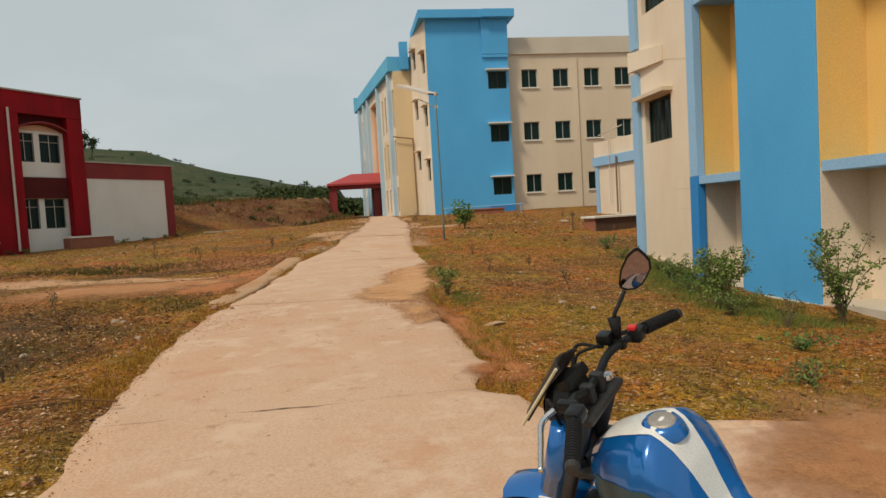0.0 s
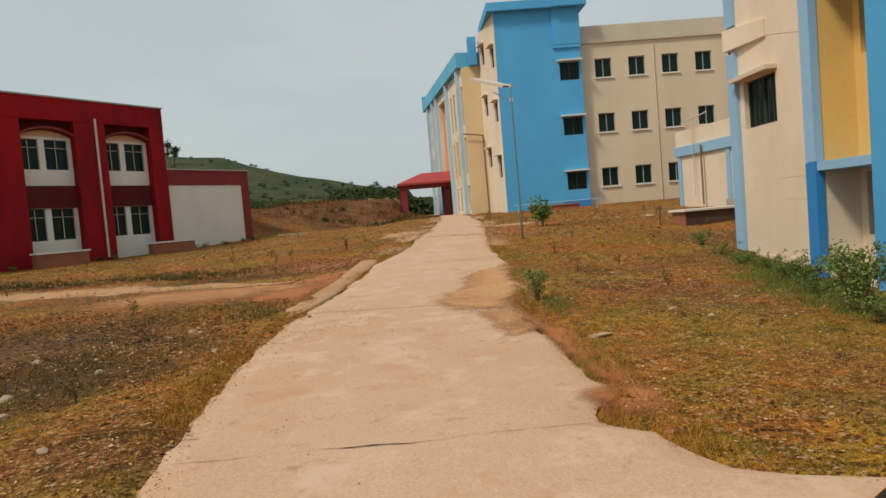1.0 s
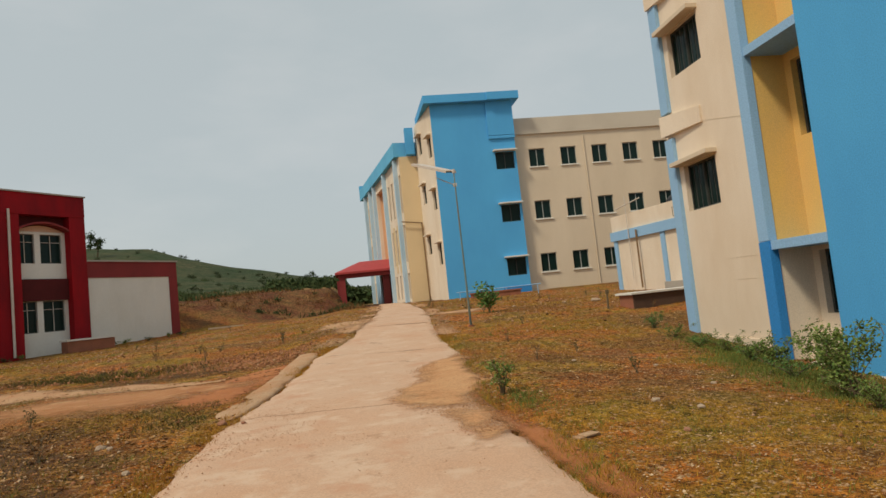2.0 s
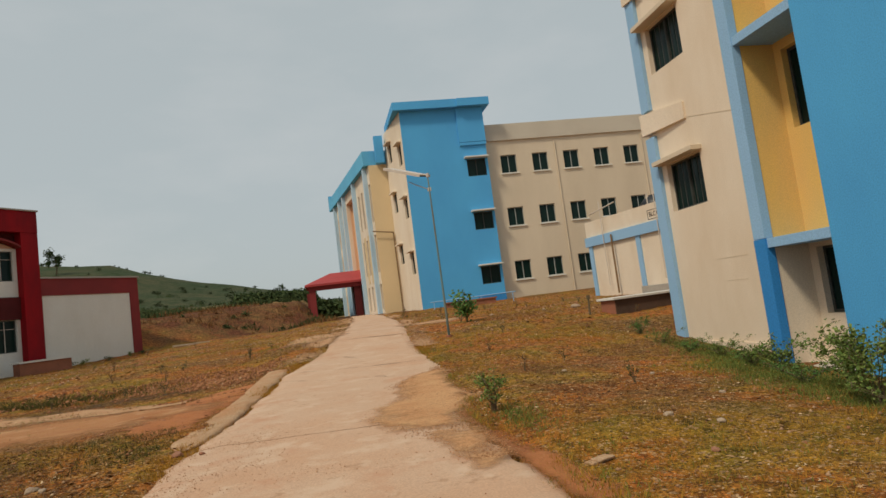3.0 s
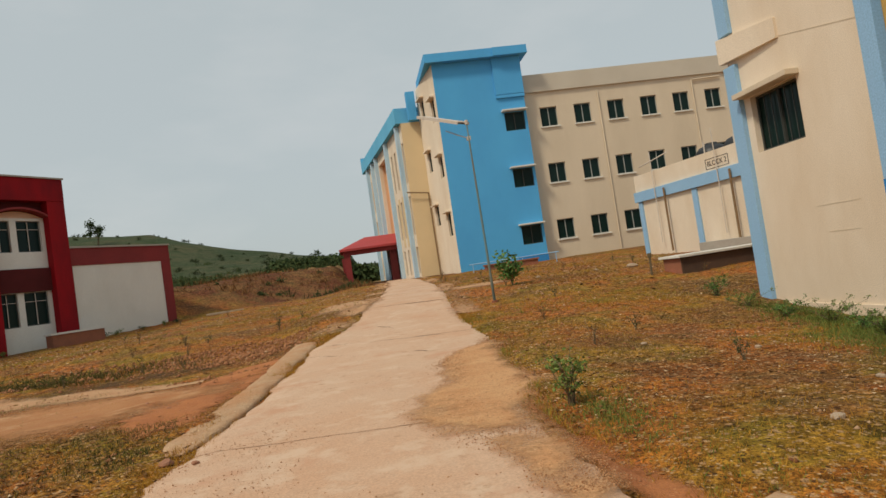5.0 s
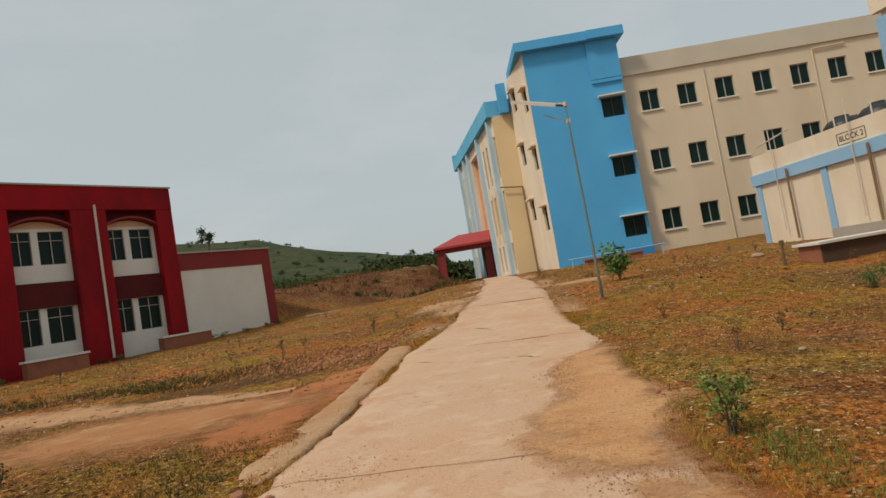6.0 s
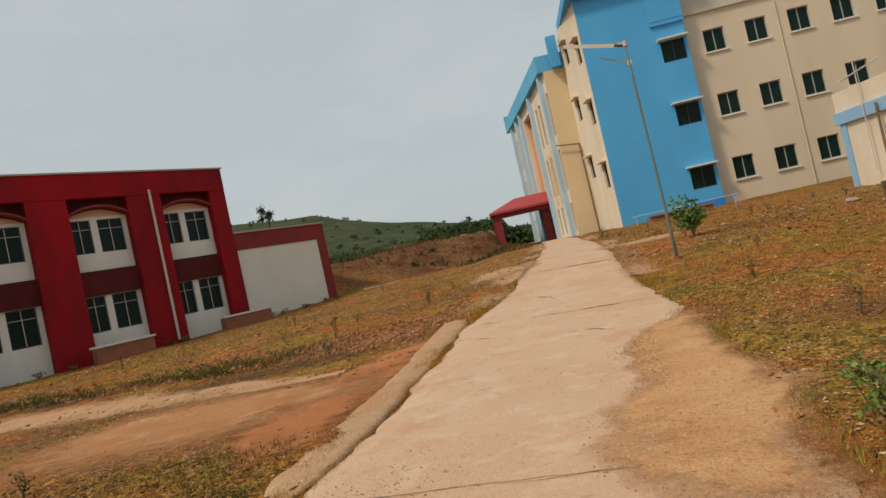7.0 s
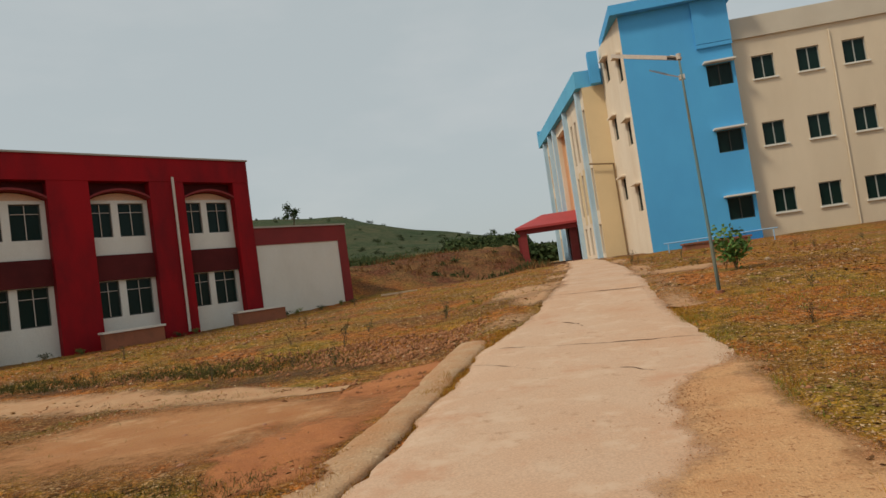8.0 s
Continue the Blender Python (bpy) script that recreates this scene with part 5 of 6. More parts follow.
def free_spots(n, x0, x1, y0, y1, keep, grow=0.02):
    x, y = rng.uniform(x0, x1, n), rng.uniform(y0, y1, n)
    ok = ~on_path(x, y, grow) & (keep(x, y) > rng.uniform(0, 1, n))
    ok &= ~((x > -5.75) & (y < -26.3))                                        # the near block
    ok &= ~((x > -7.0) & (y > -0.9))                                          # the far block
    u = (x + 26.1) * math.cos(radians(54.5)) + (y + 6.28) * math.sin(radians(54.5))
    nn = -(x + 26.1) * math.sin(radians(54.5)) + (y + 6.28) * math.cos(radians(54.5))
    ok &= ~((u < 5.7) & (nn > -0.05) & (nn < 10))
    track = (np.abs(y + 25.6 - (-15.6 - x) * 0.186) < 0.75) | (((x + 16.5) / 3.0) ** 2 + ((y + 28.6) / 2.2) ** 2 < 1)
    ok &= ~(track & (x < -13.5) & (rng.uniform(0, 1, n) < 0.92))
    return x[ok], y[ok]


def grass_keep(lo, hi, s, seed):
    return lambda x, y: np.clip((0.5 + 0.5 * vnoise(x, y, s, seed) + 0.25 * vnoise(x, y, s * 3.1, seed + 1) - lo) / (hi - lo), 0, 1)


def scatter_grass(name, n, area, keep, hmin, hmax, width, per, material, label, spread=0.05):
    x, y = free_spots(n, *area, keep)
    v, f = blades(len(x), x, y, land(x, y), hmin, hmax, width, per, rng, spread)
    return tagged(new(name, fast_mesh(name, v, f, material)), label, "grass", kind="stuff")


scatter_grass("dry_grass", 42000, (-20, -5.6, -42.5, -24), grass_keep(0.25, 0.7, 0.5, 61), 0.015, 0.06, 0.0035, 6, DRY, "short yellowed dry grass")
scatter_grass("dry_grass", 17000, (-34, -2, -26, -2), grass_keep(0.3, 0.75, 0.35, 63), 0.03, 0.10, 0.007, 5, DRY, "short yellowed dry grass")
scatter_grass("green_grass", 26000, (-20, -5.6, -42.5, -24), grass_keep(0.55, 0.95, 0.42, 65), 0.02, 0.07, 0.0035, 6, GREEN_GRASS, "short olive-green grass")
scatter_grass("green_grass", 9000, (-30, 4, -26, -3), grass_keep(0.6, 1.0, 0.3, 67), 0.03, 0.12, 0.007, 5, GREEN_GRASS, "short olive-green grass")
scatter_grass("brown_grass", 24000, (-22, -5.6, -42.5, -20), grass_keep(0.45, 0.85, 0.6, 69), 0.015, 0.08, 0.003, 5, DRY_BROWN, "withered brown grass")
STRIP_GREEN = island_mat("dark_olive_blades", (0.035, 0.04, 0.012), (0.12, 0.11, 0.03), 0.95)
scatter_grass("withered_grass", 9000, (-27, -16.2, -25.0, -20.6), lambda x, y: np.exp(-((y + 23.9 - (-17 - x) * 0.16) / 0.75) ** 2) * (0.5 + 0.5 * vnoise(x, y, 0.7, 68)), 0.04, 0.15, 0.008, 6, STRIP_GREEN, "dark withered grass along the track")
scatter_grass("withered_grass", 7000, (-20.5, -14.8, -36.5, -30.8), grass_keep(0.35, 0.8, 0.6, 70), 0.02, 0.09, 0.004, 6, STRIP_GREEN, "dark withered grass beside the path")
scatter_grass("hill_scrub", 9000, (-60, -12, 0, 34), grass_keep(0.45, 0.9, 0.2, 71), 0.08, 0.4, 0.03, 6, DRY_BROWN, "dry tufts on the bank", 0.12)
scatter_grass("hill_scrub", 7000, (-60, -12, 2, 60), grass_keep(0.5, 0.9, 0.15, 73), 0.1, 0.5, 0.05, 7, LEAF_DARK, "dark scrub tufts on the bank", 0.18)


def verge(name, n, y0, y1, edge_y, edge_x, out, hmin, hmax, material, label):
    """Grass creeping over the path's edge."""
    y = rng.uniform(y0, y1, n)
    x = np.interp(y, edge_y, edge_x) + out * np.abs(rng.normal(0.06, 0.16, n)) - out * 0.05
    ok = vnoise(x, y, 1.1, 75) > -0.35
    x, y = x[ok], y[ok]
    v, f = blades(len(x), x, y, land(x, y), hmin, hmax, 0.004, 6, rng, 0.03)
    return tagged(new(name, fast_mesh(name, v, f, material)), label, "grass", kind="stuff")


verge("verge_grass", 3600, -42, -24, LEFT_Y, LEFT_X, -1, 0.02, 0.08, DRY, "dry grass creeping over the path's edge")
verge("verge_grass", 3600, -38.8, -24, RIGHT_Y, RIGHT_X, 1, 0.02, 0.08, DRY, "dry grass creeping over the path's edge")
verge("verge_grass", 1200, -37, -25, RIGHT_Y, RIGHT_X, 1, 0.03, 0.09, GREEN_GRASS, "olive grass along the path's edge")


def tuft_patch(name, cx0, cy0, rx, ry, n, hmin, hmax, material, label):
    """A small stand of grass, thickest in its middle."""
    x, y = rng.normal(cx0, rx, n), rng.normal(cy0, ry, n)
    ok = ~on_path(x, y, 0.03) & ~((x > -5.75) & (y < -31.0)) & ~((x > -4.65) & (y < -26.3))
    x, y = x[ok], y[ok]
    v, f = blades(len(x), x, y, land(x, y), hmin, hmax, 0.005, 6, rng, 0.04)
    return tagged(new(name, fast_mesh(name, v, f, material)), label, "grass", kind="stuff")


WEED_GREEN = island_mat("fresh_green_weeds", (0.075, 0.115, 0.022), (0.20, 0.22, 0.05), 0.85)
tuft_patch("green_grass", -10.72, -33.45, 0.15, 0.40, 600, 0.012, 0.055, WEED_GREEN, "fresh green grass at the path's edge")
for x, y, k in ((-5.1, -27.8, 1.0), (-5.4, -29.3, 1.2), (-5.9, -30.6, 1.3), (-6.4, -31.7, 1.5), (-6.6, -32.9, 1.4), (-6.9, -34.2, 1.6), (-7.1, -35.6, 1.2)):
    tuft_patch("green_grass", x, y, 0.26 * k, 0.5, int(500 * k), 0.025, 0.10, WEED_GREEN, "fresh green weeds along the foot of the building")


def dead_leaves(name, n, area, keep, smin, smax, material, label):
    """Curled dead leaves and chips lying loose on the soil."""
    x, y = free_spots(n, *area, keep, -0.02)
    k = len(x)
    z = land(x, y)
    s_ = rng.uniform(smin, smax, k)
    a = rng.uniform(0, 6.283, k)
    ux, uy = np.cos(a) * s_, np.sin(a) * s_
    wx, wy = -np.sin(a) * s_ * 0.42, np.cos(a) * s_ * 0.42
    lift = rng.uniform(-0.15, 0.5, (4, k)) * s_
    p = [np.stack([x + dx, y + dy, z + 0.006 + np.maximum(lift[i], -0.003)], 1) for i, (dx, dy) in enumerate(((-ux, -uy), (wx, wy), (ux, uy), (-wx, -wy)))]
    v = np.stack(p, 1).reshape(-1, 3)
    b_ = 4 * np.arange(k)[:, None]
    f = np.concatenate([b_ + (0, 1, 2), b_ + (0, 2, 3)], 1).reshape(-1, 3)
    return tagged(new(name, fast_mesh(name, v, f, material)), label, "leaf litter", kind="stuff")


DEAD_LEAF = island_mat("dead_brown_leaves", (0.045, 0.018, 0.008), (0.38, 0.19, 0.065), 0.95)
PALE_CHIP = island_mat("bleached_leaf_chips", (0.40, 0.23, 0.10), (0.62, 0.45, 0.28), 0.95)
dead_leaves("leaf_litter", 28000, (-20, -5.8, -42.5, -26), grass_keep(0.3, 0.8, 0.6, 111), 0.012, 0.036, DEAD_LEAF, "dead brown leaves scattered on the soil")
dead_leaves("leaf_litter", 16000, (-21, -14.2, -37.5, -29.5), lambda x, y: np.exp(-((x + 17.4) / 2.6) ** 2 - ((y + 33.2) / 2.6) ** 2), 0.012, 0.045, DEAD_LEAF, "thick dark leaf litter beside the path")
dead_leaves("leaf_litter", 20000, (-20, -5.8, -42.5, -26), grass_keep(0.25, 0.8, 0.8, 113), 0.009, 0.026, PALE_CHIP, "bleached chips and dry leaves on the soil")
dead_leaves("leaf_litter", 15000, (-28, -2, -26, -6), grass_keep(0.3, 0.8, 0.4, 115), 0.025, 0.07, DEAD_LEAF, "dead brown leaves scattered on the soil")
dead_leaves("leaf_litter", 7000, (-28, -2, -26, -6), grass_keep(0.3, 0.8, 0.5, 117), 0.02, 0.05, PALE_CHIP, "bleached chips and dry leaves on the soil")



def pebbles(name, n, area, keep, smin, smax, material, label, on_the_path=False):
    if on_the_path:
        x, y = rng.uniform(area[0], area[1], n), rng.uniform(area[2], area[3], n)
        ok = on_path(x, y, -0.03) & (keep(x, y) > rng.uniform(0, 1, n))
        x, y = x[ok], y[ok]
        z = base_height(x, y) + 0.022
    else:
        x, y = free_spots(n, *area, keep, -0.05)
        z = land(x, y)
    k = len(x)
    s = smin * (smax / smin) ** (rng.uniform(0, 1, k) ** 2.4)
    oct_ = np.array([(1, 0, 0), (0, 1, 0), (-1, 0, 0), (0, -1, 0), (0, 0, 0.75), (0, 0, -0.5)])
    tri = np.array([(0, 1, 4), (1, 2, 4), (2, 3, 4), (3, 0, 4), (1, 0, 5), (2, 1, 5), (3, 2, 5), (0, 3, 5)])
    ang = rng.uniform(0, 6.283, k)
    jit = rng.uniform(0.6, 1.35, (k, 6, 3))
    p = oct_[None] * jit * s[:, None, None]
    c, sn = np.cos(ang)[:, None], np.sin(ang)[:, None]
    px_, py_ = p[..., 0] * c - p[..., 1] * sn, p[..., 0] * sn + p[..., 1] * c
    v = np.stack([px_ + x[:, None], py_ + y[:, None], p[..., 2] + z[:, None] + 0.12 * s[:, None]], -1).reshape(-1, 3)
    f = (tri[None] + 6 * np.arange(k)[:, None, None]).reshape(-1, 3)
    return tagged(new(name, fast_mesh(name, v, f, material)), label, "pebbles", kind="stuff")


pebbles("gravel", 20000, (-20, -5.8, -42.5, -24), grass_keep(0.35, 0.9, 0.55, 81), 0.005, 0.026, PEBBLE, "scattered pale and red pebbles")
pebbles("gravel", 14000, (-20, -5.8, -42.5, -24), grass_keep(0.35, 0.9, 0.7, 83), 0.006, 0.04, DARK_PEBBLE, "dark laterite crumbs")
pebbles("gravel", 20000, (-32, 2, -26, -2), grass_keep(0.3, 0.8, 0.3, 85), 0.014, 0.06, PEBBLE, "scattered pale and red stones")
pebbles("gravel", 6000, (-32, -2, -26, 2), grass_keep(0.45, 0.9, 0.3, 87), 0.02, 0.09, DARK_PEBBLE, "dark laterite stones")
pebbles("grit", 5000, (-14.5, -8.6, -42, -24), grass_keep(0.3, 1.0, 0.9, 89), 0.002, 0.009, RED_GRIT, "fine grit on the concrete", True)
pebbles("grit", 9000, (-14.6, -11.6, -34.6, -31.7), grass_keep(0.3, 1.1, 1.6, 99), 0.002, 0.009, RED_GRIT, "red grit along the slab joint", True)

n_g = 11000
gy_ = rng.uniform(-35.0, -28.0, n_g)
_l, _w = np.interp(gy_, TONGUE_Y, TONGUE_L), np.interp(gy_, TONGUE_Y, TONGUE_R)
gx_ = _l + (_w - _l) * rng.beta(1.6, 1.3, n_g) + rng.normal(0, 0.08, n_g)
gz_ = np.maximum(np.where(on_path(gx_, gy_, 0.1), base_height(gx_, gy_) + 0.03, -9), land(gx_, gy_)) + 0.006
v_, f_ = [], []
_o = np.array([(1, 0, 0), (0, 1, 0), (-1, 0, 0), (0, -1, 0), (0, 0, 0.8), (0, 0, -0.6)])
_s = 0.003 * (3.2 ** (rng.uniform(0, 1, n_g) ** 2))
_p = _o[None] * rng.uniform(0.6, 1.4, (n_g, 6, 3)) * _s[:, None, None] + np.stack([gx_, gy_, gz_], 1)[:, None]
_t = np.array([(0, 1, 4), (1, 2, 4), (2, 3, 4), (3, 0, 4), (1, 0, 5), (2, 1, 5), (3, 2, 5), (0, 3, 5)])
tagged(new("soil_crumbs", fast_mesh("soil_crumbs", _p.reshape(-1, 3), (_t[None] + 6 * np.arange(n_g)[:, None, None]).reshape(-1, 3), RED_GRIT)), "crumbs of gravelly soil on the path's edge", "gravel", kind="stuff")
pebbles("rubble", 1500, (-17.6, -15.0, -35.6, -32.2), lambda x, y: np.exp(-((x + 16.2) / 0.7) ** 2 - ((y + 33.7) / 1.0) ** 2), 0.008, 0.035, PALE_CHIP, "pale broken stone chips beside the path")
pebbles("rubble", 9000, (-17.6, -14.1, -27.6, -22.2), grass_keep(0.1, 0.6, 0.6, 105), 0.012, 0.06, DARK_PEBBLE, "red laterite rubble beside the kerb")
pebbles("rubble", 5000, (-22, -13.8, -25.3, -22.2), grass_keep(0.2, 0.7, 0.5, 101), 0.012, 0.07, DARK_PEBBLE, "red and dark rubble beside the track")
pebbles("grit", 26000, (-15.2, -12.8, -42.4, -32.4), lambda x, y: np.exp(-((x - np.interp(y, LEFT_Y, LEFT_X) - 0.05) / 0.14) ** 2), 0.002, 0.011, RED_GRIT, "red grit along the path's rim", True)
pebbles("rubble", 900, (-22, -13.8, -26.3, -22.8), grass_keep(0.3, 0.8, 0.5, 103), 0.012, 0.06, PEBBLE, "pale rubble beside the track")


def bush(name, x, y, tall, wide, stems, leaves, size, leaf_mat, label, category="bush", bare=0.0, seed=1):
    """A shrub: forking thin stems and single leaves along them."""
    r = random.Random(seed)
    z = lz(x, y)
    ob = thing(name, (x, y, z), label, category, {"dry_weed": "dry weeds in the soil", "weed_clump": "weeds by the building", "green_shrub": "shrubs by the building"}.get(name, ""))
    bm = bmesh.new()
    tips = []
    for s in range(stems):
        a = r.uniform(0, 2 * math.pi)
        d = wide * r.uniform(0.25, 1.0)
        h = tall * r.uniform(0.55, 1.0)
        pts = [(x + r.uniform(-0.03, 0.03), y + r.uniform(-0.03, 0.03), z - 0.05)]
        for k in range(1, 5):
            t = k / 4
            pts.append((x + math.cos(a) * d * t ** 1.4 + r.uniform(-1, 1) * 0.04 * tall, y + math.sin(a) * d * t ** 1.4 + r.uniform(-1, 1) * 0.04 * tall, z + h * t))
        tube(bm, pts, 0.004 + 0.005 * tall, 5, 0.002)
        tips.append(pts)
        for q in range(2):
            k = r.randint(2, 4)
            b = r.uniform(0, 2 * math.pi)
            p = Vector(pts[k])
            e = p + Vector((math.cos(b) * 0.22, math.sin(b) * 0.22, 0.16)) * tall * r.uniform(0.5, 1.0)
            tube(bm, [p, (p + e) / 2 + Vector((0, 0, 0.02)), e], 0.005, 4, 0.002)
            tips.append([tuple(p), tuple((p + e) / 2), tuple(e)])
    part("stem", bm, BARK, ob, "thin woody stems")
    v, f = [], []
    for i in range(leaves):
        pts = r.choice(tips)
        t = r.uniform(bare, 1) * (len(pts) - 1)
        k = min(int(t), len(pts) - 2)
        p = Vector(pts[k]).lerp(Vector(pts[k + 1]), t - k) + Vector((r.gauss(0, 1), r.gauss(0, 1), r.gauss(0, 0.7))) * size * 0.8
        d = Vector((r.gauss(0, 1), r.gauss(0, 1), r.gauss(0.2, 0.6))).normalized()
        sd = d.cross(Vector((r.gauss(0, 1), r.gauss(0, 1), r.gauss(0, 1)))).normalized()
        s = size * r.uniform(0.6, 1.3)
        up = sd.cross(d) * s * 0.12
        j = len(v)
        v += [p, p + d * s * 0.5 + sd * s * 0.28 + up, p + d * s, p + d * s * 0.5 - sd * s * 0.28 + up]
        f += [(j, j + 1, j + 2), (j, j + 2, j + 3)]
    lv = new("foliage", fast_mesh("foliage", np.array([tuple(p) for p in v]), np.array(f), leaf_mat))
    lv.parent = ob
    lv.matrix_parent_inverse = base_of(ob).inverted()
    lv["label"] = "many small leaves"
    return ob


bush("roadside_shrub", -10.9, -33.0, 0.52, 0.26, 12, 420, 0.042, LEAF, "small green shrub beside the path", seed=3, bare=0.3)
bush("green_shrub", -7.2, -34.6, 0.85, 0.55, 14, 1500, 0.05, LEAF, "leafy green shrub by the pilaster", seed=5)
bush("green_shrub", -6.75, -33.8, 0.7, 0.5, 14, 1400, 0.05, LEAF, "leafy green shrub by the pilaster", seed=6)
bush("green_shrub", -6.5, -35.9, 1.15, 0.6, 16, 1500, 0.05, LEAF, "tall leafy shrub by the recess", seed=7, bare=0.2)
bush("dry_shrub", -7.45, -36.2, 0.4, 0.25, 10, 90, 0.03, LEAF_DARK, "nearly leafless dry shrub", seed=8, bare=0.5)
bush("green_shrub", -6.15, -31.9, 0.5, 0.5, 12, 900, 0.045, LEAF, "leafy weeds below the fin", seed=9)
bush("broad_leaf_plant", -8.2, -20.1, 0.85, 0.5, 10, 420, 0.13, LEAF_BROAD, "broad-leaved green plant in the dry soil", "plant", seed=10, bare=0.3)
for i, (x, y, h) in enumerate(((-5.5, -28.4, 0.3), (-5.6, -29.6, 0.35), (-5.9, -30.6, 0.3), (-6.3, -31.4, 0.3), (-6.9, -33.2, 0.3), (-7.6, -35.4, 0.3), (-8.1, -37.2, 0.16), (-8.9, -38.4, 0.13), (-5.3, -26.0, 0.4), (-5.4, -27.2, 0.3))):
    bush("weed_clump", x, y, h, 0.5, 16, int(2600 * h), 0.03, LEAF if i % 2 else LEAF_BROAD, "low green weeds at the foot of the building", "weeds", seed=20 + i)
for i, u in enumerate((-9.5, -8.2, -4.3, -3.6, 0.9, 1.6, 3.1, 4.4, 5.2)):
    p_ = D @ Vector((u, -0.35, 0))
    bush("weed_clump", p_.x, p_.y, 0.22, 0.3, 8, 220, 0.05, LEAF if i % 2 else LEAF_DARK, "low weeds at the foot of the red wall", "weeds", seed=160 + i)
r_ = random.Random(12)
for i in range(34):
    x, y = r_.uniform(-9.2, -1.5), r_.uniform(-24, -6)
    if i > 20:
        x, y = r_.uniform(-24, -13.8), r_.uniform(-25, -6)
    bush("dry_weed", x, y, r_.uniform(0.2, 0.5), 0.13, 5, 45, 0.035, LEAF_DARK if i % 3 else DRY_BROWN, "upright dry weed in the soil", "weed", seed=60 + i, bare=0.2)
for i, (x, y) in enumerate(((-8.6, -32.0), (-9.6, -30.2), (-8.3, -28.6), (-16.2, -33.6), (-17.5, -31.0), (-15.6, -36.4), (-16.5, -24.5), (-18.5, -21.6), (-15.0, -20.5), (-9.2, -26.5))):
    bush("dry_weed", x, y, 0.3, 0.12, 5, 60, 0.035, DRY_BROWN if i % 2 else LEAF_DARK, "upright dry weed in the grass", "weed", seed=120 + i, bare=0.2)


def clumps(name, n, place, smin, smax, leaf, label):
    """Far scrub: masses of leaf cards grouped in uneven mounds."""
    vs, fs = [], []
    for i in range(n):
        x, y, s = place()
        z = lz(x, y)
        k = 70
        c = rng.normal(0, 1, (k, 3)) * (s * 0.42, s * 0.42, s * 0.28) + (x, y, z + s * 0.35)
        d = rng.normal(0, 1, (k, 3))
        e = np.cross(d, rng.normal(0, 1, (k, 3)))
        d *= (s * 0.22 / np.linalg.norm(d, axis=1))[:, None]
        e *= (s * 0.12 / np.linalg.norm(e, axis=1))[:, None]
        vs.append(np.stack([c - d, c + e, c + d, c - e], 1).reshape(-1, 3))
    v = np.concatenate(vs)
    f = np.arange(len(v)).reshape(-1, 4)
    return tagged(new(name, fast_mesh(name, v, f, leaf)), label, "scrub", kind="stuff")


def hedge_place():
    x = rng.uniform(-21.5, -11.0)
    return x, 31 + 0.2 * (x + 20) + rng.normal(0, 1.4), rng.uniform(0.6, 1.0) if x < -13.4 else rng.uniform(1.3, 1.8)


def hill_place():
    while True:
        a, d = rng.uniform(-34, 2), rng.uniform(70, 158)
        x, y = -12.5 + d * math.sin(radians(a)), -38 + d * math.cos(radians(a))
        if y > 34:
            return x, y, rng.uniform(0.25, 0.6)


def bank_place():
    x, y = rng.uniform(-32, -14.5), rng.uniform(3, 26)
    return x, y, rng.uniform(0.2, 0.5)


clumps("scrub_hedge", 260, hedge_place, 1, 2, LEAF_DARK, "dark green scrub hedge beyond the bank")
clumps("hill_bushes", 180, hill_place, 1, 2, LEAF_HILL, "scattered scrub on the green hill")
clumps("bank_weeds", 60, bank_place, 1, 2, LEAF_DARK, "weeds on the earth bank")


def small_tree(az, d, tall, seed):
    x, y = -12.5 + d * math.sin(radians(az)), -38 + d * math.cos(radians(az))
    r = random.Random(seed)
    z = lz(x, y)
    ob = thing("tree", (x, y, z), "small open-crowned tree on the hill", "tree", "trees on the hill")
    bm = bmesh.new()
    tips = []
    tube(bm, [(x, y, z - 0.3), (x + 0.05 * tall, y, z + tall * 0.3), (x - 0.02 * tall, y, z + tall * 0.62)], 0.035 * tall, 7, 0.015 * tall)
    for i in range(11):
        a = r.uniform(0, 6.28)
        h = r.uniform(0.28, 0.62)
        p = Vector((x, y, z + tall * h))
        e = p + Vector((math.cos(a), math.sin(a), r.uniform(0.35, 1.1))) * tall * r.uniform(0.18, 0.36)
        tube(bm, [p, p.lerp(e, 0.5) + Vector((0, 0, 0.02 * tall)), e], 0.012 * tall, 5, 0.004 * tall)
        tips += [p.lerp(e, 0.7), e]
    part("trunk", bm, BARK, ob)
    vs = []
    g = np.random.default_rng(seed)
    for t in tips:
        k = 34
        c = g.normal(0, 0.055 * tall, (k, 3)) + tuple(t)
        d1 = g.normal(0, 1, (k, 3))
        e1 = np.cross(d1, g.normal(0, 1, (k, 3)))
        d1 *= (0.04 * tall / np.linalg.norm(d1, axis=1))[:, None]
        e1 *= (0.024 * tall / np.linalg.norm(e1, axis=1))[:, None]
        vs.append(np.stack([c - d1, c + e1, c + d1, c - e1], 1).reshape(-1, 3))
    v = np.concatenate(vs)
    cr = new("crown", fast_mesh("crown", v, np.arange(len(v)).reshape(-1, 4), LEAF_DARK))
    cr.parent = ob
    cr.matrix_parent_inverse = base_of(ob).inverted()


small_tree(-20.9, 118, 4.3, 3)
small_tree(-3.6, 96, 1.3, 5)


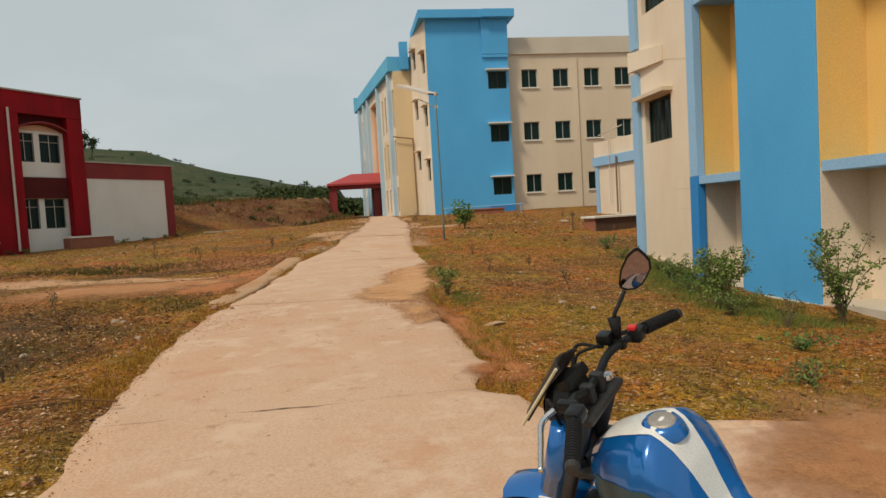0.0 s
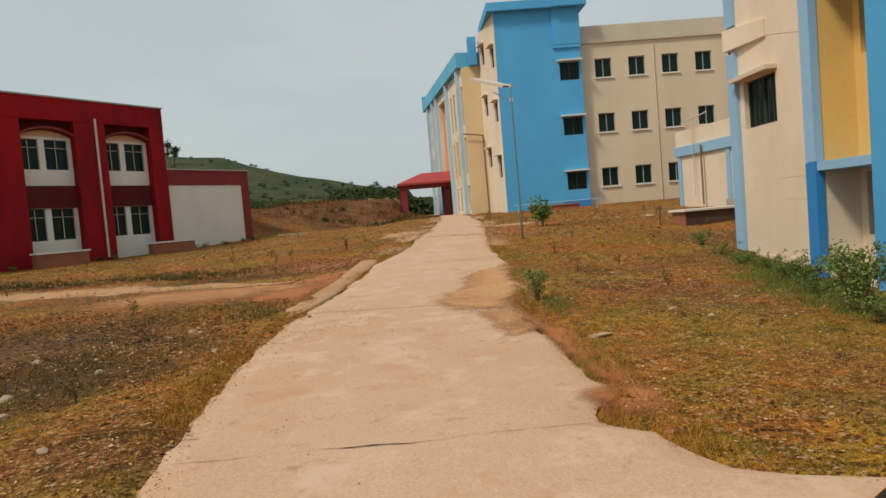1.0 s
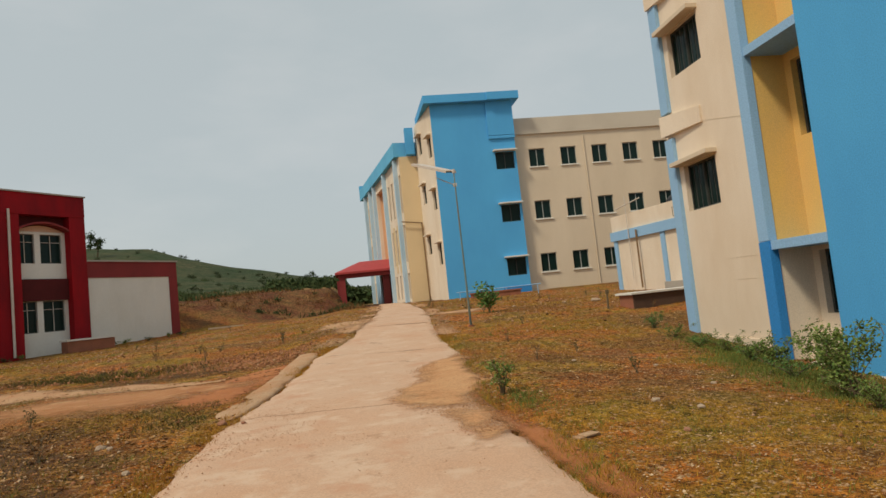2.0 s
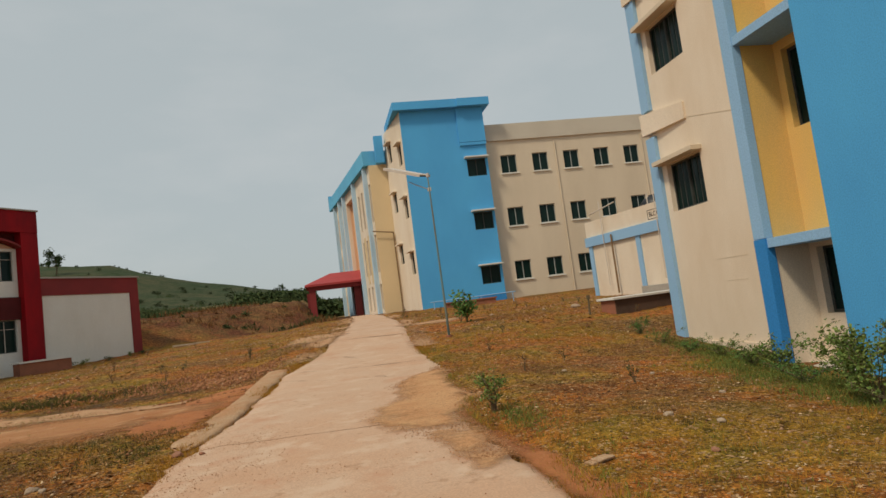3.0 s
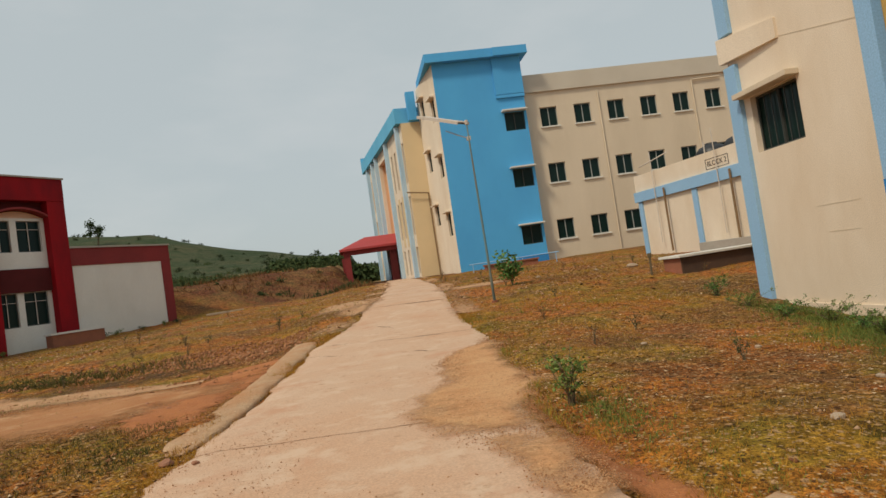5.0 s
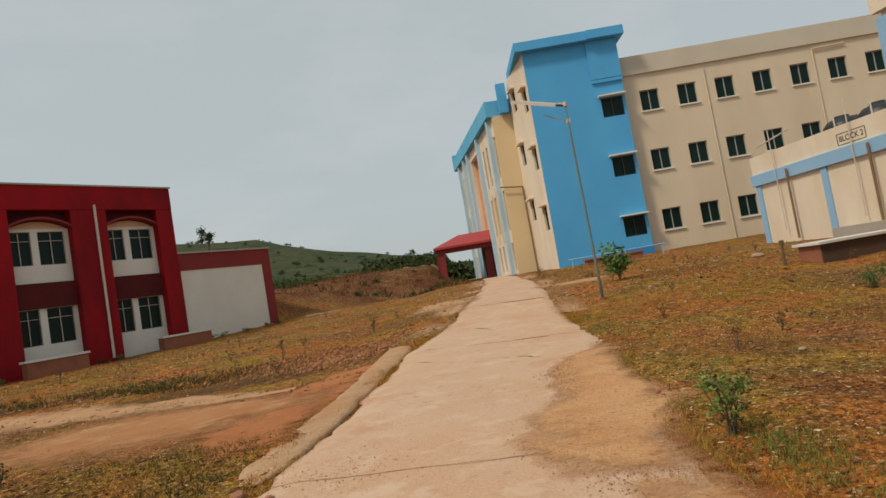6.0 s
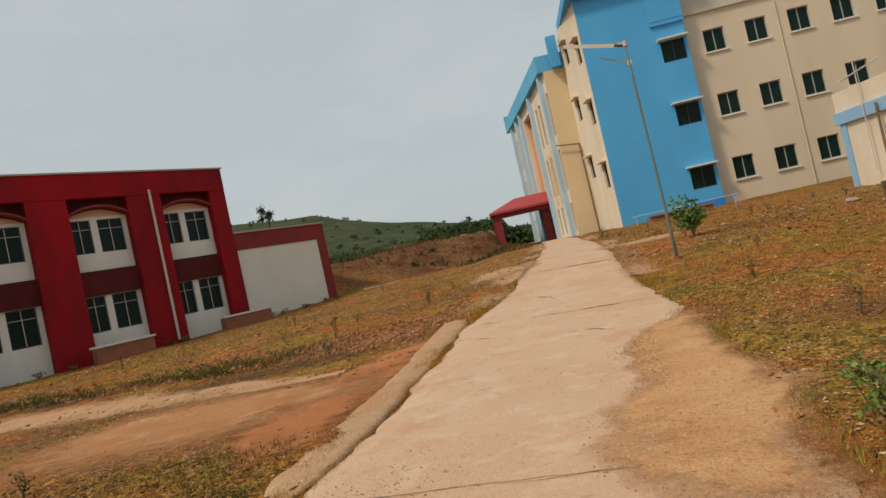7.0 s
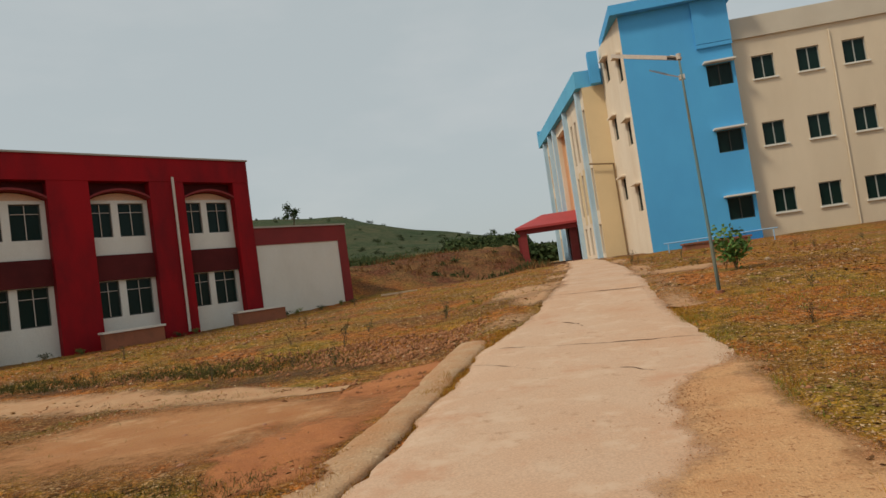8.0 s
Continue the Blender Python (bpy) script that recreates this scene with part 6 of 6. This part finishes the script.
# ---- loose stones and litter ----
def stone(x, y, s, material, label, seed, flat=0.6, name="stone"):
    r = random.Random(seed)
    bm = bmesh.new()
    bmesh.ops.create_icosphere(bm, subdivisions=2, radius=1.0)
    o = Vector((r.uniform(0, 50), r.uniform(0, 50), r.uniform(0, 50)))
    for v in bm.verts:
        v.co *= 1 + 0.35 * noise.noise(v.co * 1.1 + o) + 0.12 * noise.noise(v.co * 3.0 + o)
        v.co = Vector((v.co.x * s, v.co.y * s * 0.75, v.co.z * s * flat))
    z0 = float(base_height(x, y)) + 0.022 if on_path(x, y) else lz(x, y)
    bmesh.ops.transform(bm, matrix=Matrix.Translation((x, y, z0 + s * flat * 0.35)) @ Matrix.Rotation(r.uniform(0, 6.28), 4, "Z"), verts=bm.verts)
    return single(name, bm, material, label, "stone", "loose stones")


PALE_STONE = mat("pale_broken_stone", (0.40, 0.30, 0.21), (0.30, 0.19, 0.12), rough=0.95, scale=8, fine=60, bump=0.4)
RED_STONE = mat("red_laterite_stone", (0.36, 0.17, 0.10), (0.24, 0.11, 0.07), rough=0.95, scale=8, fine=60, bump=0.4)
for i, (x, y, s, k) in enumerate(((-15.69, -33.3, 0.10, 0), (-15.55, -33.4, 0.07, 0), (-14.99, -34.58, 0.075, 0), (-14.5, -32.55, 0.11, 1), (-14.2, -32.75, 0.05, 1),
                                  (-9.57, -34.57, 0.07, 0), (-9.3, -35.0, 0.06, 0), (-16.4, -36.1, 0.11, 0), (-16.1, -36.6, 0.08, 0), (-15.9, -35.4, 0.08, 0), (-17.0, -34.6, 0.09, 0), (-15.2, -37.6, 0.07, 0),
                                  (-10.7, -28.2, 0.09, 0), (-4.4, -20.0, 0.16, 0), (-5.4, -19.6, 0.12, 0), (-6.8, -18.0, 0.13, 0), (-9.0, -30.4, 0.06, 0), (-8.2, -33.4, 0.07, 0), (-7.9, -31.2, 0.06, 0),
                                  (-9.9, -35.8, 0.06, 1), (-16.8, -28.9, 0.06, 1), (-15.8, -29.0, 0.05, 1), (-15.3, -29.7, 0.05, 1), (-16.0, -30.3, 0.05, 1), (-14.8, -35.5, 0.05, 1))):
    stone(x, y, s * (0.7 if s < 0.15 else 1.0), RED_STONE if k else PALE_STONE, "red laterite stone lying in the soil" if k else "pale broken stone lying in the soil", 200 + i, 0.55)
bm = boxes((-0.13, -0.05, 0.0, 0.13, 0.05, 0.02), (-0.08, -0.08, 0.02, 0.09, 0.03, 0.035), m=Matrix.Translation((-10.72, -35.5, lz(-10.72, -35.5))) @ Matrix.Rotation(radians(25), 4, "Z"), bevel=0.008)
single("cement_scrap", bm, KERB, "grey broken scrap lying in the grass", "debris")
single("dry_twig", tubed([(-14.2, -37.6, lz(-14.75, -37.6) + 0.03), (-14.7, -37.45, lz(-14.75, -37.45) + 0.05), (-15.2, -37.4, lz(-15.2, -37.4) + 0.03)], 0.009, 6, 0.005), DRY_BROWN, "bare dry twig on the ground", "twig")


# ---- the motorcycle parked on the apron ----
BIKE_AT, BIKE_HEADING, BIKE_STEER, BIKE_LEAN = (-11.46, -40.93, -1.30), 121.8, 12.0, 18.2
bike = thing("motorcycle", BIKE_AT, "parked blue motorcycle with a white tank stripe", "motorcycle")
B = Matrix.Translation(BIKE_AT) @ Matrix.Rotation(radians(BIKE_HEADING), 4, "Z") @ Matrix.Rotation(radians(-BIKE_LEAN), 4, "X") @ Matrix.Scale(0.95, 4)
Q = B @ Matrix.Rotation(radians(BIKE_STEER), 4, "Z") @ Matrix.Rotation(radians(1.7), 4, "X")


def at(m, *pts):
    return [m @ Vector(p) for p in pts]


def bez(pts, n=14):
    """A smooth run through the points."""
    p = [Vector(q) for q in pts]
    p = [p[0] * 2 - p[1]] + p + [p[-1] * 2 - p[-2]]
    out = []
    for i in range(1, len(p) - 2):
        for k in range(n):
            t = k / n
            out.append(0.5 * ((2 * p[i]) + (p[i + 1] - p[i - 1]) * t + (2 * p[i - 1] - 5 * p[i] + 4 * p[i + 1] - p[i + 2]) * t * t + (3 * p[i] - p[i - 1] - 3 * p[i + 1] + p[i + 2]) * t ** 3))
    return out + [p[-2]]


def ringed(m, centre, axis, profile, sides=40):
    """A turned part: (radius, offset along the axis) rows round an axis, closed on itself when the first row is repeated."""
    bm = bmesh.new()
    ax = Vector(axis).normalized()
    e1 = ax.orthogonal().normalized()
    e2 = ax.cross(e1)
    prev = None
    for r, o in profile:
        ring = [bm.verts.new(m @ (Vector(centre) + ax * o + (e1 * math.cos(2 * math.pi * k / sides) + e2 * math.sin(2 * math.pi * k / sides)) * max(r, 1e-4))) for k in range(sides)]
        if prev:
            for k in range(sides):
                bm.faces.new((prev[k], prev[(k + 1) % sides], ring[(k + 1) % sides], ring[k]))
        prev = ring
    bmesh.ops.recalc_face_normals(bm, faces=bm.faces)
    return bm


TANK_S = [0, 0.1, 0.22, 0.36, 0.45, 0.53, 0.6, 0.7, 0.82, 0.9, 1]


def tank_point(s, a, out=0.0):
    zt = float(np.interp(s, TANK_S, [0.86, 0.905, 0.94, 0.968, 0.976, 0.96, 0.935, 0.875, 0.80, 0.75, 0.70]))
    w = float(np.interp(s, [0, 0.15, 0.35, 0.55, 0.75, 1], [0.10, 0.155, 0.185, 0.172, 0.125, 0.075])) + out
    zb = float(np.interp(s, [0, 0.4, 1], [0.74, 0.70, 0.70]))
    f = float(np.interp(s, TANK_S, [0.0, -0.05, -0.12, -0.19, -0.225, -0.252, -0.275, -0.308, -0.335, -0.355, -0.40])) - 0.02 * math.sin(a) ** 2
    c, sn = math.cos(a), math.sin(a)
    z = zb + (zt - zb + out) * (abs(c) ** 0.62 if c > 0 else -0.25 * abs(c))
    return Vector((f, -w * (1 if sn > 0 else -1) * abs(sn) ** 0.85, z))


def tank_shell(a0, a1, na, out=0.0, s0=0.0, s1=1.0, ns=40):
    bm = bmesh.new()
    grid = [[bm.verts.new(B @ tank_point(s0 + (s1 - s0) * i / ns, radians(a0 + (a1 - a0) * j / na), out)) for j in range(na + 1)] for i in range(ns + 1)]
    for i in range(ns):
        for j in range(na):
            bm.faces.new((grid[i][j], grid[i][j + 1], grid[i + 1][j + 1], grid[i + 1][j]))
    bmesh.ops.recalc_face_normals(bm, faces=bm.faces)
    return bm


tank = part("fuel_tank", tank_shell(-105, 105, 44), BIKE_BLUE, bike, "metallic blue fuel tank", smooth=True)
part("stripe", tank_shell(-17, 17, 10, 0.0025, 0.04, 0.97), BIKE_WHITE, tank, "broad white stripe", smooth=True)
cap_c = tank_point(0.45, 0.0) + Vector((0, 0, -0.006))
part("cap_surround", ringed(B, cap_c, (-0.05, 0, 1), [(0.0, 0.004), (0.046, 0.003), (0.056, -0.01), (0.064, -0.03)]), BIKE_BLUE, tank, "blue filler surround", smooth=True)
part("filler_cap", ringed(B, cap_c, (-0.05, 0, 1), [(0.0, 0.006), (0.03, 0.008), (0.036, 0.006), (0.038, 0.001)]), STEEL, tank, "brushed metal filler cap", smooth=True)
part("side_panel", tank_shell(-105, -64, 14, 0.003, 0.06, 0.93), SHROUD, tank, "dark grey lower tank panel", smooth=True)
for sgn in (1, -1):
    bm = bmesh.new()
    box(bm, -0.22, sgn * 0.09, 0.60, 0.0, sgn * 0.165, 0.75, B, 0.02)
    part("tank_shroud", bm, PLASTIC, bike, "black side shroud")
    part("frame_spar", tubed(at(B, *bez([(0.0, sgn * 0.06, 0.80), (-0.25, sgn * 0.14, 0.62), (-0.55, sgn * 0.13, 0.48), (-0.62, sgn * 0.12, 0.32)])), 0.026, 10), ALLOY, bike, smooth=True)
    part("footrest", tubed(at(B, (-0.62, sgn * 0.12, 0.34), (-0.62, sgn * 0.27, 0.35)), 0.014, 8), RUBBER, bike)
    part("swing_arm", tubed(at(B, (-0.60, sgn * 0.10, 0.38), (-1.02, sgn * 0.10, 0.30)), 0.026, 8), ALLOY, bike)
    part("indicator", boxes((-1.18, sgn * 0.07, 0.63, -1.12, sgn * 0.18, 0.665), m=B, bevel=0.012), SWITCH_RED, bike, "amber-red turn light")
bm = bmesh.new()
sec = [(-0.38, 0.09, 0.71), (-0.50, 0.12, 0.69), (-0.72, 0.13, 0.69), (-0.95, 0.11, 0.72), (-1.15, 0.07, 0.76)]
prev = None
for f, w, z in sec:
    ring = [bm.verts.new(B @ Vector(p)) for p in ((f, w, z - 0.09), (f, w, z - 0.02), (f, w * 0.6, z + 0.008), (f, -w * 0.6, z + 0.008), (f, -w, z - 0.02), (f, -w, z - 0.09))]
    if prev:
        for k in range(6):
            bm.faces.new((prev[k], prev[(k + 1) % 6], ring[(k + 1) % 6], ring[k]))
    else:
        bm.faces.new(ring)
    prev = ring
bm.faces.new(prev[::-1])
bmesh.ops.recalc_face_normals(bm, faces=bm.faces)
part("seat", bm, RUBBER, bike, "black vinyl seat", smooth=True)
part("tail_cowl", boxes((-1.2, -0.075, 0.62, -0.66, 0.075, 0.67), m=B, bevel=0.025), BIKE_BLUE, bike, "blue tail cowl")
part("engine", boxes((-0.58, -0.13, 0.28, -0.12, 0.13, 0.58), (-0.34, -0.11, 0.58, -0.10, 0.11, 0.72), m=B, bevel=0.025), ALLOY, bike, "dark engine block")
for k in range(5):
    part("cooling_fin", boxes((-0.35, -0.125, 0.595 + k * 0.022, -0.09, 0.125, 0.602 + k * 0.022), m=B), ALLOY, bike)
part("exhaust", tubed(at(B, *bez([(-0.12, -0.05, 0.55), (0.02, -0.09, 0.40), (-0.15, -0.12, 0.24), (-0.55, -0.14, 0.24), (-0.75, -0.16, 0.34), (-1.15, -0.18, 0.50)])), 0.024, 10, 0.05), ALLOY, bike, "steel exhaust pipe", smooth=True)


def bike_wheel(m, centre, radius):
    tyre = part("wheel", ringed(m, centre, (0, 1, 0), [(radius - 0.06, -0.045), (radius - 0.012, -0.05), (radius, -0.02), (radius, 0.02), (radius - 0.012, 0.05), (radius - 0.06, 0.045), (radius - 0.06, -0.045)]), RUBBER, bike, "black treaded tyre on an alloy rim", smooth=True)
    part("rim", ringed(m, centre, (0, 1, 0), [(radius - 0.062, -0.04), (radius - 0.085, -0.03), (radius - 0.085, 0.03), (radius - 0.062, 0.04), (radius - 0.062, -0.04)]), ALLOY, tyre)
    part("brake_disc", ringed(m, centre, (0, 1, 0), [(0.14, 0.055), (0.14, 0.06), (0.085, 0.06), (0.085, 0.055), (0.14, 0.055)]), CHROME, tyre)
    part("hub", ringed(m, centre, (0, 1, 0), [(0.0, -0.07), (0.035, -0.07), (0.035, 0.07), (0.0, 0.07)], 16), ALLOY, tyre)
    for k in range(5):
        a = 2 * math.pi * k / 5
        c = Vector(centre)
        part("spoke", tubed([m @ (c + Vector((math.cos(a), 0, math.sin(a))) * 0.03), m @ (c + Vector((math.cos(a), 0, math.sin(a))) * (radius - 0.075))], 0.018, 6, 0.012), ALLOY, tyre)
    return tyre


bike_wheel(B, (-1.05, 0, 0.29), 0.29)
bike_wheel(Q, (0.30, 0, 0.29), 0.29)
part("side_stand", tubed(at(B, (-0.5, 0.13, 0.28), (-0.42, 0.31, 0.11)), 0.013, 8), ALLOY, bike)

# the steered front
fender = ringed(Q, (0.275, 0, 0.30), (0, 1, 0), [(0.325, -0.075), (0.345, -0.05), (0.352, 0.0), (0.345, 0.05), (0.325, 0.075)], 48)
kill = [v for v in fender.verts if (Q.inverted() @ v.co).z < 0.42 or ((Q.inverted() @ v.co).x > 0.43)]
bmesh.ops.delete(fender, geom=kill, context="VERTS")
part("front_fender", fender, BIKE_BLUE, bike, "metallic blue front mudguard", smooth=True)
part("fender_sticker", boxes((0.20, 0.068, 0.61, 0.25, 0.075, 0.635), m=Q), BIKE_WHITE, bike, "small white sticker")
for sgn in (1, -1):
    leg = part("fork_leg", tubed(at(Q, (-0.01, sgn * 0.10, 0.98), (0.30, sgn * 0.10, 0.29)), 0.024, 12), ALLOY, bike, "telescopic fork leg", smooth=True)
    part("fork_guard", tubed(at(Q, (0.075, sgn * 0.095, 0.93), (0.165, sgn * 0.095, 0.70)), 0.036, 12, 0.042), BIKE_BLUE, leg, "blue fork guard", smooth=True)
part("yoke", boxes((-0.04, -0.125, 0.955, 0.035, 0.125, 0.98), (-0.03, -0.13, 0.78, 0.06, 0.13, 0.80), m=Q, bevel=0.012), ALLOY, bike, "cast fork yoke")
for sgn in (1, -1):
    part("yoke_bolt", ringed(Q, (0.0, sgn * 0.10, 0.985), (0, 0, 1), [(0.0, 0.014), (0.018, 0.014), (0.02, 0.0)], 12), CHROME, bike)
    part("bar_clamp", boxes((-0.02, sgn * 0.035 - 0.014, 0.98, 0.02, sgn * 0.035 + 0.014, 1.04), m=Q, bevel=0.008), ALLOY, bike)
bar = part("handlebar", tubed(at(Q, *bez([(-0.125, 0.40, 1.055), (-0.075, 0.27, 1.07), (-0.01, 0.14, 1.055), (0.0, 0.05, 1.025), (0.0, -0.05, 1.025), (-0.01, -0.14, 1.055), (-0.075, -0.27, 1.07), (-0.125, -0.40, 1.055)])), 0.0125, 12), PLASTIC, bike, "black handlebar", smooth=True)
for sgn in (1, -1):
    ga, gb = Vector((-0.078, sgn * 0.275, 1.07)), Vector((-0.13, sgn * 0.41, 1.053))
    glen = (gb - ga).length
    ribs = [(0.0, 0.0)]
    for k in range(15):
        o = glen * k / 15
        ribs += [(0.0205, o + 0.0004), (0.0205, o + glen * 0.044), (0.0182, o + glen * 0.048), (0.0182, o + glen * 0.063)]
    ribs.append((0.0, glen))
    g = ringed(Q, ga, gb - ga, ribs, 16)
    part("grip", g, RUBBER, bar, "ribbed rubber grip")
    part("bar_end", ringed(Q, (-0.133, sgn * 0.417, 1.052), (-0.36, sgn * 1.0, -0.12), [(0.0, 0.012), (0.017, 0.01), (0.019, -0.008)], 14), ALLOY, bar)
    part("switch_box", boxes((-0.085, sgn * 0.235 - 0.03, 1.048, -0.042, sgn * 0.235 + 0.028, 1.09), m=Q, bevel=0.014), PLASTIC, bar, "black switch housing")
    part("lever_perch", boxes((-0.045, sgn * 0.185 - 0.014, 1.043, 0.012, sgn * 0.185 + 0.014, 1.078), m=Q, bevel=0.01), PLASTIC, bar)
part("kill_switch", boxes((-0.072, -0.236, 1.09, -0.045, -0.212, 1.103), m=Q, bevel=0.005), SWITCH_RED, bar, "red stop switch")
part("clutch_lever", tubed(at(Q, *bez([(0.02, 0.20, 1.055), (0.035, 0.25, 1.045), (0.0, 0.33, 1.035), (-0.045, 0.42, 1.03)])), 0.009, 8, 0.007), CHROME, bar, "bare metal clutch lever", smooth=True)
part("brake_lever", tubed(at(Q, *bez([(0.02, -0.20, 1.055), (0.035, -0.25, 1.045), (0.0, -0.33, 1.035), (-0.045, -0.42, 1.03)])), 0.009, 8, 0.007), PLASTIC, bar, "black brake lever", smooth=True)
part("brake_reservoir", boxes((-0.01, -0.195, 1.07, 0.035, -0.145, 1.105), m=Q, bevel=0.012), PLASTIC, bar, "black brake fluid reservoir")
for k, (a, b, c) in enumerate((((0.03, 0.18, 1.05), (0.08, 0.13, 1.03), (0.08, 0.05, 0.82)), ((0.03, -0.18, 1.05), (0.13, -0.16, 1.04), (0.10, -0.04, 0.80)), ((0.02, -0.14, 1.08), (0.10, -0.10, 1.03), (0.06, -0.06, 0.78)), ((0.0, 0.16, 1.03), (0.06, 0.11, 1.0), (0.05, 0.06, 0.8)))):
    part("cable", tubed(at(Q, *bez([a, b, c], 8)), 0.0055, 6), RUBBER, bar, smooth=True)
# mirror on its stem
mirror_stem = part("mirror_stem", tubed(at(Q, *bez([(-0.02, -0.19, 1.08), (-0.018, -0.20, 1.142), (-0.035, -0.225, 1.18), (-0.05, -0.25, 1.212)])), 0.0065, 8), PLASTIC, bar, "black mirror stem", smooth=True)
part("stem_boot", tubed(at(Q, (-0.02, -0.19, 1.075), (-0.018, -0.20, 1.142)), 0.012, 10, 0.020), RUBBER, mirror_stem, smooth=True)
Mm = Matrix.Translation(Q @ Vector((-0.075, -0.30, 1.26))) @ Matrix.Rotation(radians(66), 4, "Z") @ Matrix.Rotation(radians(-20), 4, "Y") @ Matrix.Rotation(radians(-8), 4, "X")
outline = [(-0.03, -0.056), (-0.008, -0.056), (0.012, -0.046), (0.030, -0.022), (0.043, 0.0), (0.044, 0.025), (0.034, 0.045), (0.020, 0.064), (0.008, 0.062), (-0.012, 0.046), (-0.036, 0.008), (-0.048, -0.034), (-0.044, -0.048)]
for nm, dx0, dx1, k, material, lab in (("mirror_shell", -0.004, 0.035, 1.13, PLASTIC, "black mirror shell"), ("mirror_glass", -0.008, -0.0045, 0.98, MIRROR, "mirror glass")):
    bm = bmesh.new()
    rows_ = [(dx0, k), (dx0 + (dx1 - dx0) * 0.5, k * (0.98 if nm == "mirror_glass" else 0.9)), (dx1, k * (0.97 if nm == "mirror_glass" else 0.5))]
    prev = None
    for dx, kk in rows_:
        ring = [bm.verts.new(Mm @ Vector((dx, -p * kk, q * kk))) for p, q in outline]
        if prev:
            for j in range(len(ring)):
                bm.faces.new((prev[j], prev[(j + 1) % len(ring)], ring[(j + 1) % len(ring)], ring[j]))
        else:
            bm.faces.new(ring)
        prev = ring
    bm.faces.new(prev[::-1])
    bmesh.ops.recalc_face_normals(bm, faces=bm.faces)
    part(nm, bm, material, mirror_stem, lab)
# lamp, dials and visor
part("instrument_pod", boxes((0.03, -0.06, 1.02, 0.085, 0.06, 1.06), m=Q @ Matrix.Translation((0.06, 0, 1.04)) @ Matrix.Rotation(radians(28), 4, "Y") @ Matrix.Translation((-0.06, 0, -1.04)), bevel=0.015), PLASTIC, bike, "black instrument pod")
bm = bmesh.new()
prev = None
for f, w, z0, z1 in ((0.02, 0.05, 0.93, 1.02), (0.05, 0.07, 0.90, 1.06), (0.10, 0.075, 0.88, 1.05), (0.14, 0.065, 0.89, 1.01), (0.16, 0.05, 0.90, 0.97)):
    ring = [bm.verts.new(Q @ Vector(p)) for p in ((f, -w, z0 + 0.04), (f, -w * 0.6, z0), (f, w * 0.6, z0), (f, w, z0 + 0.04), (f, w * 0.95, z1 - 0.05), (f, w * 0.55, z1), (f, -w * 0.55, z1), (f, -w * 0.95, z1 - 0.05))]
    if prev:
        for k in range(8):
            bm.faces.new((prev[k], prev[(k + 1) % 8], ring[(k + 1) % 8], ring[k]))
    else:
        bm.faces.new(ring)
    prev = ring
bm.faces.new(prev[::-1])
bmesh.ops.recalc_face_normals(bm, faces=bm.faces)
lampn = part("headlamp", bm, PLASTIC, bike, "black headlamp cowl")
part("headlamp_lens", ringed(Q, (0.162, 0, 0.935), (1, 0, -0.1), [(0.0, 0.014), (0.03, 0.01), (0.042, 0.0)], 24), GLASS, lampn)
bm = bmesh.new()
rows_ = []
for i in range(7):
    t = i / 6
    l_ = -0.085 + 0.17 * t
    fw = 0.035 * math.cos(math.pi * (t - 0.5))
    rows_.append([bm.verts.new(Q @ Vector(p)) for p in ((0.195 + fw, l_, 0.93), (0.055 + fw, l_ * 0.75, 1.105), (0.062 + fw, l_ * 0.75, 1.107), (0.203 + fw, l_, 0.93))])
for a, b in zip(rows_, rows_[1:]):
    for k in range(4):
        bm.faces.new((a[k], a[(k + 1) % 4], b[(k + 1) % 4], b[k]))
bm.faces.new(rows_[0][::-1])
bm.faces.new(rows_[-1])
bmesh.ops.recalc_face_normals(bm, faces=bm.faces)
visor = part("visor", bm, PLASTIC, bike, "small dark fly visor")
part("visor_edge", tubed(at(Q, (0.222, 0.088, 0.915), (0.065, 0.066, 1.105)), 0.005, 6), VISOR_EDGE, visor, "pale visor edge")
